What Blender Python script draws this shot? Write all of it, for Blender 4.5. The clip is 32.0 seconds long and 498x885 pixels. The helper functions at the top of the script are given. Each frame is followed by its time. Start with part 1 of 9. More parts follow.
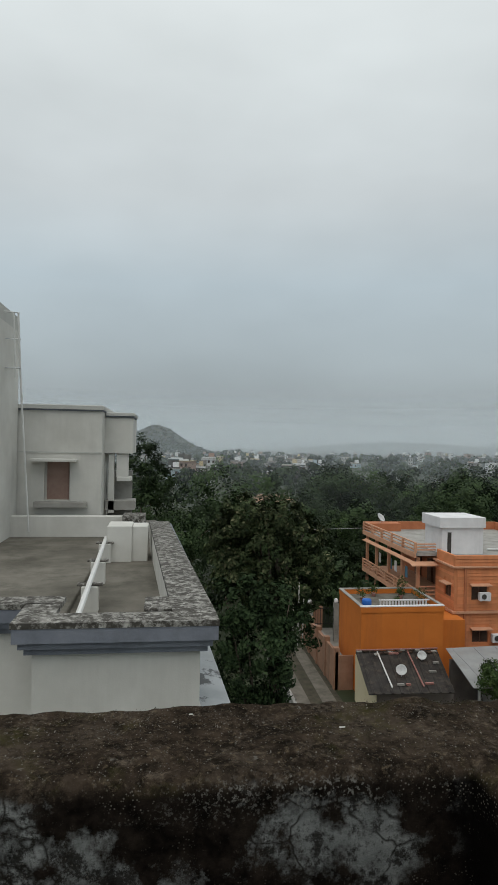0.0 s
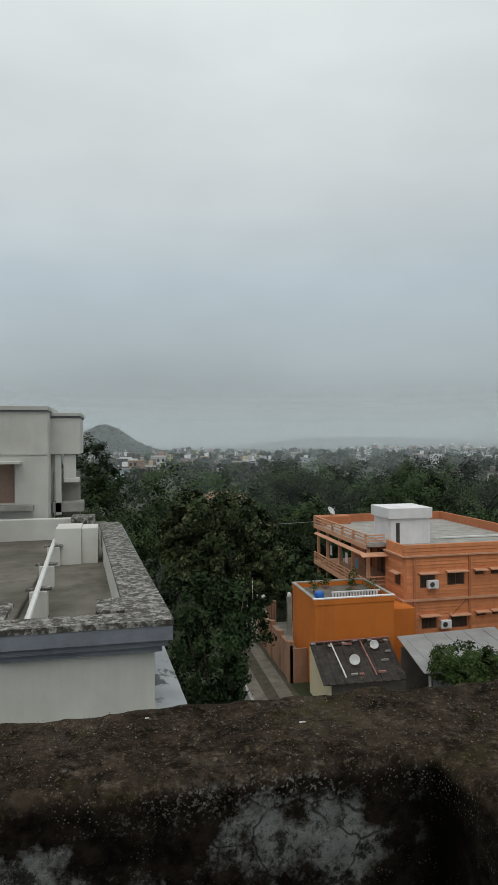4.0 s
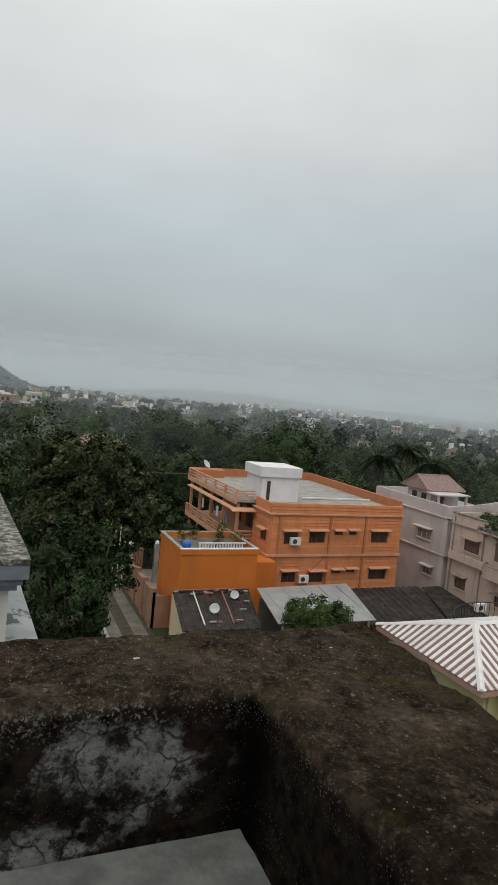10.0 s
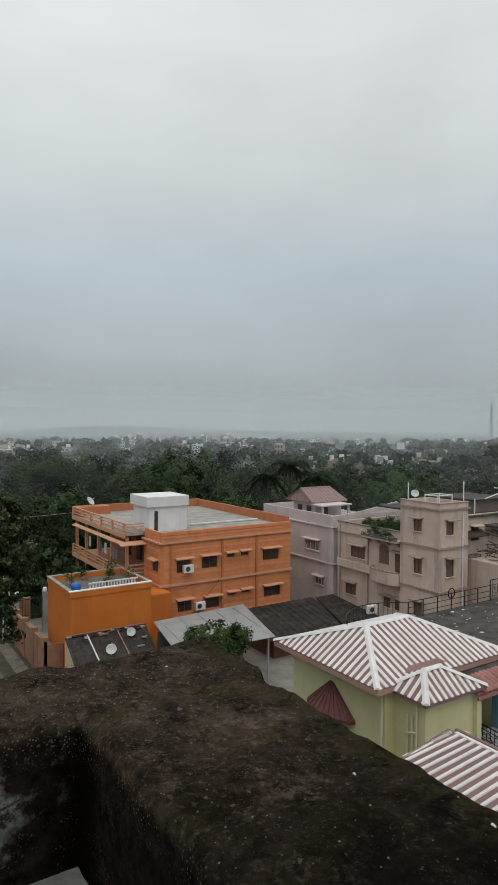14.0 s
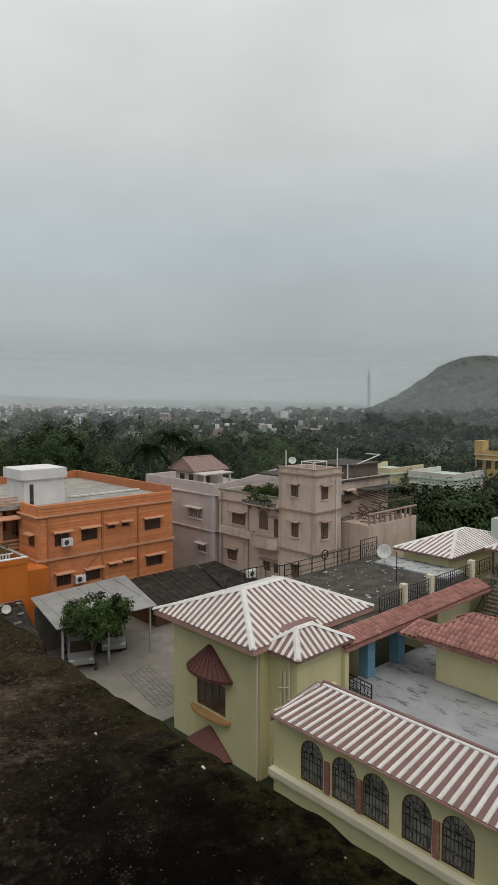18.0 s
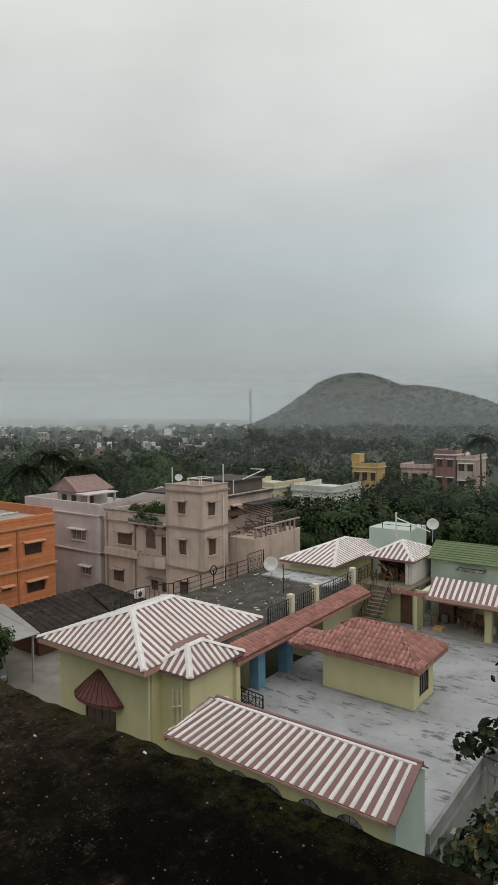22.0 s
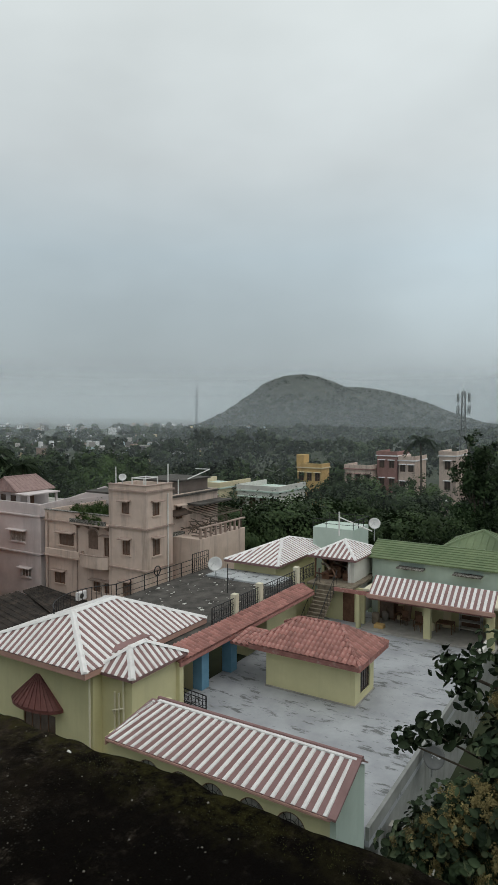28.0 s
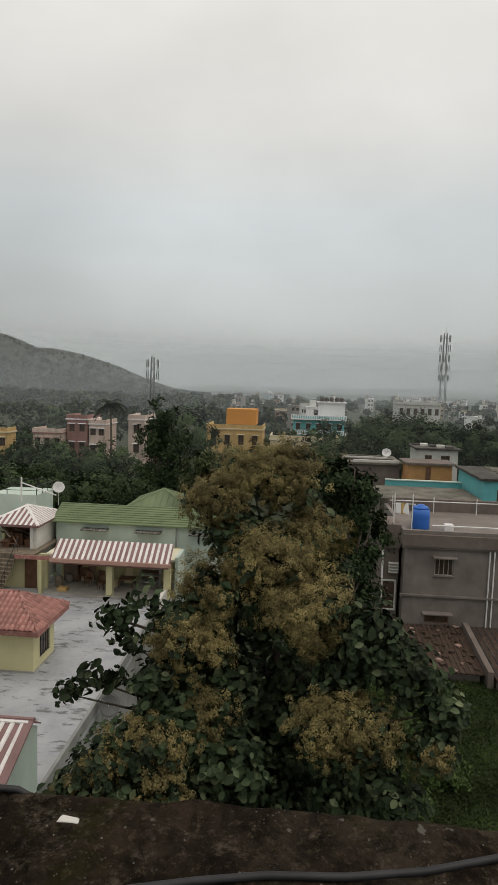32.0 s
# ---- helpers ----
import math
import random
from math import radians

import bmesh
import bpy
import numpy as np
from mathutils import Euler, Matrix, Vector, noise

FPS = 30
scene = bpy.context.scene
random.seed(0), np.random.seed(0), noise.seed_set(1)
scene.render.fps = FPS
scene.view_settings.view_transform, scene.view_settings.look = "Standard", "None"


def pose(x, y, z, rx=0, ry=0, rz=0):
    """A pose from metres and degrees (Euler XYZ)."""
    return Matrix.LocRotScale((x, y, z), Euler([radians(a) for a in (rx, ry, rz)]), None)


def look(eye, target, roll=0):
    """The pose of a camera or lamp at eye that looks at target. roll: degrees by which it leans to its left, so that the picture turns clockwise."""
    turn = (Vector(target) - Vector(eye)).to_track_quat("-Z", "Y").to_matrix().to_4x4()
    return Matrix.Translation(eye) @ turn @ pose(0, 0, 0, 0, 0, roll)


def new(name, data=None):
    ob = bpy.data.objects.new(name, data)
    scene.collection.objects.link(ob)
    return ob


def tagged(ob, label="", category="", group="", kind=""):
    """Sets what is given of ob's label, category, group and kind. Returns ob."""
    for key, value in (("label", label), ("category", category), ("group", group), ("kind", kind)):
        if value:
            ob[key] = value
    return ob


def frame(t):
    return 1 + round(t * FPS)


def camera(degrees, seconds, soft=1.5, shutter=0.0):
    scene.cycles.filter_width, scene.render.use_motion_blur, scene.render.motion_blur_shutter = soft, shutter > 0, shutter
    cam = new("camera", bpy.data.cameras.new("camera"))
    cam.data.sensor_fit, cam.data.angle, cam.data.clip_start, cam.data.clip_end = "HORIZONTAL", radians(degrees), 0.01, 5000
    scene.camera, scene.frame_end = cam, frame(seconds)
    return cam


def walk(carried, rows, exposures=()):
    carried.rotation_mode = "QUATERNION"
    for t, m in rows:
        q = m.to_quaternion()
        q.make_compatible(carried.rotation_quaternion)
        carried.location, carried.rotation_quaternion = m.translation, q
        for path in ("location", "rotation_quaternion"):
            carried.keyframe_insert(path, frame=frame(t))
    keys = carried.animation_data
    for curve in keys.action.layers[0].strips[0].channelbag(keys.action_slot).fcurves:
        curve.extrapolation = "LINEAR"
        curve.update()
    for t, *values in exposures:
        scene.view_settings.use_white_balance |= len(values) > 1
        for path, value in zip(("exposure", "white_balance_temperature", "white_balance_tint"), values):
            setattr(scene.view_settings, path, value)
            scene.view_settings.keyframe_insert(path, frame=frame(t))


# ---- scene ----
cam = camera(42.71, 32.0)
PATH = [
    (0.0, (-0.000, -0.000, 17.000), (1.309, 9.914, 17.012), 1.04),
    (0.5, (0.006, 0.005, 16.998), (1.418, 9.905, 17.017), 0.99),
    (1.0, (0.020, 0.011, 16.995), (1.583, 9.889, 17.034), -0.05),
    (1.5, (0.015, 0.021, 16.999), (1.547, 9.903, 17.010), -0.26),
    (2.0, (0.012, 0.039, 16.991), (1.532, 9.923, 16.938), -0.76),
    (2.5, (0.003, 0.032, 16.999), (1.655, 9.894, 16.872), -0.92),
    (3.0, (0.005, 0.040, 16.996), (1.768, 9.880, 16.744), -1.45),
    (3.5, (-0.001, 0.042, 17.002), (1.722, 9.890, 16.786), -1.61),
    (4.0, (0.003, 0.067, 16.981), (2.091, 9.847, 16.951), -0.41),
    (4.5, (0.011, 0.037, 16.983), (2.439, 9.738, 17.031), 0.69),
    (6.5, (0.118, -0.058, 17.030), (2.011, 9.759, 16.832), 3.36),
    (7.0, (0.163, -0.047, 17.021), (2.006, 9.777, 16.731), 3.84),
    (7.5, (0.129, -0.028, 17.036), (2.826, 9.601, 16.935), 3.29),
    (8.0, (0.037, -0.037, 17.013), (3.278, 9.422, 16.877), 3.07),
    (8.5, (0.019, -0.027, 16.980), (3.624, 9.287, 16.468), 2.58),
    (9.0, (0.008, 0.008, 16.970), (3.741, 9.267, 16.383), 3.31),
    (9.5, (-0.014, -0.023, 16.978), (3.893, 9.166, 16.427), 3.78),
    (10.0, (0.069, -0.038, 16.991), (3.948, 9.153, 16.291), 5.56),
    (10.5, (0.173, -0.104, 17.002), (4.197, 9.043, 16.631), 5.24),
    (11.0, (0.231, -0.142, 17.000), (4.535, 8.875, 16.585), 3.49),
    (11.5, (0.240, -0.170, 17.006), (4.718, 8.766, 16.693), 2.95),
    (12.0, (0.266, -0.173, 16.999), (4.843, 8.713, 16.691), 1.78),
    (12.5, (0.292, -0.199, 16.994), (4.987, 8.624, 16.667), 1.22),
    (13.0, (0.318, -0.204, 16.977), (5.230, 8.495, 16.545), 1.31),
    (13.5, (0.323, -0.248, 16.994), (5.540, 8.282, 16.873), 0.03),
    (14.0, (0.320, -0.246, 16.986), (5.760, 8.142, 16.788), 0.32),
    (14.5, (0.365, -0.275, 16.976), (6.100, 7.909, 16.623), -0.52),
    (16.5, (0.355, -0.484, 17.044), (6.581, 7.338, 16.785), -0.80),
    (17.0, (0.440, -0.516, 17.035), (6.844, 7.155, 16.654), -0.72),
    (17.5, (0.538, -0.543, 17.022), (7.180, 6.910, 16.444), 0.81),
    (18.0, (0.646, -0.602, 17.016), (7.471, 6.676, 16.340), 0.12),
    (18.5, (0.663, -0.645, 17.024), (7.658, 6.475, 16.406), 0.39),
    (19.0, (0.615, -0.666, 17.037), (8.049, 5.999, 16.479), -0.31),
    (19.5, (0.536, -0.667, 17.041), (8.104, 5.857, 16.627), -1.09),
    (20.0, (0.496, -0.655, 17.029), (8.137, 5.789, 16.708), -1.31),
    (20.5, (0.472, -0.654, 17.013), (8.336, 5.502, 16.498), -1.01),
    (21.0, (0.432, -0.662, 17.006), (8.460, 5.283, 16.549), -0.76),
    (21.5, (0.401, -0.664, 17.003), (8.483, 5.204, 16.498), -0.68),
    (22.0, (0.377, -0.662, 17.013), (8.418, 5.269, 16.597), -0.56),
    (22.5, (0.372, -0.649, 17.008), (8.471, 5.207, 16.682), -0.09),
    (23.0, (0.377, -0.640, 17.001), (8.573, 5.082, 16.686), 0.31),
    (23.5, (0.382, -0.641, 16.998), (8.645, 4.986, 16.751), 0.43),
    (24.0, (0.387, -0.665, 16.982), (8.727, 4.839, 16.602), 0.22),
    (24.5, (0.370, -0.695, 16.977), (8.877, 4.538, 16.483), 0.32),
    (25.0, (0.365, -0.707, 16.982), (8.923, 4.439, 16.453), 0.29),
    (25.5, (0.365, -0.704, 16.979), (8.941, 4.406, 16.400), 0.32),
    (27.5, (0.420, -0.709, 16.971), (9.072, 4.291, 16.593), -0.49),
    (28.0, (0.433, -0.677, 16.972), (8.947, 4.552, 16.558), 0.05),
    (28.5, (0.502, -0.754, 16.923), (9.323, 3.924, 16.367), 0.73),
    (29.0, (0.437, -0.816, 16.937), (9.442, 3.504, 16.431), 1.44),
    (29.5, (0.429, -0.901, 16.949), (9.706, 2.789, 16.388), 3.38),
    (30.0, (0.453, -0.985, 16.961), (9.874, 2.336, 16.500), 2.43),
    (30.5, (0.483, -1.053, 16.960), (10.135, 1.524, 16.522), 2.51),
    (31.0, (0.507, -1.141, 16.959), (10.300, 0.775, 16.311), 2.23),
    (31.5, (0.473, -1.299, 16.946), (10.378, -0.149, 16.193), 2.45),
    (32.0, (0.424, -1.394, 16.929), (10.353, -0.619, 16.028), 1.83),
]
EXPOSURES = [
    (0, 0.0, 6480, 8), (7, 0.02, 6530, 8), (8, 0.0, 6480, 8), (9, 0.12, 6760, 10), (13, 0.09, 6560, 9), (17, 0.04, 6760, 10), (19, 0.02, 6900, 11), (20, 0.04, 6820, 11),
    (22, 0.05, 6880, 11), (25, 0.06, 6580, 8), (28, 0.04, 6480, 7), (29, 0.04, 6450, 7), (30, 0.07, 6080, 5), (31, 0.10, 6680, 10), (32, 0.11, 7200, 13),
]
walk(cam, [(t, look(eye, target, roll)) for t, eye, target, roll in PATH], EXPOSURES)

# ---- world and light: overcast morning ----
world = bpy.data.worlds.new("overcast_sky")
scene.world = world
world.use_nodes = True
wn, wl = world.node_tree.nodes, world.node_tree.links
wn.clear()


def wnode(kind, **values):
    n = wn.new(kind)
    for k, v in values.items():
        n.inputs[k].default_value = v
    return n


w_out = wn.new("ShaderNodeOutputWorld")
w_bg = wn.new("ShaderNodeBackground")
w_sky = wn.new("ShaderNodeTexSky")
w_sky.sky_type = "NISHITA"
w_sky.sun_disc = False
w_sky.sun_elevation, w_sky.sun_rotation = radians(52), radians(200)
w_sky.dust_density = 6.0
w_tc = wn.new("ShaderNodeTexCoord")
w_sep = wn.new("ShaderNodeSeparateXYZ")
w_ramp = wn.new("ShaderNodeValToRGB")
stops = [(0.0, (0.310, 0.341, 0.358)), (0.03, (0.320, 0.353, 0.372)), (0.12, (0.376, 0.428, 0.456)), (0.24, (0.448, 0.518, 0.562)),
         (0.36, (0.575, 0.615, 0.635)), (0.52, (0.69, 0.73, 0.74)), (0.9, (0.84, 0.86, 0.86))]
while len(w_ramp.color_ramp.elements) < len(stops):
    w_ramp.color_ramp.elements.new(0.5)
for el, (p, c) in zip(w_ramp.color_ramp.elements, stops):
    el.position, el.color = p, (*c, 1)
w_map = wn.new("ShaderNodeMapping")
w_map.inputs["Scale"].default_value = (1.0, 1.0, 2.2)
w_noise = wnode("ShaderNodeTexNoise", Scale=2.1, Detail=4.0, Roughness=0.5)
w_cloud = wn.new("ShaderNodeMapRange")
for k, v in zip(("From Min", "From Max", "To Min", "To Max"), (0.3, 0.72, 0.90, 1.10)):
    w_cloud.inputs[k].default_value = v
w_east = wn.new("ShaderNodeMapRange")
w_east.interpolation_type = "SMOOTHSTEP"
for k, v in zip(("From Min", "From Max", "To Min", "To Max"), (0.86, 1.0, 1.0, 1.22)):
    w_east.inputs[k].default_value = v
w_both = wn.new("ShaderNodeMath")
w_both.operation = "MULTIPLY"
w_mul = wn.new("ShaderNodeVectorMath")
w_mul.operation = "MULTIPLY"
w_dim = wn.new("ShaderNodeVectorMath")
w_dim.operation = "SCALE"
w_dim.inputs["Scale"].default_value = 0.006
w_add = wn.new("ShaderNodeVectorMath")
w_add.operation = "ADD"
wl.new(w_tc.outputs["Generated"], w_sep.inputs[0])
wl.new(w_sep.outputs["Z"], w_ramp.inputs["Fac"])
wl.new(w_tc.outputs["Generated"], w_map.inputs["Vector"])
wl.new(w_map.outputs[0], w_noise.inputs["Vector"])
wl.new(w_noise.outputs["Fac"], w_cloud.inputs["Value"])
wl.new(w_ramp.outputs["Color"], w_mul.inputs[0])
wl.new(w_sep.outputs["X"], w_east.inputs["Value"])
wl.new(w_cloud.outputs[0], w_both.inputs[0])
wl.new(w_east.outputs[0], w_both.inputs[1])
wl.new(w_both.outputs[0], w_mul.inputs[1])
wl.new(w_sky.outputs[0], w_dim.inputs[0])
wl.new(w_mul.outputs[0], w_add.inputs[0])
wl.new(w_dim.outputs[0], w_add.inputs[1])
wl.new(w_add.outputs[0], w_bg.inputs["Color"])
wl.new(w_bg.outputs[0], w_out.inputs[0])

sun_data = bpy.data.lights.new("sun", "SUN")
sun_data.energy, sun_data.angle, sun_data.color = 0.6, radians(40), (1.0, 0.97, 0.93)
sun = new("sun", sun_data)
sun.matrix_world = look((0, 0, 60), (8, 24, 8))


# ---- materials ----
def material(name, dark, light, scale=3.0, rough=0.85, bump=0.25, metal=0.0, stain=None, stain_scale=0.5, stain_amount=0.4, edge=(0.5, 0.72),
             fine=40.0, per_object=0.0, streak=False, spec=0.3, along=(1, 1, 0.12)):
    """Two tones by noise, an optional stain colour at a larger scale, fine bump."""
    m = bpy.data.materials.new(name)
    m.use_nodes = True
    nt = m.node_tree
    nodes, links = nt.nodes, nt.links
    bsdf = nodes["Principled BSDF"]
    tc = nodes.new("ShaderNodeTexCoord")
    vec = tc.outputs["Object"]
    n1 = nodes.new("ShaderNodeTexNoise")
    n1.inputs["Scale"].default_value, n1.inputs["Detail"].default_value, n1.inputs["Roughness"].default_value = scale, 6, 0.62
    links.new(vec, n1.inputs["Vector"])
    r1 = nodes.new("ShaderNodeValToRGB")
    r1.color_ramp.elements[0].position, r1.color_ramp.elements[1].position = 0.33, 0.68
    r1.color_ramp.elements[0].color, r1.color_ramp.elements[1].color = (*dark, 1), (*light, 1)
    links.new(n1.outputs["Fac"], r1.inputs["Fac"])
    col = r1.outputs["Color"]
    if stain:
        n2 = nodes.new("ShaderNodeTexNoise")
        n2.inputs["Scale"].default_value, n2.inputs["Detail"].default_value = stain_scale, 7
        n2.inputs["Roughness"].default_value = 0.7
        if streak:
            mp = nodes.new("ShaderNodeMapping")
            mp.inputs["Scale"].default_value = along
            links.new(vec, mp.inputs["Vector"])
            links.new(mp.outputs[0], n2.inputs["Vector"])
        else:
            links.new(vec, n2.inputs["Vector"])
        mr = nodes.new("ShaderNodeMapRange")
        mr.inputs["From Min"].default_value, mr.inputs["From Max"].default_value = edge
        mr.inputs["To Max"].default_value = stain_amount
        links.new(n2.outputs["Fac"], mr.inputs["Value"])
        mx = nodes.new("ShaderNodeMix")
        mx.data_type = "RGBA"
        links.new(mr.outputs[0], mx.inputs[0])
        links.new(col, mx.inputs[6])
        mx.inputs[7].default_value = (*stain, 1)
        col = mx.outputs[2]
    if per_object:
        oi = nodes.new("ShaderNodeObjectInfo")
        mr = nodes.new("ShaderNodeMapRange")
        mr.inputs["To Min"].default_value, mr.inputs["To Max"].default_value = 1 - per_object, 1 + per_object
        links.new(oi.outputs["Random"], mr.inputs["Value"])
        vm = nodes.new("ShaderNodeVectorMath")
        vm.operation = "SCALE"
        links.new(col, vm.inputs[0])
        links.new(mr.outputs[0], vm.inputs["Scale"])
        col = vm.outputs[0]
    links.new(col, bsdf.inputs["Base Color"])
    bsdf.inputs["Roughness"].default_value, bsdf.inputs["Metallic"].default_value = rough, metal
    bsdf.inputs["Specular IOR Level"].default_value = spec
    if bump:
        n3 = nodes.new("ShaderNodeTexNoise")
        n3.inputs["Scale"].default_value, n3.inputs["Detail"].default_value = fine, 4
        links.new(vec, n3.inputs["Vector"])
        bp = nodes.new("ShaderNodeBump")
        bp.inputs["Strength"].default_value, bp.inputs["Distance"].default_value = bump, 0.01
        links.new(n3.outputs["Fac"], bp.inputs["Height"])
        links.new(bp.outputs[0], bsdf.inputs["Normal"])
    return m


def leaf_material(name, dark, light, young=None, spec=0.08, vary=None, patch=0.12):
    m = bpy.data.materials.new(name)
    m.use_nodes = True
    nodes, links = m.node_tree.nodes, m.node_tree.links
    bsdf = nodes["Principled BSDF"]
    geo = nodes.new("ShaderNodeNewGeometry")
    ramp = nodes.new("ShaderNodeValToRGB")
    ramp.color_ramp.elements[0].color, ramp.color_ramp.elements[1].color = (*dark, 1), (*light, 1)
    if young:
        e = ramp.color_ramp.elements.new(0.86)
        e.color = (*light, 1)
        ramp.color_ramp.elements[2].color = (*young, 1)
    links.new(geo.outputs["Random Per Island"], ramp.inputs["Fac"])
    col = ramp.outputs["Color"]
    if vary:
        # whole crowns and boughs differ in tone
        tc, nz, mr, vm = (nodes.new(k) for k in ("ShaderNodeTexCoord", "ShaderNodeTexNoise", "ShaderNodeMapRange", "ShaderNodeVectorMath"))
        nz.inputs["Scale"].default_value, nz.inputs["Detail"].default_value = patch, 3
        for k, v in zip(("From Min", "From Max", "To Min", "To Max"), (0.36, 0.66, *vary)):
            mr.inputs[k].default_value = v
        vm.operation = "SCALE"
        links.new(tc.outputs["Object"], nz.inputs["Vector"])
        links.new(nz.outputs["Fac"], mr.inputs["Value"])
        links.new(col, vm.inputs[0])
        links.new(mr.outputs[0], vm.inputs["Scale"])
        col = vm.outputs[0]
    links.new(col, bsdf.inputs["Base Color"])
    bsdf.inputs["Roughness"].default_value = 0.6
    bsdf.inputs["Specular IOR Level"].default_value = spec
    return m


M = {}
M["moss"] = None
M["plaster_grey"] = material("grey_plaster", (0.47, 0.47, 0.44), (0.54, 0.54, 0.51), 1.2, stain=(0.34, 0.34, 0.32), stain_scale=0.7, stain_amount=0.3, streak=True)
M["plaster_pale"] = material("pale_plaster", (0.55, 0.54, 0.50), (0.65, 0.64, 0.60), 0.9, stain=(0.36, 0.35, 0.32), stain_scale=0.5, stain_amount=0.4, streak=True)
M["band_blue"] = material("slate_blue_paint", (0.165, 0.18, 0.215), (0.215, 0.23, 0.265), 2.0, stain=(0.08, 0.085, 0.10), stain_scale=1.5, stain_amount=0.5)
M["coping"] = material("weathered_coping", (0.06, 0.054, 0.046), (0.46, 0.45, 0.415), 8.0, bump=0.9, fine=16, stain=(0.045, 0.040, 0.033), stain_scale=9.0, stain_amount=0.92, edge=(0.45, 0.54))
M["roof_dirt"] = material("dirty_roof_screed", (0.085, 0.078, 0.062), (0.20, 0.185, 0.155), 0.7, stain=(0.05, 0.047, 0.036), stain_scale=0.9, stain_amount=0.8, bump=0.5)
M["dark_roof"] = material("black_stained_roof", (0.030, 0.027, 0.024), (0.095, 0.087, 0.078), 1.2, stain=(0.15, 0.14, 0.125), stain_scale=1.1, stain_amount=0.5, bump=0.5)
M["orange"] = material("orange_paint", (0.56, 0.160, 0.026), (0.63, 0.190, 0.034), 0.6, stain=(0.33, 0.10, 0.03), stain_scale=0.6, stain_amount=0.5, streak=True)
M["salmon"] = material("salmon_orange_cladding", (0.60, 0.225, 0.095), (0.70, 0.275, 0.125), 1.5, per_object=0.13, stain=(0.36, 0.15, 0.08), stain_scale=0.8, stain_amount=0.5, streak=True)
M["salmon_dark"] = material("dark_salmon_trim_and_shade", (0.42, 0.15, 0.07), (0.50, 0.19, 0.09), 2.0)
M["salmon_trim"] = material("pale_salmon_trim", (0.56, 0.29, 0.175), (0.64, 0.36, 0.23), 2.0)
M["concrete"] = material("weathered_concrete", (0.26, 0.25, 0.23), (0.40, 0.385, 0.355), 0.9, stain=(0.15, 0.145, 0.13), stain_scale=0.6, stain_amount=0.7)
M["white"] = material("white_paint", (0.70, 0.69, 0.70), (0.80, 0.79, 0.80), 1.0, stain=(0.45, 0.44, 0.44), stain_scale=0.8, stain_amount=0.35, streak=True)
M["mauve"] = material("pale_mauve_plaster", (0.519, 0.460, 0.460), (0.614, 0.549, 0.543), 0.9, stain=(0.28, 0.25, 0.245), stain_scale=0.5, stain_amount=0.5, streak=True)
M["pink"] = material("dusty_pink_plaster", (0.54, 0.425, 0.36), (0.64, 0.515, 0.445), 0.9, stain=(0.19, 0.155, 0.135), stain_scale=1.1, stain_amount=0.62, streak=True)
M["pink_trim"] = material("brown_pink_trim", (0.30, 0.225, 0.19), (0.40, 0.31, 0.27), 1.5)
M["yellow"] = material("pale_yellow_plaster", (0.56, 0.525, 0.31), (0.63, 0.59, 0.355), 0.7, stain=(0.42, 0.40, 0.25), stain_scale=0.5, stain_amount=0.45, streak=True)
M["cream"] = material("cream_trim", (0.62, 0.58, 0.44), (0.70, 0.66, 0.52), 1.0, stain=(0.4, 0.37, 0.27), stain_amount=0.4)
M["sheet_mauve"] = material("mauve_roof_sheet", (0.20, 0.115, 0.11), (0.26, 0.155, 0.15), 1.4, rough=0.55, stain=(0.22, 0.15, 0.145), stain_scale=1.0, stain_amount=0.5, bump=0.1)
M["rib_white"] = material("white_roof_rib", (0.68, 0.665, 0.66), (0.80, 0.785, 0.775), 1.6, rough=0.6, stain=(0.5, 0.45, 0.44), stain_scale=2.0, stain_amount=0.5, per_object=0.06, bump=0.1)
M["tile_red"] = material("brick_red_roof_tile", (0.26, 0.118, 0.10), (0.35, 0.168, 0.145), 2.5, rough=0.7, stain=(0.50, 0.38, 0.35), stain_scale=3.2, stain_amount=0.6, edge=(0.55, 0.66), per_object=0.25)
M["red_sheet"] = material("dark_red_awning", (0.12, 0.045, 0.040), (0.17, 0.066, 0.058), 6.0, rough=0.6, bump=0.6, fine=14)
M["green_roof"] = material("green_roof_sheet", (0.125, 0.17, 0.088), (0.172, 0.222, 0.118), 1.0, rough=0.55, stain=(0.11, 0.17, 0.08), stain_scale=0.6, stain_amount=0.5)
M["mint"] = material("pale_mint_plaster", (0.44, 0.53, 0.47), (0.52, 0.61, 0.55), 0.8, stain=(0.3, 0.38, 0.33), stain_amount=0.4, streak=True)
M["damp_plaster"] = material("damp_grey_plaster", (0.20, 0.205, 0.195), (0.30, 0.31, 0.295), 0.9, stain=(0.09, 0.095, 0.08), stain_scale=0.8, stain_amount=0.7, streak=True)
M["terrace"] = material("whitewashed_terrace", (0.27, 0.28, 0.30), (0.39, 0.405, 0.425), 0.55, stain=(0.075, 0.08, 0.075), stain_scale=1.9, stain_amount=0.8, edge=(0.555, 0.62), rough=0.55, streak=True, along=(1.3, 0.45, 1))
M["paving"] = material("old_courtyard_paving", (0.19, 0.18, 0.16), (0.30, 0.285, 0.26), 0.8, stain=(0.12, 0.115, 0.10), stain_scale=0.4, stain_amount=0.6, bump=0.5)
M["tin"] = material("grey_tin_sheet", (0.27, 0.28, 0.28), (0.36, 0.37, 0.37), 0.8, rough=0.5, metal=0.2, stain=(0.26, 0.245, 0.23), stain_scale=0.6, stain_amount=0.5)
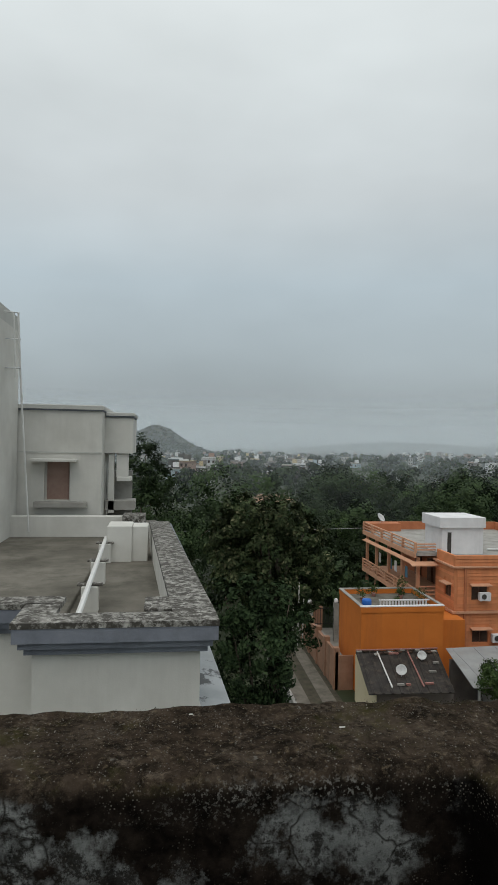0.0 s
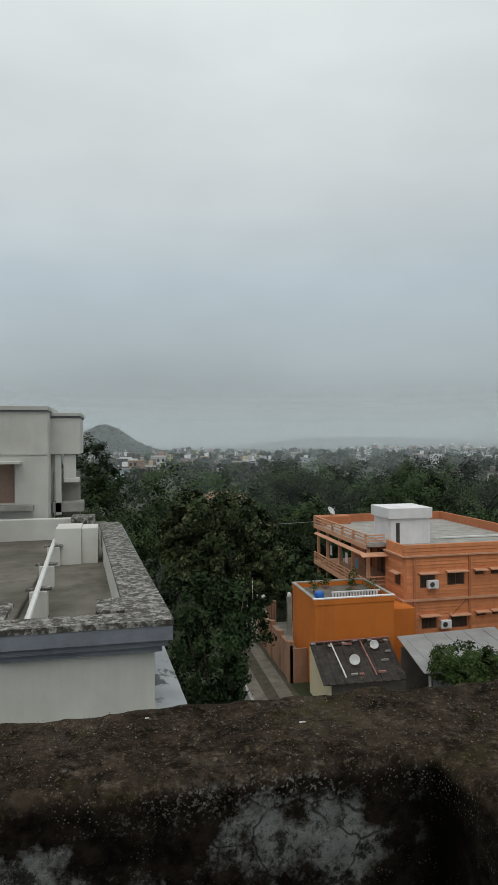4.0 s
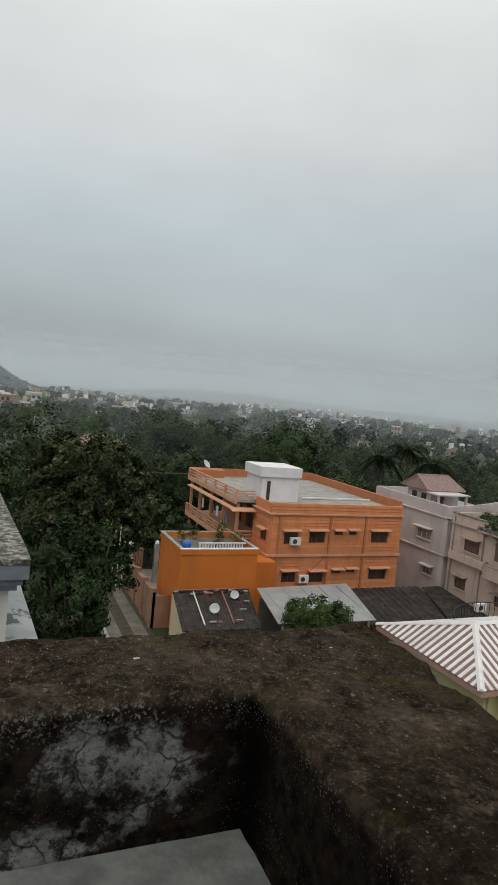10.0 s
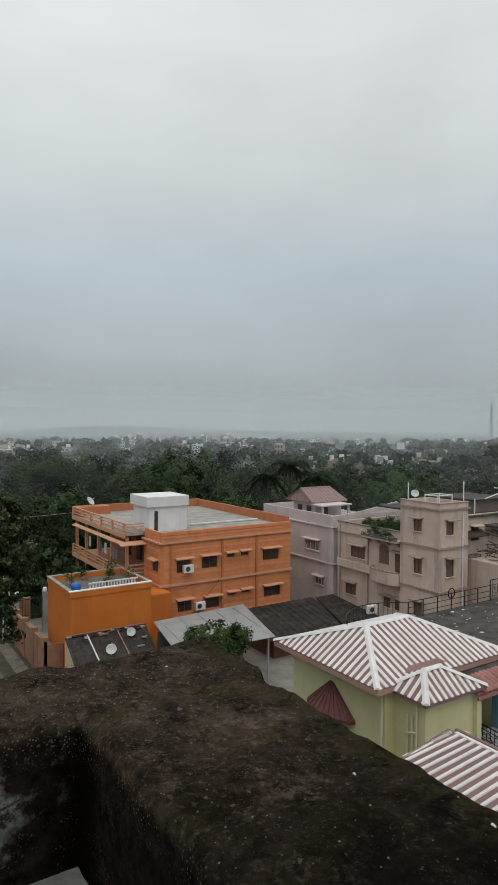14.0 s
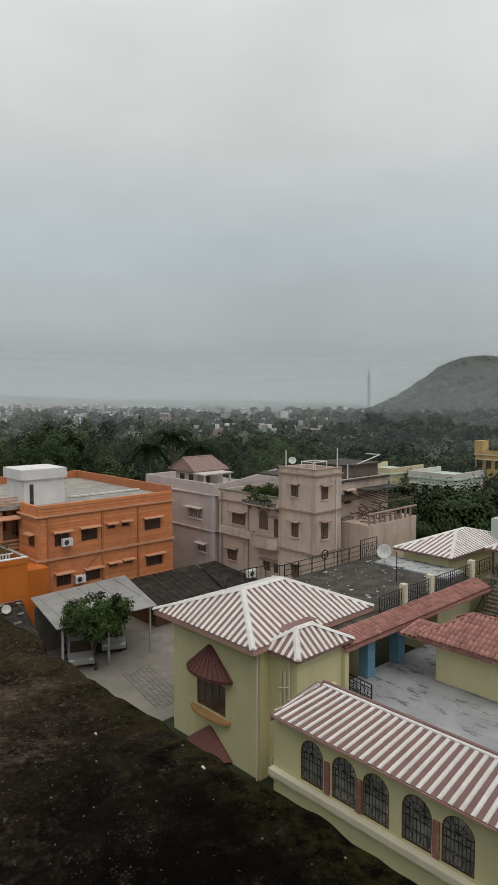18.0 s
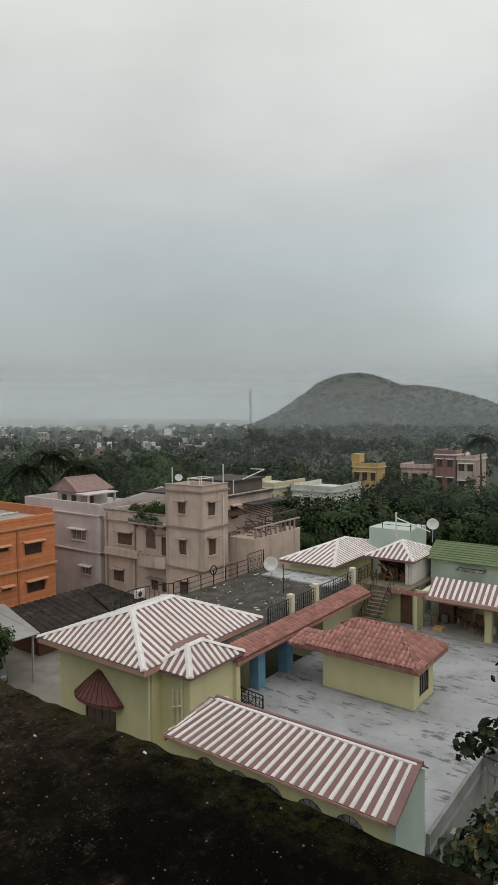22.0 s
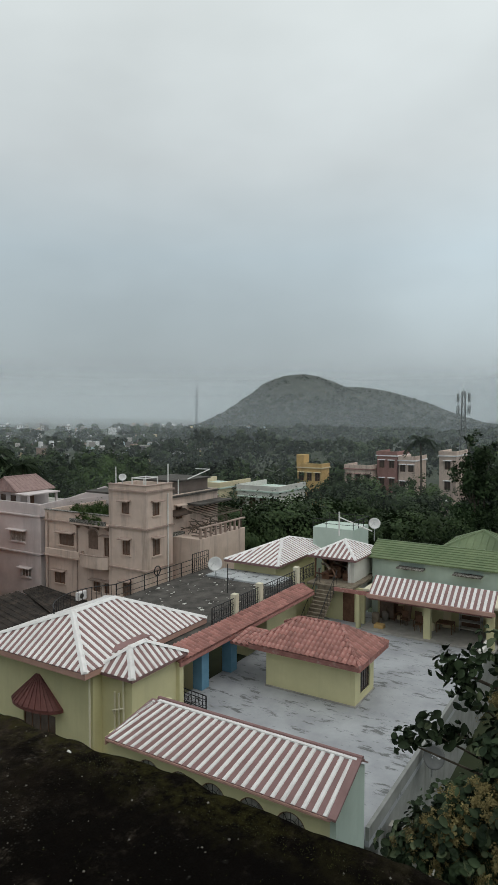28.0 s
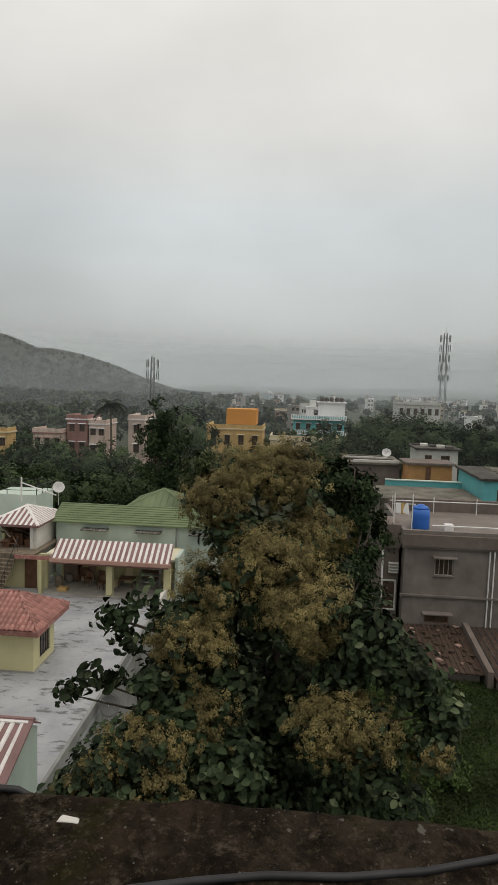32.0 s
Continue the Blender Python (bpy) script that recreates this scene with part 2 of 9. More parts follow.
M["asbestos"] = material("black_weathered_sheet", (0.018, 0.016, 0.015), (0.052, 0.046, 0.041), 1.4, stain=(0.16, 0.125, 0.10), stain_scale=1.3, stain_amount=0.5)
M["glass"] = material("dark_window_glass", (0.050, 0.032, 0.024), (0.095, 0.066, 0.052), 1.0, rough=0.12, bump=0, spec=0.5)
M["brown_wood"] = material("brown_shutter", (0.10, 0.05, 0.03), (0.17, 0.09, 0.055), 3.0, rough=0.6)
M["curtain"] = material("grey_curtained_glass", (0.16, 0.15, 0.14), (0.46, 0.45, 0.43), 2.0, rough=0.45, bump=0, stain=(0.10, 0.09, 0.08), stain_scale=9.0, stain_amount=0.6, streak=True)
M["shutter"] = material("dull_brown_shutter", (0.12, 0.085, 0.068), (0.20, 0.145, 0.118), 4.0, rough=0.5, bump=0.1)
M["iron"] = material("black_wrought_iron", (0.012, 0.012, 0.013), (0.03, 0.03, 0.032), 6.0, rough=0.5, bump=0.1)
M["steel"] = material("galvanised_steel", (0.40, 0.41, 0.42), (0.55, 0.56, 0.57), 3.0, rough=0.45, metal=0.5, bump=0.1)
M["pvc"] = material("white_plastic_pipe", (0.66, 0.66, 0.64), (0.76, 0.76, 0.74), 3.0, rough=0.4, bump=0.05)
M["dish"] = material("grey_dish_paint", (0.50, 0.50, 0.50), (0.62, 0.62, 0.61), 3.0, rough=0.5, bump=0.05)
M["blue_plastic"] = material("blue_plastic", (0.02, 0.11, 0.42), (0.03, 0.15, 0.52), 2.0, rough=0.4, bump=0.05)
M["blue_paint"] = material("blue_wall_paint", (0.12, 0.26, 0.38), (0.16, 0.32, 0.45), 1.5)
M["cyan"] = material("turquoise_paint", (0.10, 0.38, 0.40), (0.14, 0.46, 0.47), 1.0, stain=(0.08, 0.22, 0.23), stain_amount=0.5)
M["grey_wall"] = material("bare_grey_render", (0.145, 0.124, 0.112), (0.225, 0.198, 0.18), 0.6, stain=(0.11, 0.105, 0.10), stain_scale=0.5, stain_amount=0.6, streak=True)
M["brown_render"] = material("brown_stained_render", (0.13, 0.105, 0.092), (0.19, 0.155, 0.138), 0.8, stain=(0.08, 0.065, 0.058), stain_scale=0.6, stain_amount=0.6, streak=True)
M["paver"] = material("worn_grey_paver", (0.17, 0.16, 0.142), (0.27, 0.255, 0.232), 2.0, per_object=0.14)
M["old_tile"] = material("old_clay_tile_roof", (0.030, 0.021, 0.016), (0.085, 0.053, 0.039), 3.5, bump=0.6, fine=9, stain=(0.06, 0.05, 0.04), stain_amount=0.6)
M["ochre"] = material("ochre_paint", (0.50, 0.33, 0.13), (0.60, 0.41, 0.18), 1.0, stain=(0.27, 0.19, 0.09), stain_scale=0.4, stain_amount=0.6, streak=True)
M["sill"] = material("orange_brown_sill", (0.36, 0.20, 0.09), (0.44, 0.26, 0.12), 2.0)
M["sand"] = material("sand_paint", (0.58, 0.50, 0.33), (0.66, 0.58, 0.40), 1.0, stain=(0.4, 0.34, 0.24), stain_amount=0.4)
M["faded"] = material("faded_brown_board", (0.26, 0.17, 0.14), (0.34, 0.24, 0.20), 2.5)
M["maroon"] = material("maroon_wall", (0.24, 0.125, 0.11), (0.30, 0.165, 0.145), 1.5)
M["bright_orange"] = material("bright_orange_paint", (0.58, 0.25, 0.055), (0.66, 0.30, 0.075), 1.0, stain=(0.4, 0.17, 0.05), stain_amount=0.4)
M["faded_orange"] = material("faded_orange_paint", (0.42, 0.21, 0.085), (0.52, 0.27, 0.115), 1.0, stain=(0.27, 0.17, 0.10), stain_scale=0.7, stain_amount=0.7)
M["mud"] = material("trodden_mud", (0.040, 0.036, 0.025), (0.085, 0.074, 0.052), 1.5, stain=(0.035, 0.045, 0.018), stain_scale=1.2, stain_amount=0.6, bump=0.6, fine=12)
M["compound"] = material("dirty_salmon_compound_wall", (0.27, 0.15, 0.095), (0.36, 0.21, 0.14), 1.2, stain=(0.12, 0.085, 0.06), stain_scale=0.8, stain_amount=0.7, streak=True)
M["ledge"] = material("cracked_whitewash", (0.34, 0.36, 0.37), (0.46, 0.48, 0.49), 1.2, stain=(0.07, 0.07, 0.07), stain_scale=1.8, stain_amount=0.85, edge=(0.55, 0.60), bump=0.5)
M["bark"] = material("tree_bark", (0.06, 0.048, 0.036), (0.13, 0.105, 0.082), 6.0, bump=0.8, fine=18)
M["earth"] = material("earth_and_weeds", (0.018, 0.026, 0.011), (0.040, 0.050, 0.022), 0.25, stain=(0.07, 0.06, 0.042), stain_scale=0.02, stain_amount=0.2, bump=0.6, fine=3)
M["grass"] = leaf_material("grass_blades", (0.020, 0.036, 0.010), (0.050, 0.074, 0.023), vary=(0.6, 1.4), patch=0.4)
M["drive"] = material("worn_concrete_drive", (0.10, 0.09, 0.072), (0.19, 0.172, 0.145), 1.2, stain=(0.06, 0.065, 0.04), stain_scale=0.7, stain_amount=0.8)
M["leaf_dark"] = leaf_material("dark_foliage", (0.012, 0.024, 0.010), (0.042, 0.066, 0.028), vary=(0.6, 1.4), patch=0.5)
M["leaf_wood"] = leaf_material("woodland_foliage", (0.026, 0.043, 0.019), (0.044, 0.066, 0.027), vary=(0.55, 1.5))
M["leaf_wood_light"] = leaf_material("lighter_woodland_foliage", (0.038, 0.064, 0.021), (0.060, 0.094, 0.031), vary=(0.6, 1.5))
M["leaf_plain"] = leaf_material("hazy_plain_foliage", (0.018, 0.029, 0.015), (0.050, 0.066, 0.032), vary=(0.5, 1.6), patch=0.03)
M["leaf_scrub"] = leaf_material("hillside_scrub", (0.020, 0.028, 0.015), (0.034, 0.044, 0.022), vary=(0.7, 1.3), patch=0.02)
M["leaf_mid"] = leaf_material("green_foliage", (0.028, 0.050, 0.016), (0.075, 0.115, 0.036))
M["leaf_mango"] = leaf_material("mango_foliage", (0.016, 0.027, 0.011), (0.066, 0.083, 0.036), (0.155, 0.15, 0.085), vary=(0.5, 1.45), patch=0.7)
M["leaf_big"] = leaf_material("broad_teak_leaves", (0.011, 0.020, 0.010), (0.044, 0.066, 0.032), (0.12, 0.145, 0.08), spec=0.10, vary=(0.5, 1.5), patch=0.8)
M["bloom"] = leaf_material("tan_flower_sprays", (0.094, 0.079, 0.031), (0.262, 0.213, 0.094), vary=(0.5, 1.4), patch=1.1)
M["mast"] = material("dull_grey_mast_steel", (0.16, 0.17, 0.17), (0.28, 0.29, 0.29), 1.0, rough=0.6, metal=0.2)
M["dish_grey"] = material("weathered_grey_dish", (0.085, 0.09, 0.09), (0.14, 0.145, 0.145), 2.0, rough=0.7, stain=(0.05, 0.05, 0.045), stain_scale=2.0)
M["leaf_palm"] = leaf_material("dark_palm_fronds", (0.012, 0.020, 0.010), (0.030, 0.044, 0.021))
M["fascia"] = material("faded_salmon_fascia", (0.40, 0.235, 0.19), (0.48, 0.30, 0.25), 1.5, stain=(0.28, 0.18, 0.15), stain_amount=0.5)
M["stair_dark"] = material("dirty_stair_concrete", (0.14, 0.115, 0.085), (0.24, 0.20, 0.15), 3.0, stain=(0.07, 0.055, 0.045), stain_scale=2.0, stain_amount=0.7)
M["hill"] = material("scrub_hill", (0.010, 0.014, 0.009), (0.036, 0.042, 0.025), 0.035, stain=(0.085, 0.082, 0.058), stain_scale=0.05, stain_amount=0.55, edge=(0.5, 0.66), bump=0.8, fine=0.12)


def town_material():
    """Walls of the far town: each block takes one of a few paints."""
    m = bpy.data.materials.new("town_walls")
    m.use_nodes = True
    nodes, links = m.node_tree.nodes, m.node_tree.links
    geo, ramp = nodes.new("ShaderNodeNewGeometry"), nodes.new("ShaderNodeValToRGB")
    ramp.color_ramp.interpolation = "CONSTANT"
    paints = [(0.0, (0.12, 0.115, 0.11)), (0.24, (0.26, 0.24, 0.22)), (0.46, (0.66, 0.66, 0.65)), (0.58, (0.46, 0.44, 0.40)), (0.74, (0.76, 0.76, 0.76)), (0.84, (0.36, 0.25, 0.20)), (0.91, (0.38, 0.46, 0.49)), (0.96, (0.52, 0.43, 0.26))]
    while len(ramp.color_ramp.elements) < len(paints):
        ramp.color_ramp.elements.new(0.5)
    for el, (p, c) in zip(ramp.color_ramp.elements, paints):
        el.position, el.color = p, (*c, 1)
    links.new(geo.outputs["Random Per Island"], ramp.inputs["Fac"])
    links.new(ramp.outputs["Color"], nodes["Principled BSDF"].inputs["Base Color"])
    nodes["Principled BSDF"].inputs["Roughness"].default_value = 0.9
    return m


M["far_wall"] = town_material()
M["field"] = material("bare_brown_field", (0.30, 0.17, 0.10), (0.40, 0.25, 0.16), 0.1, stain=(0.16, 0.13, 0.08), stain_scale=0.15, stain_amount=0.6)


# ---- builders ----
def mesh_object(name, verts, faces, mat, parent=None, label="", smooth=False):
    me = bpy.data.meshes.new(name)
    me.from_pydata(verts, [], faces)
    if mat:
        me.materials.append(mat)
    if smooth:
        me.polygons.foreach_set("use_smooth", [True] * len(me.polygons))
    me.update()
    ob = new(name, me)
    if parent:
        join_to(ob, parent)
    if label:
        tagged(ob, label)
    return ob


BASE = {}


def join_to(ob, parent):
    """Parent ob, whose mesh is in world metres, under a thing or part."""
    ob.parent = parent
    ob.matrix_parent_inverse = Matrix.Translation(-Vector(BASE.get(parent.name, (0, 0, 0))))
    BASE[ob.name] = (0, 0, 0)


def thing(name, base, label, category, group="", kind=""):
    ob = new(name)
    ob.empty_display_size = 0.2
    ob.location = base
    BASE[ob.name] = tuple(base)
    return tagged(ob, label, category, group, kind)


def part(name, bm, mat, parent, label="", smooth=False):
    me = bpy.data.meshes.new(name)
    bm.to_mesh(me)
    bm.free()
    me.materials.append(mat)
    if smooth:
        me.polygons.foreach_set("use_smooth", [True] * len(me.polygons))
    ob = new(name, me)
    if parent:
        join_to(ob, parent)
    if label:
        tagged(ob, label)
    return ob


CUBE = ((0, 3, 2, 1), (4, 5, 6, 7), (0, 1, 5, 4), (1, 2, 6, 5), (2, 3, 7, 6), (3, 0, 4, 7))


class Solid:
    """Collects boxes, prisms and tubes as plain vertex and face lists."""

    def __init__(self):
        self.v, self.f = [], []

    def box(self, x0, y0, z0, x1, y1, z1, bev=0.0):
        if bev:
            n = len(self.v)
            b = bev
            for z, i in ((z0, 0), (z1 - b, 0), (z1, b)):
                self.v += [(x0 + i, y0 + i, z), (x1 - i, y0 + i, z), (x1 - i, y1 - i, z), (x0 + i, y1 - i, z)]
            self.f.append((n + 3, n + 2, n + 1, n))
            for k in (0, 4):
                for j in range(4):
                    a, c = n + k + j, n + k + (j + 1) % 4
                    self.f.append((a, c, c + 4, a + 4))
            self.f.append((n + 8, n + 9, n + 10, n + 11))
            return self
        return self.hexa([(x0, y0, z0), (x1, y0, z0), (x1, y1, z0), (x0, y1, z0), (x0, y0, z1), (x1, y0, z1), (x1, y1, z1), (x0, y1, z1)])

    def hexa(self, pts):
        n = len(self.v)
        self.v += [tuple(p) for p in pts]
        self.f += [tuple(n + i for i in q) for q in CUBE]
        return self

    def prism(self, poly, lift):
        """A polygon of 3D points, extruded by the vector lift."""
        n, k = len(self.v), len(poly)
        self.v += [tuple(p) for p in poly] + [tuple(a + b for a, b in zip(p, lift)) for p in poly]
        self.f.append(tuple(range(n + k - 1, n - 1, -1)))
        self.f.append(tuple(range(n + k, n + 2 * k)))
        for i in range(k):
            j = (i + 1) % k
            self.f.append((n + i, n + j, n + k + j, n + k + i))
        return self

    def tube(self, pts, r, sides=6, r_end=None):
        pts = [Vector(p) for p in pts]
        n0 = len(self.v)
        for i, p in enumerate(pts):
            d = (pts[min(i + 1, len(pts) - 1)] - pts[max(i - 1, 0)]).normalized()
            a = d.orthogonal().normalized() if i == 0 else (a - d * a.dot(d)).normalized()
            b = d.cross(a)
            rr = r if r_end is None else r + (r_end - r) * i / max(1, len(pts) - 1)
            for k in range(sides):
                q = 2 * math.pi * k / sides
                self.v.append(tuple(p + (a * math.cos(q) + b * math.sin(q)) * rr))
        for i in range(len(pts) - 1):
            for k in range(sides):
                u, w = n0 + i * sides + k, n0 + i * sides + (k + 1) % sides
                self.f.append((u, w, w + sides, u + sides))
        self.f.append(tuple(n0 + k for k in range(sides - 1, -1, -1)))
        e = n0 + (len(pts) - 1) * sides
        self.f.append(tuple(e + k for k in range(sides)))
        return self

    def lathe(self, cx, cy, profile, sides=16):
        n0 = len(self.v)
        for r, z in profile:
            for k in range(sides):
                q = 2 * math.pi * k / sides
                self.v.append((cx + r * math.cos(q), cy + r * math.sin(q), z))
        for i in range(len(profile) - 1):
            for k in range(sides):
                u, w = n0 + i * sides + k, n0 + i * sides + (k + 1) % sides
                self.f.append((u, w, w + sides, u + sides))
        self.f.append(tuple(n0 + k for k in range(sides - 1, -1, -1)))
        e = n0 + (len(profile) - 1) * sides
        self.f.append(tuple(e + k for k in range(sides)))
        return self

    def put(self, name, mat, parent=None, label="", smooth=False):
        return mesh_object(name, self.v, self.f, mat, parent, label, smooth)


def wall(name, axis, c, thick, u0, u1, z0, z1, holes, mat, parent, label=""):
    """A wall in the plane x = c (axis 'x') or y = c (axis 'y'), thickening towards +, with real openings (u0, z0, u1, z1)."""
    us = [u for u in sorted({u0, u1, *[h[0] for h in holes], *[h[2] for h in holes]}) if u0 <= u <= u1]
    zs = [z for z in sorted({z0, z1, *[h[1] for h in holes], *[h[3] for h in holes]}) if z0 <= z <= z1]
    nu, nz = len(us), len(zs)

    def filled(i, j):
        if not (0 <= i < nu - 1 and 0 <= j < nz - 1):
            return False
        um, zm = (us[i] + us[i + 1]) / 2, (zs[j] + zs[j + 1]) / 2
        return not any(h[0] < um < h[2] and h[1] < zm < h[3] for h in holes)

    verts = [(c + d, u, z) if axis == "x" else (u, c + d, z) for d in (0, thick) for z in zs for u in us]
    n = nu * nz
    faces = []

    def face(*ids):
        faces.append(ids if axis == "y" else ids[::-1])
    for j in range(nz - 1):
        for i in range(nu - 1):
            if not filled(i, j):
                continue
            a, b, d, e = j * nu + i, j * nu + i + 1, (j + 1) * nu + i + 1, (j + 1) * nu + i
            face(a, b, d, e)
            face(n + e, n + d, n + b, n + a)
            for (di, dj), (p, q) in zip(((0, -1), (1, 0), (0, 1), (-1, 0)), ((a, b), (b, d), (d, e), (e, a))):
                if not filled(i + di, j + dj):
                    face(q, p, n + p, n + q)
    return mesh_object(name, verts, faces, mat, parent, label)


def ubox(s, axis, c, d0, d1, u0, u1, z0, z1):
    """A box on a wall plane: d is the depth from c towards +."""
    if axis == "x":
        s.box(c + d0, u0, z0, c + d1, u1, z1)
    else:
        s.box(u0, c + d0, z0, u1, c + d1, z1)
    return s


def window(axis, c, hole, parent, frame_mat, shade_mat=None, bars=2, sill_mat=None, name="window", shade_out=0.45, side=-1, transom=0, pane=None):
    """A window in an opening of the wall plane c: frame, pane, glazing bars, sill and sunshade. side -1: the wall looks towards -."""
    u0, z0, u1, z1 = hole
    k = -side
    fr = Solid()
    def deep(a, b):
        return (k * a, k * b) if k > 0 else (k * b, k * a)
    d = deep(0.05, 0.11)
    w = 0.06
    ubox(fr, axis, c, *d, u0, u0 + w, z0, z1)
    ubox(fr, axis, c, *d, u1 - w, u1, z0, z1)
    ubox(fr, axis, c, *d, u0 + w, u1 - w, z0, z0 + w)
    ubox(fr, axis, c, *d, u0 + w, u1 - w, z1 - w, z1)
    win = fr.put(name, frame_mat, parent)
    for i in range(1, bars):
        u = u0 + (u1 - u0) * i / bars
        ubox(Solid(), axis, c, *deep(0.055, 0.105), u - 0.025, u + 0.025, z0 + w, z1 - w).put("glazing_bar", frame_mat, win)
    if transom:
        z = z1 - (z1 - z0) * transom
        ubox(Solid(), axis, c, *deep(0.057, 0.103), u0 + w, u1 - w, z - 0.025, z + 0.025).put("transom", frame_mat, win)
    ubox(Solid(), axis, c, *deep(0.075, 0.085), u0 + w, u1 - w, z0 + w, z1 - w).put("pane", pane or M["glass"], win)
    if sill_mat:
        ubox(Solid(), axis, c, *deep(-0.09, 0.04), u0 - 0.08, u1 + 0.08, z0 - 0.09, z0 - 0.003).put("sill", sill_mat, win)
    if shade_mat:
        a, b, t = u0 - 0.18, u1 + 0.18, 0.07
        o = side * shade_out
        s = Solid()
        def p(dd, u, z):
            return (c + dd, u, z) if axis == "x" else (u, c + dd, z)
        s.hexa([p(0, a, z1 + .06), p(0, b, z1 + .06), p(o, b, z1), p(o, a, z1), p(0, a, z1 + .06 + t), p(0, b, z1 + .06 + t), p(o, b, z1 + t), p(o, a, z1 + t)])
        s.put("sunshade", shade_mat, win)
    return win


def slab(name, x0, y0, z0, x1, y1, z1, mat, parent=None, label="", bev=0.02):
    return Solid().box(x0, y0, z0, x1, y1, z1, bev).put(name, mat, parent, label)


def hip_roof(x0, y0, x1, y1, ze, ridge, zr, sheet, rib, parent, spacing=0.3, rib_w=0.12, thick=0.06, soffit=None, sides="snwe", cap=None, edge=0.0, fascia=None, cap_w=0.12):
    """A hipped roof on an eaves rectangle; ridge ((xa, ya), (xb, yb)) along x or a single point; ribs or tile rolls run up each slope."""
    (xa, ya), (xb, yb) = ridge
    A, B = Vector((xa, ya, zr)), Vector((xb, yb, zr))
    sw, se, ne, nw = Vector((x0, y0, ze)), Vector((x1, y0, ze)), Vector((x1, y1, ze)), Vector((x0, y1, ze))
    along_x = abs(xb - xa) >= abs(yb - ya)
    if along_x:
        slopes = {"s": (sw, se, B, A), "n": (ne, nw, A, B), "w": (nw, sw, A, A), "e": (se, ne, B, B)}
        hips = [(sw, A), (nw, A), (se, B), (ne, B), (A, B)]
    else:
        slopes = {"w": (nw, sw, A, B), "e": (se, ne, B, A), "s": (sw, se, A, A), "n": (ne, nw, B, B)}
        hips = [(sw, A), (se, A), (nw, B), (ne, B), (A, B)]
    roof = None
    for key in sides:
        p0, p1, q1, q0 = slopes[key]
        poly = [p0, p1, q1] + ([q0] if (q0 - q1).length > 1e-4 else [])
        s = Solid().prism([tuple(p - Vector((0, 0, thick))) for p in poly], (0, 0, thick))
        slope = s.put("roof_slope", sheet, parent)
        roof = roof or slope
        e = (p1 - p0)
        L = e.length
        e.normalize()
        n = (p1 - p0).cross(q1 - p0).normalized()
        up = n.cross(e)
        a0, a1 = (q0 - p0).dot(e), (q1 - p0).dot(e)
        H = (q0 - p0).dot(up)
        count = max(2, int(L / spacing))
        for i in range(count):
            u = (i + 0.5) * L / count
            t = 1.0
            if u - rib_w / 2 < a0:
                t = min(t, max(0.0, (u - rib_w / 2) / max(a0, 1e-6)))
            if u + rib_w / 2 > a1:
                t = min(t, max(0.0, (L - u - rib_w / 2) / max(L - a1, 1e-6)))
            h = H * t
            if h < 0.12:
                continue
            c0 = p0 + e * u
            w2, t2, hh = e * (rib_w / 2), e * (rib_w / 3.2), n * 0.035
            lo, hi = c0 - up * 0.03, c0 + up * h
            k = n * 0.002
            Solid().hexa([lo - w2 + k, lo + w2 + k, hi + w2 + k, hi - w2 + k, lo - t2 + hh, lo + t2 + hh, hi + t2 + hh, hi - t2 + hh]).put("roof_rib", rib, slope)
    for a, b in hips:
        if (b - a).length < 0.05:
            continue
        if not any(k in sides for k in "snwe"):
            continue
        d = (b - a).normalized()
        w = d.cross(Vector((0, 0, 1))).normalized() * cap_w
        lo, hi = a + Vector((0, 0, 0.045)), b + Vector((0, 0, 0.045)) + d * 0.04
        k = Vector((0, 0, cap_w * 0.45))
        Solid().hexa([lo - w - k, lo + w - k, hi + w - k, hi - w - k, lo - w * 0.3 + k * 0.4, lo + w * 0.3 + k * 0.4, hi + w * 0.3 + k * 0.4, hi - w * 0.3 + k * 0.4]).put("hip_cap", cap or rib, parent)
    if edge:
        f = Solid()
        for (ax, ay), (bx, by) in (((x0, y0), (x1, y0 + 0.04)), ((x0, y1 - 0.04), (x1, y1)), ((x0, y0 + 0.04), (x0 + 0.04, y1 - 0.04)), ((x1 - 0.04, y0 + 0.04), (x1, y1 - 0.04))):
            f.box(ax, ay, ze - thick - edge, bx, by, ze - thick - 0.003)
        f.put("fascia", fascia or sheet, parent)
    if soffit:
        Solid().box(x0 + 0.05, y0 + 0.05, ze - thick - 0.06, x1 - 0.05, y1 - 0.05, ze - thick - 0.012).put("soffit", soffit, parent)
    return roof


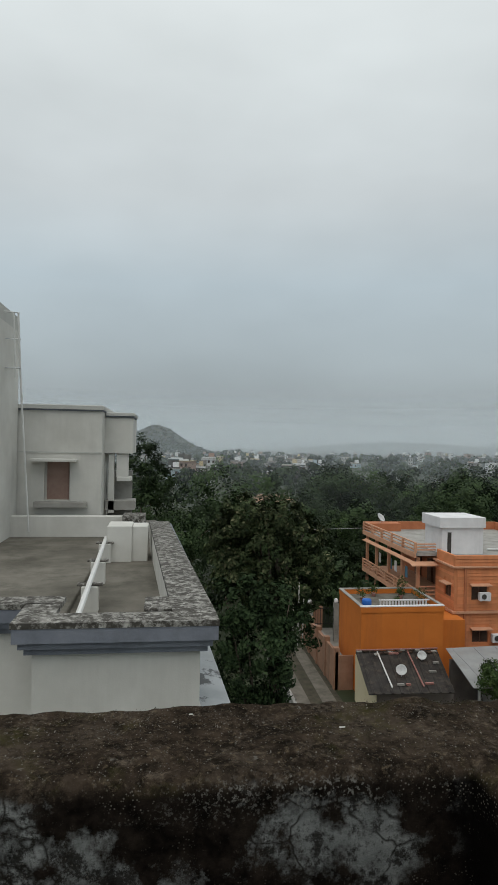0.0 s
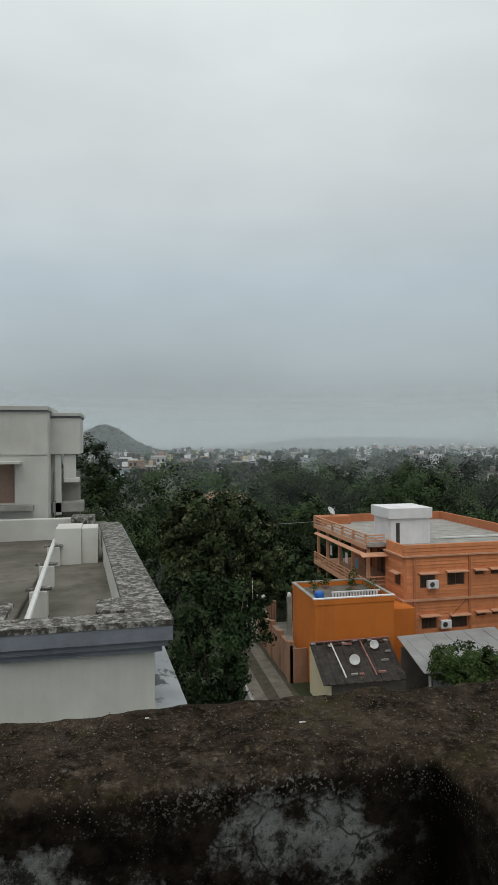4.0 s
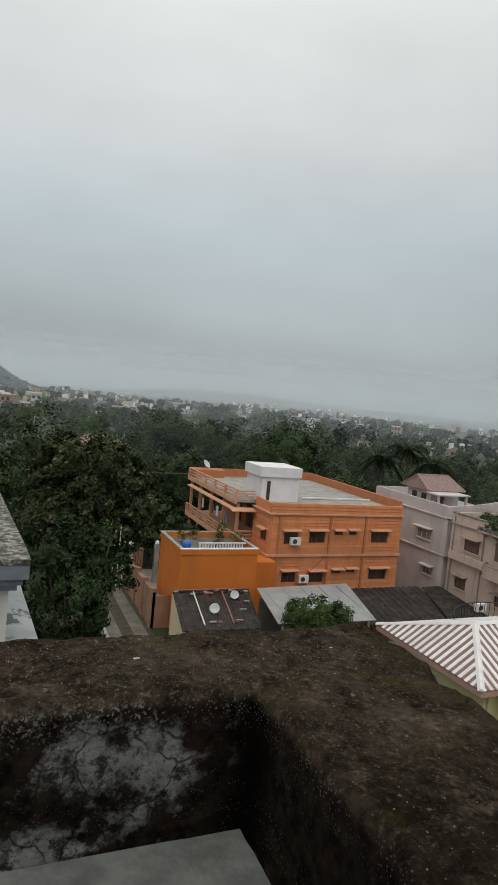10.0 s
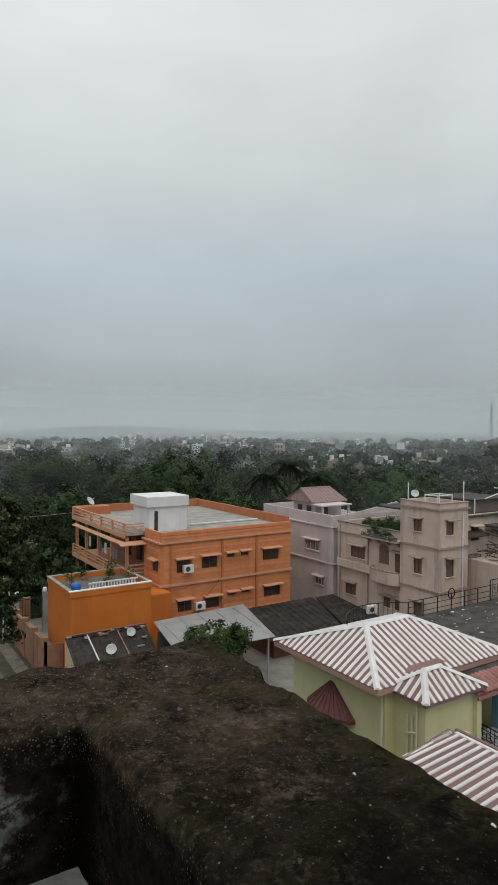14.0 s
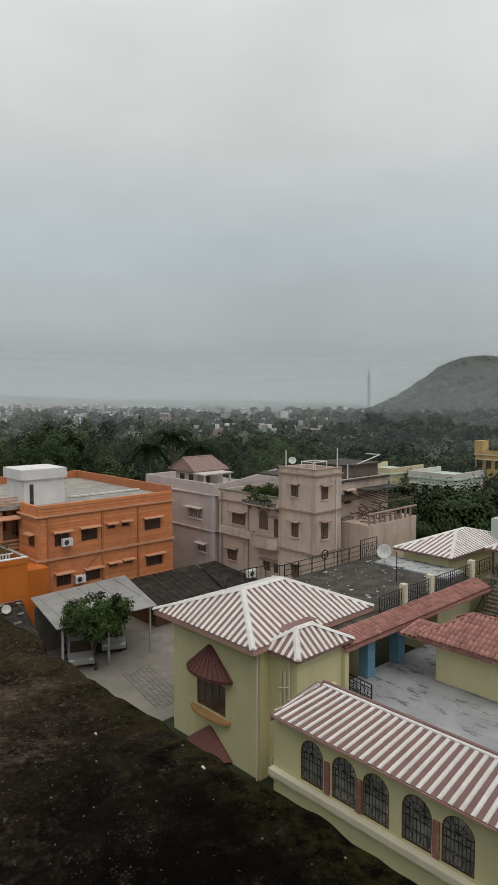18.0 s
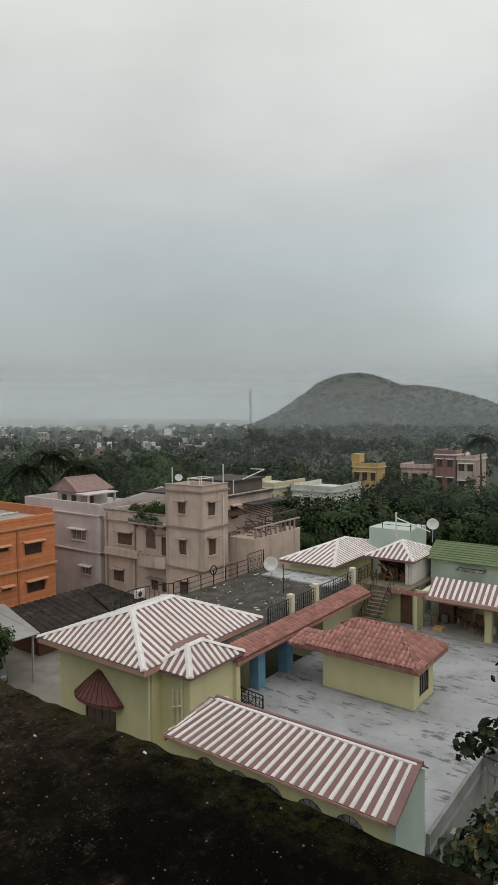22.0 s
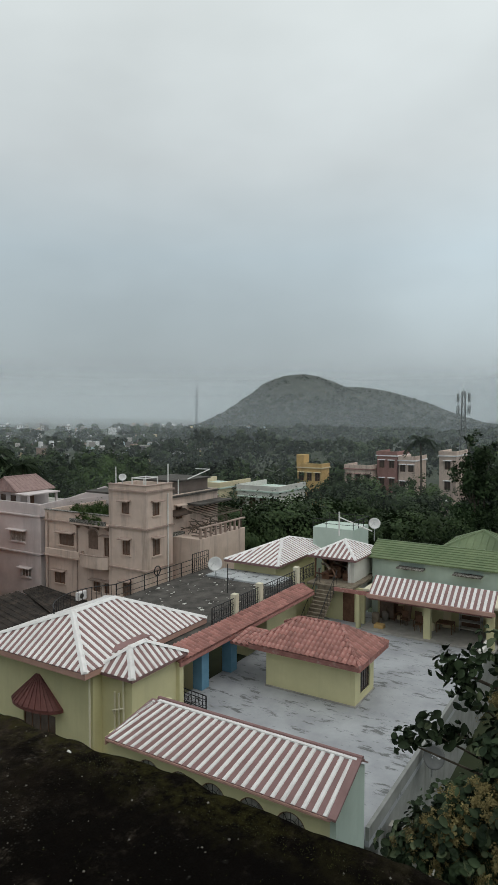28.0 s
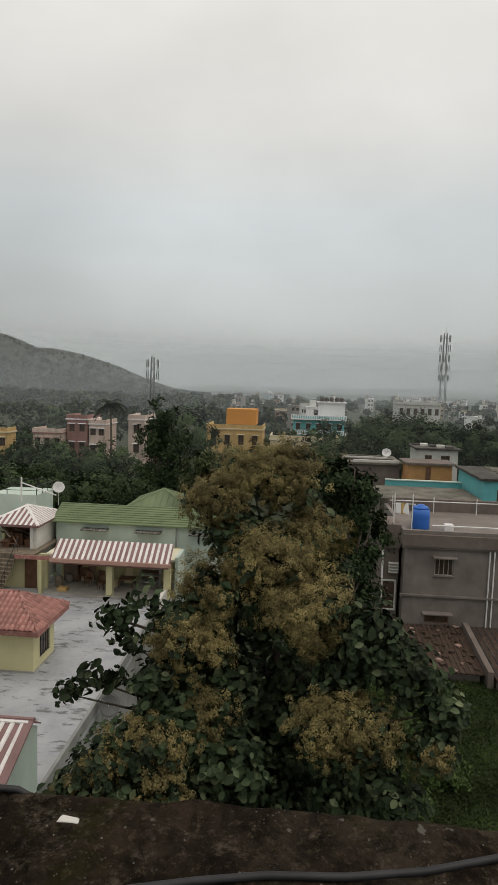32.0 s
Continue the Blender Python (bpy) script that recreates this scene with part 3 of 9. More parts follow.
def shed_slope(lo0, lo1, hi1, hi0, sheet, rib, parent, spacing=0.3, rib_w=0.12, thick=0.05, name="roof_slope", rib_name="roof_rib", rib_h=0.035):
    """A single roof slope from the eaves lo0-lo1 to the top hi0-hi1, with ribs running up it."""
    lo0, lo1, hi0, hi1 = Vector(lo0), Vector(lo1), Vector(hi0), Vector(hi1)
    slope = Solid().prism([tuple(p - Vector((0, 0, thick))) for p in (lo0, lo1, hi1, hi0)], (0, 0, thick)).put(name, sheet, parent)
    e = lo1 - lo0
    L = e.length
    e.normalize()
    n = (lo1 - lo0).cross(hi1 - lo0).normalized()
    if n.z < 0:
        n = -n
    count = max(2, int(L / spacing))
    for i in range(count):
        f = (i + 0.5) / count
        a, b = lo0.lerp(lo1, f), hi0.lerp(hi1, f)
        w2, t2, hh, k = e * (rib_w / 2), e * (rib_w / 3.2), n * rib_h, n * 0.002
        Solid().hexa([a - w2 + k, a + w2 + k, b + w2 + k, b - w2 + k, a - t2 + hh, a + t2 + hh, b + t2 + hh, b - t2 + hh]).put(rib_name, rib, slope)
    return slope


TILE = {}


def lay_tiles(slope, p0, p1, q1, q0, w=0.27, course=0.36):
    """Curved clay tiles in courses over a slope, from the eaves p0-p1 up to q0-q1; each tile is a piece on one shared mesh."""
    p0, p1, q0, q1 = (Vector(p) for p in (p0, p1, q0, q1))
    e = (p1 - p0)
    L = e.length
    e.normalize()
    n = (p1 - p0).cross(((q0 + q1) / 2) - p0).normalized()
    if n.z < 0:
        n = -n
    up = n.cross(e)
    if up.z < 0:
        up = -up
    a0, a1, H = (q0 - p0).dot(e), (q1 - p0).dot(e), ((q0 + q1) / 2 - p0).dot(up)
    if (w, course) not in TILE:
        t = Solid()
        arc = [(-0.5 + k / 4, 0.085 * math.sin(math.pi * k / 4)) for k in range(5)]
        for v, dz in ((-0.03, 0.02), (course + 0.04, 0.0)):
            t.v += [(u * w, v, z + dz) for u, z in arc] + [(u * w, v, z + dz - 0.018) for u, z in arc]
        t.f = [(k, k + 1, k + 11, k + 10) for k in range(4)] + [(k + 6, k + 5, k, k + 1) for k in range(4)] + [(0, 5, 15, 10), (4, 14, 19, 9)]
        TILE[(w, course)] = t
    shared = None
    g = np.random.default_rng(int(L * 100))
    for j in range(int(H / course)):
        v = (j + 0.03) * course
        lo, hi = a0 * (v + course / 2) / H, L - (L - a1) * (v + course / 2) / H
        for i in range(int(L / w)):
            u = (i + 0.5) * L / int(L / w)
            if not lo - 0.02 < u < hi + 0.02:
                continue
            if shared is None:
                ob = TILE[(w, course)].put("roof_tile", M["tile_red"], slope, smooth=False)
                shared = ob.data
            else:
                ob = new("roof_tile", shared)
                join_to(ob, slope)
            m = Matrix((e, up, n)).transposed().to_4x4()
            m.translation = p0 + e * u + up * v + n * (0.012 + 0.012 * g.random())
            ob.matrix_basis = m @ Matrix.Rotation(0.03 * g.normal(), 4, "Z")


def leaves_mesh(name, centres, normals, sizes, mat, parent=None, fold=0.15, aspect=0.5, seed=1, rounded=False):
    """Leaves as small folded diamonds: four points a leaf, bent along the midrib."""
    rng = np.random.default_rng(seed)
    n = len(centres)
    nrm = normals / np.maximum(np.linalg.norm(normals, axis=1, keepdims=True), 1e-6)
    r = rng.normal(size=(n, 3))
    t = np.cross(nrm, r)
    t /= np.maximum(np.linalg.norm(t, axis=1, keepdims=True), 1e-6)
    b = np.cross(nrm, t)
    s = sizes[:, None]
    if rounded:
        v = np.empty((n, 8, 3))
        side, lift = b * s * aspect * 0.5, nrm * s * fold
        v[:, 0], v[:, 4] = centres - t * s * 0.5, centres + t * s * 0.5 - lift * 1.6
        for k, (along, wide, up) in enumerate(((-0.34, 0.62, 0.7), (-0.06, 1.0, 1.0), (0.25, 0.72, 0.3))):
            v[:, 1 + k] = centres + t * s * along + side * wide + lift * up
            v[:, 7 - k] = centres + t * s * along - side * wide + lift * up
        me = bpy.data.meshes.new(name)
        k = np.arange(n)[:, None] * 8
        me.vertices.add(n * 8)
        me.vertices.foreach_set("co", v.reshape(-1))
        me.loops.add(n * 10)
        me.loops.foreach_set("vertex_index", (k + np.array([0, 4, 3, 2, 1, 0, 7, 6, 5, 4])).reshape(-1).astype(np.int32))
        me.polygons.add(n * 2)
        me.polygons.foreach_set("loop_start", np.arange(0, n * 10, 5, dtype=np.int32))
        me.polygons.foreach_set("loop_total", np.full(n * 2, 5, dtype=np.int32))
        me.update(calc_edges=True)
        me.materials.append(mat)
        ob = new(name, me)
        if parent:
            join_to(ob, parent)
        return ob
    v = np.empty((n, 4, 3))
    v[:, 0] = centres - t * s * 0.5
    v[:, 1] = centres + b * s * aspect * 0.5 + nrm * s * fold
    v[:, 2] = centres + t * s * 0.5
    v[:, 3] = centres - b * s * aspect * 0.5 + nrm * s * fold
    me = bpy.data.meshes.new(name)
    me.vertices.add(n * 4)
    me.vertices.foreach_set("co", v.reshape(-1))
    me.loops.add(n * 6)
    i = np.arange(n)[:, None] * 4
    me.loops.foreach_set("vertex_index", (i + np.array([0, 2, 1, 0, 3, 2])).reshape(-1).astype(np.int32))
    me.polygons.add(n * 2)
    me.polygons.foreach_set("loop_start", np.arange(0, n * 6, 3, dtype=np.int32))
    me.polygons.foreach_set("loop_total", np.full(n * 2, 3, dtype=np.int32))
    me.update(calc_edges=True)
    me.materials.append(mat)
    ob = new(name, me)
    if parent:
        join_to(ob, parent)
    return ob


def clumped(rng, blobs, count, shell=0.55, clumps=60, spread=0.22):
    """Points gathered in clumps inside ellipsoids (x, y, z, rx, ry, rz), denser towards the outside, and their outward directions."""
    w = np.array([b[3] * b[4] * b[5] for b in blobs]) ** 0.67
    pick = rng.choice(len(blobs), size=clumps, p=w / w.sum())
    B = np.array(blobs)[pick]
    d = rng.normal(size=(clumps, 3))
    d /= np.linalg.norm(d, axis=1, keepdims=True)
    rad = shell + (1 - shell) * rng.random((clumps, 1)) ** 0.6
    cc = B[:, :3] + d * B[:, 3:] * rad
    which = rng.integers(0, clumps, count)
    off = rng.normal(size=(count, 3)) * spread * B[which, 3:].min(axis=1)[:, None]
    pts = cc[which] + off
    out = pts - B[which, :3]
    return pts, out


def tree(name, base, height, blobs, leaves, size, mat, label, trunk_r=0.2, clumps=70, spread=0.22, limbs=7, seed=1, aspect=0.5, group="", bloom=0):
    """Trunk, limbs and a crown of clumped leaves. blobs are relative to the base."""
    rng = np.random.default_rng(seed)
    th = thing(name, base, label, "tree", group)
    bx, by, bz = base
    top = min(b[2] for b in blobs)
    s = Solid()
    pts = [(bx + 0.12 * math.sin(k * 1.7 + seed), by + 0.12 * math.cos(k * 2.1 + seed), bz - 0.1 + (top + 0.1 * height) * k / 6 if k else bz - 0.1) for k in range(7)]
    s.tube(pts, trunk_r, 8, trunk_r * 0.45)
    s.put("trunk", M["bark"], th, smooth=True)
    for i in range(limbs):
        b = blobs[i % len(blobs)]
        k = 2 + i % 4
        st = Vector(pts[k])
        a = rng.random() * 6.28
        en = Vector((bx + b[0] + b[3] * 0.6 * math.cos(a), by + b[1] + b[4] * 0.6 * math.sin(a), bz + b[2] + b[5] * (0.2 + 0.4 * rng.random())))
        mid = st.lerp(en, 0.5) + Vector((0, 0, 0.12 * (en - st).length))
        Solid().tube([tuple(st), tuple(mid), tuple(en)], trunk_r * 0.42, 6, trunk_r * 0.1).put("limb", M["bark"], th, smooth=True)
    wb = [(bx + b[0], by + b[1], bz + b[2], b[3], b[4], b[5]) for b in blobs]
    p, o = clumped(rng, wb, leaves, clumps=clumps, spread=spread)
    nrm = o * 0.9 / np.linalg.norm(o, axis=1, keepdims=True) + rng.normal(size=p.shape) * 0.4 + np.array([0, 0, 0.35])
    leaves_mesh("crown", p, nrm, size * (0.6 + 0.8 * rng.random(len(p))), mat, th, aspect=aspect, seed=seed)
    return th

# ---- ground, hills and distance ----
rad = [0, 20, 40, 60, 90, 140, 220, 400, 800, 1600, 3000, 4800]
gv, gf = [(10, 10, 0)], []
for r in rad[1:]:
    for k in range(48):
        a = 2 * math.pi * k / 48
        gv.append((10 + r * math.cos(a), 10 + r * math.sin(a), 0))
for k in range(48):
    gf.append((0, 1 + k, 1 + (k + 1) % 48))
for i in range(len(rad) - 2):
    for k in range(48):
        a, b = 1 + i * 48 + k, 1 + i * 48 + (k + 1) % 48
        gf.append((a, a + 48, b + 48, b))
tagged(mesh_object("ground", gv, gf, M["earth"]), "earth ground with weeds reaching the hazy horizon", "ground", kind="structure")


def polar(az, dist):
    """A place at az degrees to the right of +y, seen from the roof."""
    return dist * math.sin(radians(az)), dist * math.cos(radians(az))


def ridge_hill(name, profile, dist, depth, label, rough=0.12, seed=0):
    """A hill whose skyline runs through (azimuth, height) at a distance, falling off to both sides."""
    az0, az1 = profile[0][0], profile[-1][0]
    na, nd = 90, 26
    verts, faces = [], []
    for j in range(nd):
        f = j / (nd - 1) * 2 - 1
        for i in range(na):
            az = az0 + (az1 - az0) * i / (na - 1)
            h = float(np.interp(az, [p[0] for p in profile], [p[1] for p in profile]))
            d = dist + f * depth
            x, y = polar(az, d)
            n = noise.fractal(Vector((x, y, seed)) * 0.012, 1.0, 2.0, 5)
            fall = max(0.0, 1 - abs(f) ** 1.5)
            verts.append((x, y, h * fall * (1 + rough * n * min(1.0, 2.2 * abs(f))) - 0.5))
    for j in range(nd - 1):
        for i in range(na - 1):
            a = j * na + i
            faces.append((a, a + 1, a + na + 1, a + na))
    return tagged(mesh_object(name, verts, faces, M["hill"], smooth=True), label, "hill", kind="structure")


def nearer(profile, share):
    """The same skyline from the roof, drawn at a share of the distance."""
    return [(a, max(0.0, 17 + (h - 17) * share)) for a, h in profile]


HILL = nearer([(53.6, 0), (54.6, 9), (55.8, 21), (57.0, 35), (58.0, 51), (58.8, 61), (59.7, 77), (60.6, 85), (61.6, 92), (62.6, 95), (63.5, 95.5), (64.6, 92), (65.6, 85),
               (66.4, 78), (67.1, 71), (68.5, 71), (70.0, 67), (71.4, 60), (72.9, 50.5), (74.3, 41), (75.7, 29), (77.2, 17), (79, 6), (82, 0)], 0.667)
SMALL_HILL = nearer([(-8, 0), (-5.5, 6), (-3.6, 20), (-2.4, 32), (-1.2, 41), (-0.6, 42), (0.4, 36), (1.2, 28), (2.4, 15), (3.6, 8), (6, 0)], 0.8)
ridge_hill("hill", HILL, 800, 280, "bare scrub-covered hill standing in morning haze")
ridge_hill("small_hill", SMALL_HILL, 720, 130, "small wooded hill in the haze", seed=4)
ridge_hill("far_ridge", [(8, 0), (12, 9), (15, 18), (18, 25), (20, 27), (23, 26), (26, 21), (30, 17), (38, 14), (46, 12), (52, 9), (55, 0)], 1700, 300,
           "low wooded ridge on the horizon", seed=8)
ridge_hill("east_ridge", [(78, 0), (80, 12), (84, 16), (90, 13), (96, 17), (101, 22), (106, 15), (112, 10), (120, 0)], 1500, 300,
           "low wooded ridge beyond the town", seed=12)

def scrub(name, profile, dist, depth, count, label, seed=2):
    """Scrub and trees on the lower slope of a hill that faces the roof."""
    g = np.random.default_rng(seed)
    P, N, S = [], [], []
    for _ in range(count):
        az = profile[0][0] + (profile[-1][0] - profile[0][0]) * g.random()
        f = -1 + 0.82 * g.random() ** 1.7
        h = float(np.interp(az, [p[0] for p in profile], [p[1] for p in profile])) * max(0.0, 1 - abs(f) ** 1.5)
        x, y = polar(az, dist + f * depth)
        r = (0.7 + 1.6 * g.random() ** 2) * (1.8 if f < -0.6 else 1.0)
        d = g.normal(size=(26, 3))
        d /= np.linalg.norm(d, axis=1, keepdims=True)
        d[:, 2] = np.abs(d[:, 2])
        P.append(np.array([x, y, h]) + d * r)
        N.append(d)
        S.append(np.full(26, 0.8 * r))
    return tagged(leaves_mesh(name, np.concatenate(P), np.concatenate(N), np.concatenate(S), M["leaf_scrub"], aspect=0.8, seed=seed), label, "scrub", kind="stuff")


scrub("hill_scrub", HILL, 800, 280, 2200, "dark scrub and small trees on the hillside")
scrub("small_hill_scrub", SMALL_HILL[1:-1], 720, 130, 500, "dark trees on the small hill", seed=6)

# ---- far woods and houses ----
rng = np.random.default_rng(7)


def woods(name, rows, leaf, mat, label, per=420, seed=3):
    """Many rounded crowns in one mesh: rows of (azimuth from, to, distance from, to, count, height from, to)."""
    g = np.random.default_rng(seed)
    P, N, S = [], [], []
    for a0, a1, d0, d1, count, h0, h1 in rows:
        for _ in range(count):
            d = d0 + (d1 - d0) * g.random()
            x, y = polar(a0 + (a1 - a0) * g.random(), d)
            h = h0 + (h1 - h0) * g.random()
            r = h * (0.34 + 0.2 * g.random())
            blobs = [(x, y, h * 0.64, r * 0.8, r * 0.8, h * 0.34)]
            blobs += [(x + g.normal() * r * 0.55, y + g.normal() * r * 0.55, h * (0.35 + 0.42 * g.random()), r * 0.45, r * 0.45, h * 0.2) for _ in range(6)]
            p, o = clumped(g, blobs, int(per * max(0.6, (h / 9) ** 2)), shell=0.86, clumps=44, spread=0.15)
            p[:, 2] = np.maximum(p[:, 2], 0.3)
            P.append(p)
            N.append(o / np.linalg.norm(o, axis=1, keepdims=True) + g.normal(size=p.shape) * 0.16 + np.array([0, 0, 0.2]))
            S.append(leaf * max(0.6, d / 150) * (0.7 + 0.6 * g.random(len(p))))
    ob = leaves_mesh(name, np.concatenate(P), np.concatenate(N), np.concatenate(S), mat, aspect=0.85, fold=0.06, seed=seed)
    return tagged(ob, label, "trees", kind="stuff")


woods("woods", [(13, 50, 95, 150, 42, 7, 11), (12, 40, 78, 100, 15, 6, 9.5), (-8, 4, 55, 75, 8, 7, 10), (4.4, 6.6, 74, 78, 2, 15, 15.6), (3.6, 7.6, 66, 80, 5, 10, 12.5), (6, 15, 66, 85, 14, 5.5, 8.5), (8, 21, 58, 66, 12, 4.5, 6.5), (60, 74, 92, 104, 9, 5, 7),
                (14.4, 17.2, 92, 100, 4, 13.4, 15), (13.5, 18.5, 84, 92, 5, 9, 12), (24.5, 28.5, 86, 94, 5, 13, 15.2), (22.5, 31, 78, 86, 6, 9, 11.5), (29, 34, 96, 110, 4, 12, 14),
                (14, 30, 68, 84, 16, 6, 9), (-14, 60, 150, 240, 60, 5, 9), (50, 72, 75, 140, 62, 4.5, 8), (60, 75, 62, 78, 10, 6.5, 9), (54.5, 63.5, 60, 70, 24, 8, 9.4), (66, 86, 62, 100, 40, 4.5, 7.5), (72, 90, 95, 150, 22, 4, 7),
                (80, 82.5, 100, 106, 2, 12, 13.5), (92, 104, 85, 130, 34, 7, 10.5), (97.4, 103.4, 100, 112, 26, 11.2, 13.8), (104.8, 110, 100, 112, 9, 11, 13.2)], 0.52, M["leaf_wood"],
      "dense dark green woods between the houses", per=1500, seed=3)
woods("lighter_woods", [(12, 50, 98, 150, 42, 7, 10.5), (12, 40, 78, 100, 10, 6, 9), (18.5, 21, 112, 122, 3, 12, 13.6), (8, 12, 70, 90, 6, 7, 9), (16, 45, 70, 95, 12, 6, 9), (50, 86, 66, 130, 40, 4.5, 7.5), (92, 104, 90, 130, 10, 7, 9.5)], 0.5, M["leaf_wood_light"],
      "lighter green tree crowns among the dark woods", per=1500, seed=13)
woods("far_woods", [(44, 86, 150, 420, 240, 4.5, 7), (-14, 44, 170, 420, 130, 5, 8), (-14, 60, 250, 800, 420, 5, 9), (50, 110, 170, 700, 420, 4.5, 8.5), (50, 84, 420, 620, 200, 6, 10), (54, 60, 300, 380, 26, 8, 12), (50, 68, 110, 175, 90, 4, 6.5), (84, 112, 110, 220, 60, 4.5, 7.5)], 0.8, M["leaf_plain"],
      "distant tree cover on the plain", per=170, seed=5)


def far_houses(name, rows, label, seed=9):
    """Flat-roofed blocks turned roughly towards the roof terrace, with parapets, roof rooms, sunshades and dark openings."""
    g = np.random.default_rng(seed)
    s, dark = Solid(), Solid()
    for a0, a1, d0, d1, count, h1 in rows:
        for _ in range(count):
            d = d0 + (d1 - d0) * g.random() ** 0.8
            az = a0 + (a1 - a0) * g.random()
            x, y = polar(az, d)
            turn = radians(-az + 28 * g.normal())
            ca, sa = math.cos(turn), math.sin(turn)
            w, l, floors = 1.3 + 2.4 * g.random() ** 1.5, 1.5 + 2.0 * g.random(), int(g.integers(1, h1 + 1))
            h = 3.1 * floors

            def block(to, u0, v0, z0, u1, v1, z1):
                to.hexa([(x + u * ca - v * sa, y + u * sa + v * ca, z) for z in (z0, z1) for u, v in ((u0, v0), (u1, v0), (u1, v1), (u0, v1))])
            block(s, -w, -l, 0, w, l, h)
            block(s, -w - 0.2, -l - 0.3, h, w + 0.2, l + 0.3, h + 0.25)
            block(s, -w, -l, h + 0.25, w, -l + 0.2, h + 0.9)
            if g.random() < 0.6:
                k = g.random() * 0.8 - 0.4
                block(s, w * (k - 0.4), 0, h + 0.25, w * (k + 0.4), l * 0.8, h + 2.7)
            for fl in range(floors):
                n = max(2, int(w / 1.1))
                for i in range(n):
                    u = -w + 2 * w * (i + 0.5) / n
                    block(dark, u - 0.5, -l - 0.06, fl * 3.1 + 1.0, u + 0.5, -l - 0.01, fl * 3.1 + 2.2)
                    block(s, u - 0.8, -l - 0.6, fl * 3.1 + 2.35, u + 0.8, -l - 0.01, fl * 3.1 + 2.5)
    tagged(s.put(name, M["far_wall"]), label, "houses", kind="stuff")
    tagged(dark.put(name + "_windows", M["glass"]), "dark windows and doors of the distant houses", "windows", kind="stuff")


far_houses("far_town", [(0.9, 4.0, 250, 310, 16, 3), (-3, 5, 420, 640, 18, 2), (4.5, 13, 360, 900, 60, 2), (9.5, 14, 290, 400, 18, 2), (20, 31, 720, 850, 70, 3), (12, 54, 420, 1100, 150, 2), (30, 34, 230, 280, 2, 2), (38, 56, 230, 480, 46, 1),
                        (44, 48, 240, 300, 7, 1), (51, 54, 230, 290, 6, 1), (58.5, 61, 440, 500, 4, 3), (62, 76, 300, 480, 6, 1), (84, 112, 240, 700, 70, 3), (88, 94, 200, 300, 8, 3)],
           "pale houses of the town scattered in the haze")
fx, fy = polar(9.0, 196)
tagged(Solid().box(fx - 9, fy - 12, 0.0, fx + 9, fy + 16, 0.06).put("bare_field", M["field"]), "bare brown field between the trees", "field", kind="structure")

# ---- pale see-through sheets ringed round the roof, standing in for morning haze ----
def haze_sheet(dist, share, top):
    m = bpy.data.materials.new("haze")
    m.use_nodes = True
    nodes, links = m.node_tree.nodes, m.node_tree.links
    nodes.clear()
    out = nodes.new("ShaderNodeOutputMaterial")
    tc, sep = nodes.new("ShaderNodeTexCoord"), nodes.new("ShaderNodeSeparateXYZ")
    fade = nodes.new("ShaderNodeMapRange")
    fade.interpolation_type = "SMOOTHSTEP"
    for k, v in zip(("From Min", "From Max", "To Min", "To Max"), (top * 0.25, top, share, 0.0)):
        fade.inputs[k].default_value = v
    clear, veil, mixer = nodes.new("ShaderNodeBsdfTransparent"), nodes.new("ShaderNodeBsdfDiffuse"), nodes.new("ShaderNodeMixShader")
    veil.inputs["Color"].default_value = (0.84, 0.915, 0.965, 1)
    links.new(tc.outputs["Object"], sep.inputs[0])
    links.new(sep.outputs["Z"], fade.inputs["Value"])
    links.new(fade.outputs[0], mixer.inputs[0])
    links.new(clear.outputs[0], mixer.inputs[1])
    links.new(veil.outputs[0], mixer.inputs[2])
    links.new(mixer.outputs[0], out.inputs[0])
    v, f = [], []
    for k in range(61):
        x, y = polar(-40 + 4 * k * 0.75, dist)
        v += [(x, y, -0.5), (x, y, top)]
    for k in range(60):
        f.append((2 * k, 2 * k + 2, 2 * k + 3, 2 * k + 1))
    tagged(mesh_object("backdrop_haze", v, f, m, smooth=True), "pale see-through sheet standing in for haze over the plain", "haze", kind="structure")


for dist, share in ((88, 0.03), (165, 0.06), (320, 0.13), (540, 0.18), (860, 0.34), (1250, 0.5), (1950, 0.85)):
    haze_sheet(dist, share, 30 + dist * 0.075)

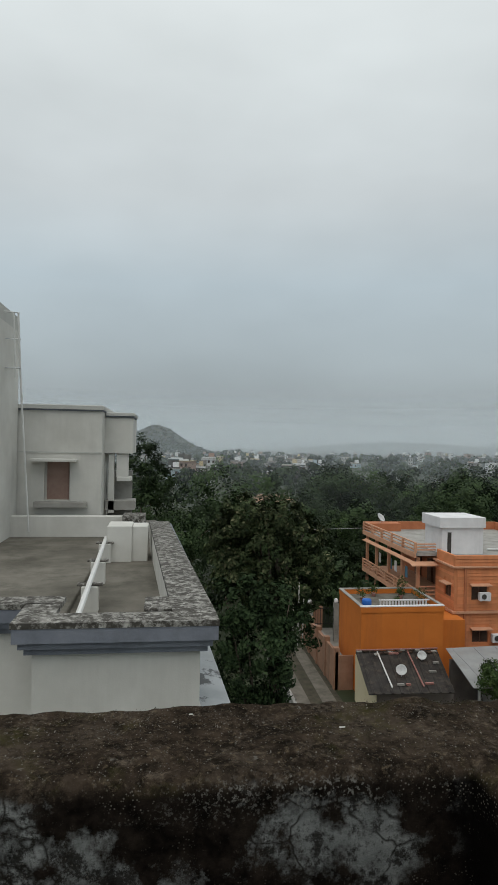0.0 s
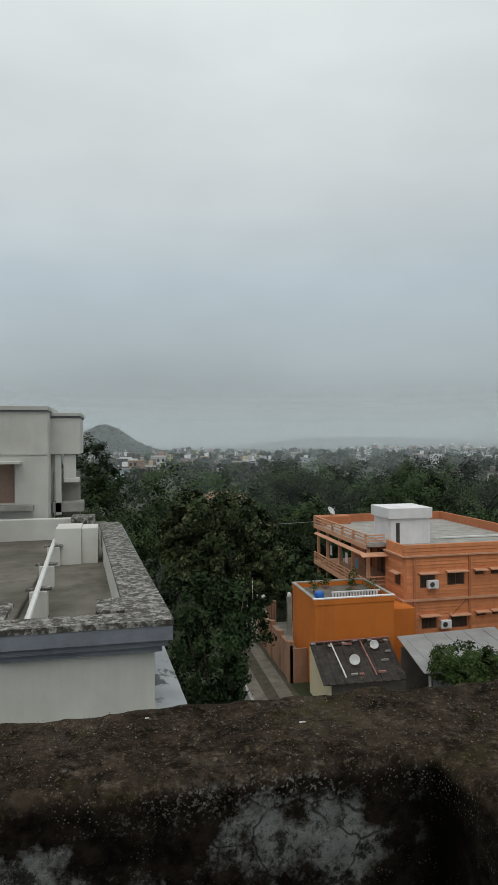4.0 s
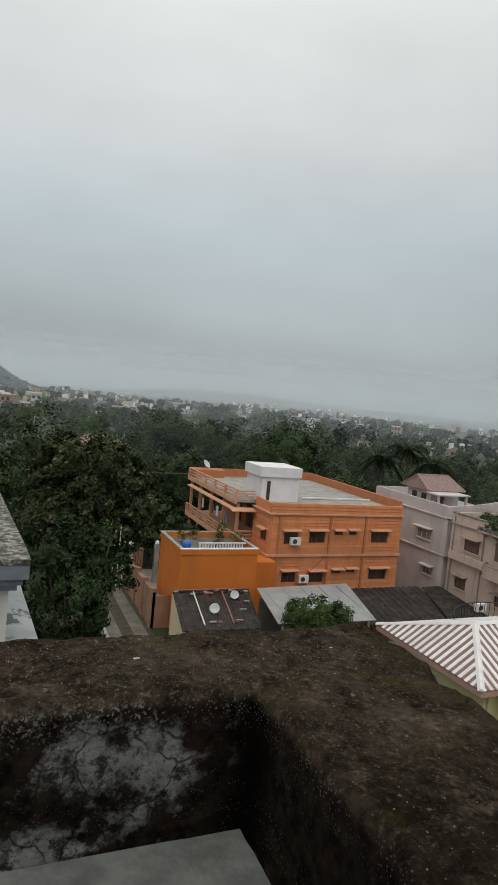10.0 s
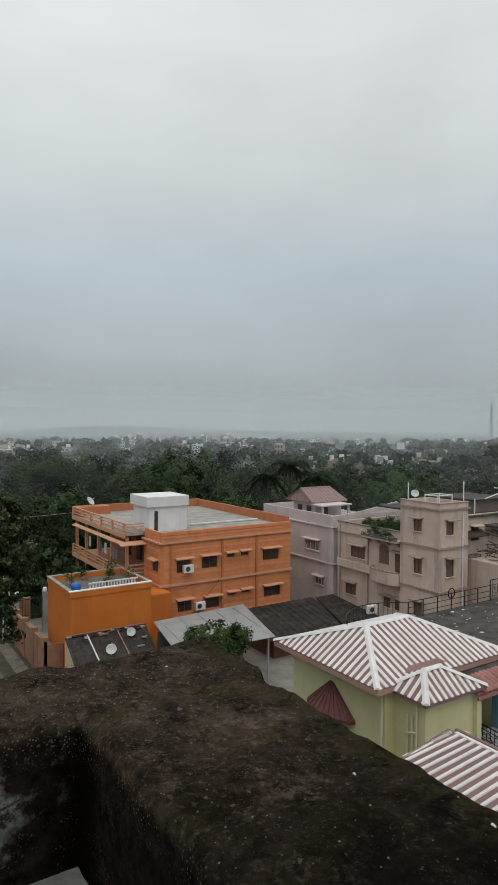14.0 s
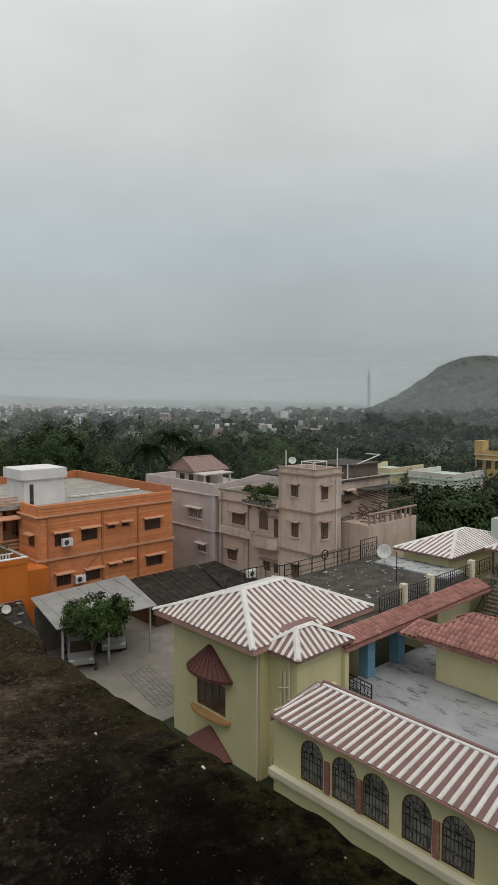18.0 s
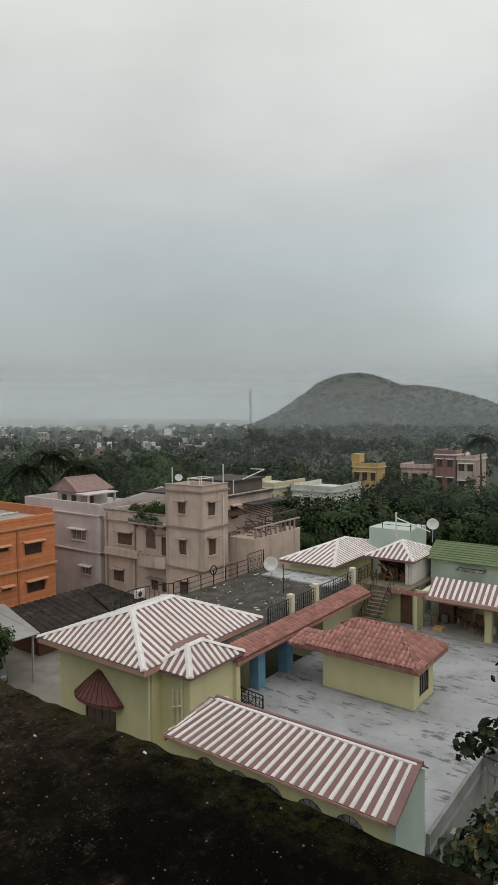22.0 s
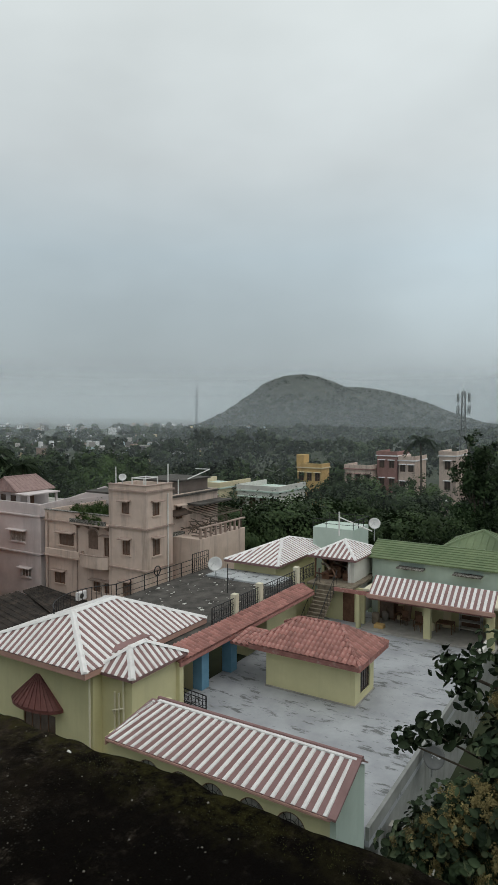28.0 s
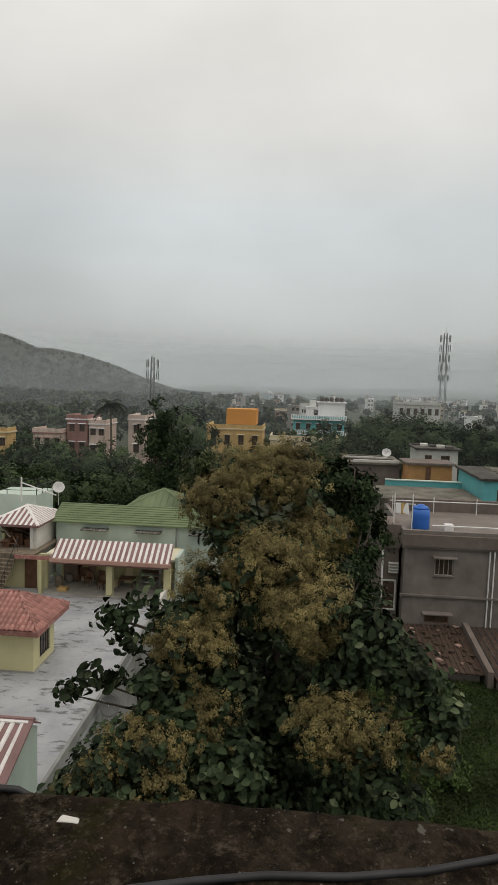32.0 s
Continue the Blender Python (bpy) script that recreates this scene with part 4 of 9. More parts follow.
# ---- own roof: mossy parapet, floor and house below ----
def parapet_material():
    """Moss and grit over the crown, black mould down the faces with pale plaster showing where it has gone."""
    m = bpy.data.materials.new("mossy_mouldy_concrete")
    m.use_nodes = True
    nodes, links = m.node_tree.nodes, m.node_tree.links
    bsdf = nodes["Principled BSDF"]
    tc = nodes.new("ShaderNodeTexCoord")
    sep = nodes.new("ShaderNodeSeparateXYZ")
    links.new(tc.outputs["Object"], sep.inputs[0])

    def nz(scale, detail=8, rough=0.65):
        n = nodes.new("ShaderNodeTexNoise")
        n.inputs["Scale"].default_value, n.inputs["Detail"].default_value, n.inputs["Roughness"].default_value = scale, detail, rough
        links.new(tc.outputs["Object"], n.inputs["Vector"])
        return n.outputs["Fac"]

    def step(fac, a, b, top=1.0):
        r = nodes.new("ShaderNodeMapRange")
        r.inputs["From Min"].default_value, r.inputs["From Max"].default_value, r.inputs["To Max"].default_value = a, b, top
        links.new(fac, r.inputs["Value"])
        return r.outputs[0]

    def calc(op, a, b):
        x = nodes.new("ShaderNodeMath")
        x.operation = op
        for i, v in enumerate((a, b)):
            if isinstance(v, (int, float)):
                x.inputs[i].default_value = v
            else:
                links.new(v, x.inputs[i])
        return x.outputs[0]

    def mix(fac, a, b):
        x = nodes.new("ShaderNodeMix")
        x.data_type = "RGBA"
        links.new(fac, x.inputs[0])
        for i, v in ((6, a), (7, b)):
            if isinstance(v, tuple):
                x.inputs[i].default_value = (*v, 1)
            else:
                links.new(v, x.inputs[i])
        return x.outputs[2]
    grain, coarse = nz(42, 8, 0.75), nz(6, 8, 0.7)
    # the east run is blacker: growth, plus a darker exposure put into its colour
    old = step(calc("ADD", sep.outputs["Y"], calc("MULTIPLY", coarse, 1.2)), 2.25, 1.0)
    old = calc("MULTIPLY", old, calc("ADD", 0.45, step(calc("ADD", sep.outputs["Y"], calc("MULTIPLY", coarse, 0.6)), -0.7, 0.1, 0.55)))
    # crown: brown crust, olive moss, black mould, pale grit
    top = mix(step(nz(8, 9, 0.7), 0.36, 0.66), (0.011, 0.0085, 0.0064), (0.070, 0.051, 0.036))
    top = mix(step(nz(2.0), 0.52, 0.70, 0.75), top, (0.088, 0.070, 0.053))
    top = mix(step(nz(2.7, 10, 0.75), 0.54, 0.66, 0.7), top, (0.046, 0.045, 0.012))
    top = mix(step(nz(19, 10, 0.8), 0.50, 0.62, 0.8), top, (0.009, 0.0075, 0.0058))
    top = mix(step(grain, 0.54, 0.66, 0.75), top, (0.145, 0.112, 0.074))
    blotch = calc("ADD", calc("MULTIPLY", step(nz(4.5, 9, 0.75), 0.58, 0.44), 0.25), 0.75)
    top = mix(calc("MULTIPLY", old, blotch), top, (0.0055, 0.0045, 0.0036))
    top = mix(step(nz(4.0, 10, 0.8), 0.62, 0.68, 0.75), top, (0.050, 0.050, 0.011))
    top = mix(calc("MULTIPLY", step(nz(5.2, 10, 0.8), 0.52, 0.66, 0.9), step(nz(30, 6, 0.7), 0.42, 0.60)), top, (0.165, 0.132, 0.100))
    top = mix(step(nz(26, 4, 0.5), 0.69, 0.73, 0.7), top, (0.17, 0.16, 0.14))
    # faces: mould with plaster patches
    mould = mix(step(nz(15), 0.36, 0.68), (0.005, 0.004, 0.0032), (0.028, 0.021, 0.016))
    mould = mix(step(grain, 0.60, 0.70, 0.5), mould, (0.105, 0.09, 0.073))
    pale = mix(step(nz(6), 0.3, 0.7), (0.12, 0.125, 0.12), (0.33, 0.338, 0.325))
    crack = nodes.new("ShaderNodeTexVoronoi")
    crack.feature = "DISTANCE_TO_EDGE"
    crack.inputs["Scale"].default_value = 4.2
    warp = nodes.new("ShaderNodeVectorMath")
    warp.operation = "MULTIPLY_ADD"
    wob = nodes.new("ShaderNodeTexNoise")
    wob.inputs["Scale"].default_value = 9.0
    links.new(tc.outputs["Object"], wob.inputs["Vector"])
    links.new(wob.outputs["Color"], warp.inputs[0])
    warp.inputs[1].default_value = (0.11, 0.11, 0.11)
    links.new(tc.outputs["Object"], warp.inputs[2])
    links.new(warp.outputs[0], crack.inputs["Vector"])
    pale = mix(calc("MULTIPLY", step(crack.outputs["Distance"], 0.03, 0.0, 0.95), step(coarse, 0.40, 0.5)), pale, (0.02, 0.018, 0.015))
    pale = mix(step(nz(10, 10, 0.8), 0.49, 0.56, 0.9), pale, (0.014, 0.012, 0.010))
    pale = mix(step(nz(34, 9, 0.8), 0.52, 0.64, 0.8), pale, (0.018, 0.015, 0.012))
    low = step(sep.outputs["Z"], PZ - 0.02, FZ + 0.05, 0.10)
    patch = step(calc("ADD", nz(2.3, 9, 0.66), low), 0.56, 0.625, 0.9)
    patch = calc("MULTIPLY", patch, step(sep.outputs["X"], 1.05, 1.0))
    patch = calc("MULTIPLY", patch, calc("SUBTRACT", 1.0, calc("MULTIPLY", old, 0.8)))
    face = mix(patch, mould, pale)
    # the faces turn near black towards the inner corner
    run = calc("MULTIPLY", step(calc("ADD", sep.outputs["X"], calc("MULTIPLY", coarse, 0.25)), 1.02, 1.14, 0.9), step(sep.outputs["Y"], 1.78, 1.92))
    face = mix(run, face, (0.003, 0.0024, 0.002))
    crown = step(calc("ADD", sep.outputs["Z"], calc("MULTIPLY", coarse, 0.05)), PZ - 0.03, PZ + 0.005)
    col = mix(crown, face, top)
    # grains of grit, thickest along the inner arris
    vo = nodes.new("ShaderNodeTexVoronoi")
    vo.inputs["Scale"].default_value = 80
    links.new(tc.outputs["Object"], vo.inputs["Vector"])
    arris = calc("MULTIPLY", step(sep.outputs["Z"], PZ - 0.16, PZ - 0.07), step(sep.outputs["Z"], PZ - 0.005, PZ - 0.04))
    where = calc("MAXIMUM", step(nz(5.0, 8, 0.75), 0.52, 0.66, 0.8), calc("MULTIPLY", arris, step(nz(3.0, 5, 0.6), 0.44, 0.56)))
    col = mix(calc("MULTIPLY", step(vo.outputs["Distance"], 0.30, 0.14), where), col, (0.165, 0.150, 0.128))
    crumbs = calc("MULTIPLY", calc("MULTIPLY", arris, step(nz(70, 4, 0.6), 0.54, 0.62)), calc("MULTIPLY", step(nz(2.5, 5, 0.6), 0.46, 0.60), step(sep.outputs["X"], 1.05, 1.0)))
    col = mix(crumbs, col, (0.20, 0.19, 0.17))
    # mid run mixed near black over moss and grit: dim exposure put into colour
    toned_down = calc("MULTIPLY", step(calc("ADD", sep.outputs["Y"], calc("MULTIPLY", coarse, 1.0)), 1.95, 0.95, 0.9), step(nz(11, 8, 0.75), 0.70, 0.53))
    toned_down = calc("MULTIPLY", toned_down, step(calc("ADD", sep.outputs["Y"], calc("MULTIPLY", coarse, 0.6)), -0.7, 0.1))
    col = mix(toned_down, col, (0.0036, 0.0029, 0.0024))
    # olive moss keeps to the damp outer edge of the east run
    rim = calc("MULTIPLY", step(calc("ADD", sep.outputs["X"], calc("MULTIPLY", coarse, 0.22)), 1.78, 1.92), step(nz(16, 8, 0.75), 0.44, 0.60, 0.85))
    rim = calc("MULTIPLY", rim, step(sep.outputs["Y"], -0.4, 0.2))
    col = mix(calc("MULTIPLY", rim, step(sep.outputs["Z"], PZ - 0.05, PZ - 0.02)), col, (0.034, 0.031, 0.010))
    links.new(col, bsdf.inputs["Base Color"])
    bsdf.inputs["Roughness"].default_value = 0.94
    bsdf.inputs["Specular IOR Level"].default_value = 0.02
    bp = nodes.new("ShaderNodeBump")
    bp.inputs["Strength"].default_value, bp.inputs["Distance"].default_value = 0.9, 0.02
    links.new(grain, bp.inputs["Height"])
    links.new(bp.outputs[0], bsdf.inputs["Normal"])
    return m


PZ, FZ = 15.93, 15.38
M["moss"] = parapet_material()
M["roof_floor"] = material("pale_grey_roof_floor", (0.085, 0.09, 0.085), (0.20, 0.208, 0.198), 4.0, stain=(0.05, 0.05, 0.044), stain_scale=3.4, stain_amount=0.7, bump=0.6)


def crown_z(x, y):
    return noise.fractal(Vector((x, y, 0.3)) * 5.0, 1.0, 2.0, 5) * 0.016 + noise.noise(Vector((x, y, 1.7)) * 1.6) * 0.007


def parapet(name, axis, inner, outer, a0, a1, count, label):
    """A thick low wall swept along x or y: inner face, worn arris, uneven crown, outer arris and face."""
    width, r = abs(outer - inner), 0.055
    sgn = 1 if outer > inner else -1
    prof = [(0.0, FZ - 0.3 + (PZ - r - FZ + 0.3) * k / 16) for k in range(16)]
    prof += [(r - r * math.cos(a), PZ - r + r * math.sin(a)) for a in np.linspace(0, math.pi / 2, 7)]
    prof += [(r + (width - 2 * r) * k / 22, PZ) for k in range(1, 22)]
    prof += [(width - r + r * math.sin(a), PZ - r + r * math.cos(a)) for a in np.linspace(0, math.pi / 2, 7)]
    prof += [(width, PZ - r - (PZ - r - FZ + 0.3) * k / 5) for k in range(1, 6)]
    verts, faces, n = [], [], len(prof)
    for i in range(count + 1):
        a = a0 + (a1 - a0) * i / count
        for d, z in prof:
            c = inner + sgn * d
            x, y = (a, c) if axis == "x" else (c, a)
            hgt = max(0.0, min(1.0, (z - PZ + 0.2) / 0.2))
            side = noise.fractal(Vector((x, y, z)) * 4.0, 1.0, 2.0, 5) * 0.012
            wear = noise.fractal(Vector((a, z * 0.3, 5.0 + d)) * 6.0, 1.0, 2.0, 4) * 0.014 if 0 < d < r * 1.1 or width - r * 1.1 < d < width else 0.0
            c += side if d < 0.06 or d > width - 0.06 else 0.0
            x, y = (a, c) if axis == "x" else (c, a)
            z2 = z + crown_z(x, y) * hgt + wear - (0.006 * min(1.0, max(0.0, (y - 2.06) / 0.08)) if axis == "y" else 0.0)
            verts.append((x, y, z2))
    for i in range(count):
        for j in range(n - 1):
            p = i * n + j
            faces.append((p, p + 1, p + n + 1, p + n))
    faces.append(tuple(range(n)))
    faces.append(tuple(count * n + j for j in range(n - 1, -1, -1)))
    return tagged(mesh_object(name, verts, faces, M["moss"], smooth=True), label, "parapet", kind="structure")


def own_house():
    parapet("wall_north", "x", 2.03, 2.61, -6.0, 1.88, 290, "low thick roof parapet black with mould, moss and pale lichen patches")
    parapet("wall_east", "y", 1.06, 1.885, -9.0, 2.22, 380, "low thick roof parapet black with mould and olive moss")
    fl = Solid().box(-6.0, -9.0, FZ - 0.3, 1.06, 2.03, FZ).put("floor", M["roof_floor"])
    tagged(fl, "pale grey stained roof terrace floor", "floor", kind="structure")
    h = thing("own_house", (-2, -3, 0), "house under the roof terrace, weathered grey plaster", "house")
    Solid().box(-5.9, -8.9, 0, 1.75, 2.5, FZ - 0.3).put("wall", M["plaster_grey"], h)


own_house()


# ---- neighbour's roof beside ours ----
def neighbour():
    h = thing("grey_house", (-3, 15, 0), "grey plastered house with slate-blue cornice and weathered roof parapet", "house")
    rz, top = 13.7, 14.5
    # main body under the roof, its east wall runs slightly askew
    Solid().prism([(-9, 10.25, 0), (-1.78, 10.25, 0), (-1.78, 9.2, 0), (0.58, 9.2, 0), (-0.15, 27, 0), (-9, 27, 0)], (0, 0, 13.2)).put("wall", M["plaster_pale"], h)
    Solid().prism([(-9, 10.35, 13.2), (-1.8, 10.35, 13.2), (-1.8, 9.35, 13.2), (0.35, 9.35, 13.2), (-0.3, 27, 13.2), (-9, 27, 13.2)], (0, 0, rz - 13.2)).put("roof_slab", M["roof_dirt"], h)
    # cornice in two steps round the projecting bay
    for off, z0, z1 in ((0.10, 14.02, 14.11), (0.17, 14.115, 14.21), (0.24, 14.215, 14.42)):
        Solid().box(-1.78 - off, 9.2 - off, z0, 0.56 + off, 9.5, z1).put("cornice", M["band_blue"], h, "stepped slate-blue cornice")
        Solid().box(-9, 10.25 - off, z0, -1.78 - off, 10.5, z1).put("cornice", M["band_blue"], h)
        Solid().prism([(0.45, 9.5, z0), (0.56 + off, 9.5, z0), (0.0 + off, 20.3, z0), (-0.1, 20.3, z0)], (0, 0, z1 - z0)).put("cornice", M["band_blue"], h)
    Solid().box(-1.78, 9.2, 13.2, 0.56, 9.5, 14.02).put("parapet_wall", M["plaster_pale"], h)
    Solid().box(-9, 10.25, 13.2, -1.79, 10.5, 14.02).put("parapet_wall", M["plaster_pale"], h)
    Solid().prism([(0.2, 9.5, rz), (0.56, 9.5, rz), (0.0, 20.2, rz), (-0.42, 20.2, rz)], (0, 0, 14.02 - rz)).put("parapet_wall", M["plaster_pale"], h)
    Solid().prism([(0.18, 9.5, 14.02), (0.44, 9.5, 14.02), (-0.12, 20.2, 14.02), (-0.44, 20.2, 14.02)], (0, 0, 0.395)).put("parapet_wall", M["plaster_pale"], h)
    Solid().box(-1.78, 9.23, 14.02, 0.18, 9.5, 14.415).put("parapet_wall", M["plaster_pale"], h)
    Solid().box(-9, 10.26, 14.02, -1.79, 10.5, 14.415).put("parapet_wall", M["plaster_pale"], h)

    def coping(poly, seed):
        n = len(poly)
        s = Solid().prism([(x, y, 14.42) for x, y in poly], (0, 0, 0.08))
        return s.put("coping", M["coping"], h, "flaking black and white coping")
    coping([(-2.04, 8.95), (0.81, 8.95), (0.79, 9.46), (-1.52, 9.46), (-1.52, 10.05), (-2.04, 10.05)], 1)
    coping([(-9, 10.0), (-2.042, 10.0), (-1.52, 10.052), (-1.52, 10.5), (-9, 10.5)], 2)
    coping([(0.16, 9.462), (0.79, 9.462), (0.16, 20.2), (-0.44, 20.2)], 3)
    # inner pier at the corner, far parapet with boxes for its ends
    slab("pier", -0.24, 9.75, rz, 0.17, 10.4, 14.44, M["plaster_pale"], h)
    slab("pier_cap", -0.27, 9.7, 14.442, 0.17, 10.45, 14.49, M["coping"], h)
    slab("parapet_end_box", -1.52, 17.7, rz, -0.85, 18.7, 14.68, M["plaster_pale"], h)
    slab("parapet_end_box", -0.845, 17.78, rz, -0.42, 18.6, 14.66, M["plaster_pale"], h)
    slab("far_parapet", -9, 21.5, rz, -1.35, 21.8, 14.5, M["plaster_pale"], h)
    slab("far_parapet", -1.345, 21.3, rz, -0.6, 22.2, 14.55, M["coping"], h)
    # low wall of the raised roof half, with posts carrying a white pipe
    slab("raised_slab", -9, 11.3, rz, -1.75, 21.5, rz + 0.12, M["roof_dirt"], h)
    posts = [(-1.38, 12.6), (-1.48, 15.1), (-1.56, 17.7)]
    for x, y in posts:
        slab("post", x - 0.16, y - 0.12, rz, x + 0.16, y + 0.12, rz + 0.5, M["plaster_pale"], h)
        slab("post_cap", x - 0.24, y - 0.09, rz + 0.5, x + 0.24, y + 0.09, rz + 0.55, M["coping"], h)
    Solid().tube([(-1.26, 9.5, rz + 0.6), (-1.57, 18.0, rz + 0.62)], 0.05, 8).put("pipe", M["pvc"], h, "white plastic pipe on low posts")
    # sloping sunshade on the east wall
    Solid().hexa([(0.56, 9.3, 12.95), (1.12, 9.3, 12.85), (0.45, 24, 12.85), (-0.1, 24, 12.95), (0.56, 9.3, 13.05), (1.12, 9.3, 12.93), (0.45, 24, 12.93), (-0.1, 24, 13.05)]).put("sunshade", M["ledge"], h, "cracked whitewashed sunshade ledge")
    # stair block at the back
    hole = (-4.05, 14.95, -3.2, 16.25)
    wall("stair_wall", "y", 22.4, 0.2, -6.2, -2.15, 13.7, 18.0, [hole], M["plaster_pale"], h)
    Solid().box(-6.2, 22.6, 13.7, -2.15, 26.5, 18.0).put("stair_block", M["plaster_pale"], h)
    slab("stair_roof", -6.3, 22.3, 18.05, -2.1, 26.6, 18.2, M["plaster_grey"], h)
    Solid().box(-6.28, 22.34, 18.0, -2.12, 26.5, 18.047).put("stair_cornice", M["band_blue"], h)
    Solid().box(-3.98, 22.56, 14.95, -3.25, 22.6, 16.25).put("shutter", M["faded"], h, "faded brown window shutter")
    slab("sunshade", -4.45, 21.85, 16.27, -2.95, 22.4, 16.36, M["plaster_pale"], h)
    slab("ledge", -4.35, 22.1, 14.72, -2.6, 22.4, 14.9, M["concrete"], h)
    Solid().box(-6.2, 22.37, 16.55, -2.15, 22.4, 16.6).put("string_course", M["plaster_grey"], h)
    slab("side_block", -2.15, 23.4, 16.55, -1.15, 26.2, 17.85, M["plaster_pale"], h)
    slab("side_roof", -2.095, 23.3, 17.9, -1.1, 26.3, 18.02, M["plaster_grey"], h)
    Solid().box(-2.11, 23.34, 17.85, -1.12, 26.2, 17.897).put("side_cornice", M["band_blue"], h)
    slab("side_post", -2.0, 23.5, 14.4, -1.8, 23.7, 16.55, M["plaster_pale"], h)
    slab("side_post", -1.72, 23.5, 15.7, -1.3, 23.7, 16.55, M["plaster_pale"], h)
    slab("side_wall", -2.1, 24.4, 13.7, -1.2, 24.6, 15.9, M["concrete"], h)
    slab("side_balcony", -2.1, 23.5, 14.5, -1.05, 24.4, 14.85, M["concrete"], h)
    slab("side_balcony", -1.7, 23.45, 15.55, -1.2, 24.3, 15.7, M["plaster_pale"], h)
    # tall tower at the west end
    Solid().box(-9, 18.6, 13.7, -4.93, 22.3, 20.6).put("tower", M["plaster_pale"], h)
    for z in (16.3, 18.5):
        Solid().box(-9, 18.54, z, -4.9, 18.6, z + 0.06).put("tower_band", M["plaster_grey"], h)
    Solid().prism([(-9, 18.5, 20.6), (-4.98, 18.5, 20.6), (-4.98, 22.3, 20.6), (-9, 22.3, 20.6)], (0, 0, 0.5)).put("tower_parapet", M["plaster_grey"], h)
    p = thing("drain_pipe", (-4.5, 19.4, 14.5), "thin white plastic pipe rising beside the tower", "pipe")
    Solid().tube([(-4.33, 21.4, 14.0), (-4.5, 20.6, 19.0), (-4.55, 20.4, 20.9), (-5.0, 20.4, 20.92)], 0.035, 6).put("pipe", M["pvc"], p)
    Solid().tube([(-4.62, 20.5, 18.9), (-4.68, 20.4, 20.9)], 0.025, 6).put("side_pipe", M["pvc"], p)
    for z in (19.2, 20.1):
        Solid().tube([(-4.95, 20.45, z), (-4.48, 20.5, z)], 0.02, 5).put("bracket", M["steel"], p)


neighbour()


# ---- orange house ----
def orange_house():
    h = thing("orange_house", (27, 50, 0), "two-storey orange house with grooved cladding and open corner balconies", "house")
    x0, x1, y0, y1 = 21.0, 32.9, 43.4, 60.0
    zb, zc, zr, zp = 5.15, 8.32, 8.85, 9.2
    front = [(22.1, 6.0, 23.3, 7.05), (24.3, 6.1, 25.7, 7.1), (26.6, 6.75, 27.3, 7.12), (27.9, 6.75, 28.6, 7.15), (30.05, 6.12, 31.65, 7.12)]
    low = [(22.2, 2.95, 23.4, 3.9), (24.6, 2.9, 25.9, 3.85), (26.7, 3.65, 27.5, 3.95), (28.0, 3.7, 28.8, 4.0), (30.2, 3.05, 31.85, 4.0)]
    w = wall("front_wall", "y", y0, 0.22, x0, x1, 0, zc, front + low, M["salmon"], h)
    side = [(43.9, 6.1, 44.9, 7.0)]
    ws = wall("side_wall", "x", x0 - 0.22, 0.22, y0, 46.6, 0, zc, side, M["salmon"], h)
    for hl in front + low:
        window("y", y0, hl, h, M["brown_wood"], M["salmon_trim"], 2 if hl[2] - hl[0] > 1 else 1, None)
    window("x", x0 - 0.22, side[0], h, M["brown_wood"], M["salmon_trim"], 2)

    def board(parent, axis, c, u, v, z):
        def p(d, a, zz):
            return (a, c + d, zz) if axis == "y" else (c + d, a, zz)
        Solid().hexa([p(-0.045, u, z), p(-0.045, v, z), p(-0.002, v, z), p(-0.002, u, z), p(-0.012, u, z + 0.2), p(-0.012, v, z + 0.2), p(-0.002, v, z + 0.2), p(-0.002, u, z + 0.2)]).put("board", M["salmon"], parent)

    def boards(parent, axis, c, a0, a1, z_lo, z_hi, holes):
        z = z_lo
        while z + 0.2 < z_hi:
            cuts = [(a - 0.06, b + 0.06) for a, q, b, t in holes if q - 0.05 < z + 0.2 and t + 0.22 > z]
            u = a0
            for a, b in sorted(cuts) + [(a1, None)]:
                if a - u > 0.1:
                    board(parent, axis, c, u, a, z)
                u = b if b else u
            z += 0.245
    boards(w, "y", y0, x0 + 0.02, x1 - 0.02, 2.3, zb - 0.13, low)
    boards(w, "y", y0, x0 + 0.02, x1 - 0.02, zb + 0.1, zc - 0.02, front)
    boards(ws, "x", x0 - 0.22, y0 + 0.02, 46.5, 2.3, zb - 0.13, [])
    boards(ws, "x", x0 - 0.22, y0 + 0.02, 46.5, zb + 0.1, zc - 0.02, side)
    boards(w, "y", y0, x0 - 0.2, x1 - 0.02, zc + 0.14, zp + 0.02, [])
    for u in (21.5, 26.0, 29.3):
        Solid().box(u, y0 - 0.13, 0, u + 0.18, y0 - 0.047, zc).put("pilaster", M["salmon_dark"], w)
    Solid().box(x0 - 0.4, y0 - 0.18, zb - 0.1, x1 + 0.1, y0 - 0.002, zb + 0.07).put("floor_band", M["salmon_trim"], h)
    Solid().box(x0 - 0.4, y0, zb - 0.1, x0 - 0.222, 46.6, zb + 0.07).put("floor_band", M["salmon_trim"], h)
    Solid().box(x0 - 0.42, y0 - 0.2, zc + 0.002, x1 + 0.1, y0 + 0.2, zc + 0.12).put("cornice", M["salmon_trim"], h)
    Solid().box(x0 - 0.42, y0 + 0.2, zc + 0.002, x0 - 0.02, 46.6, zc + 0.12).put("cornice", M["salmon_trim"], h)
    # other walls, roof and low parapets
    Solid().box(x1 - 0.2, y0 + 0.22, 0, x1, y1, zr - 0.2).put("side_wall", M["salmon"], h)
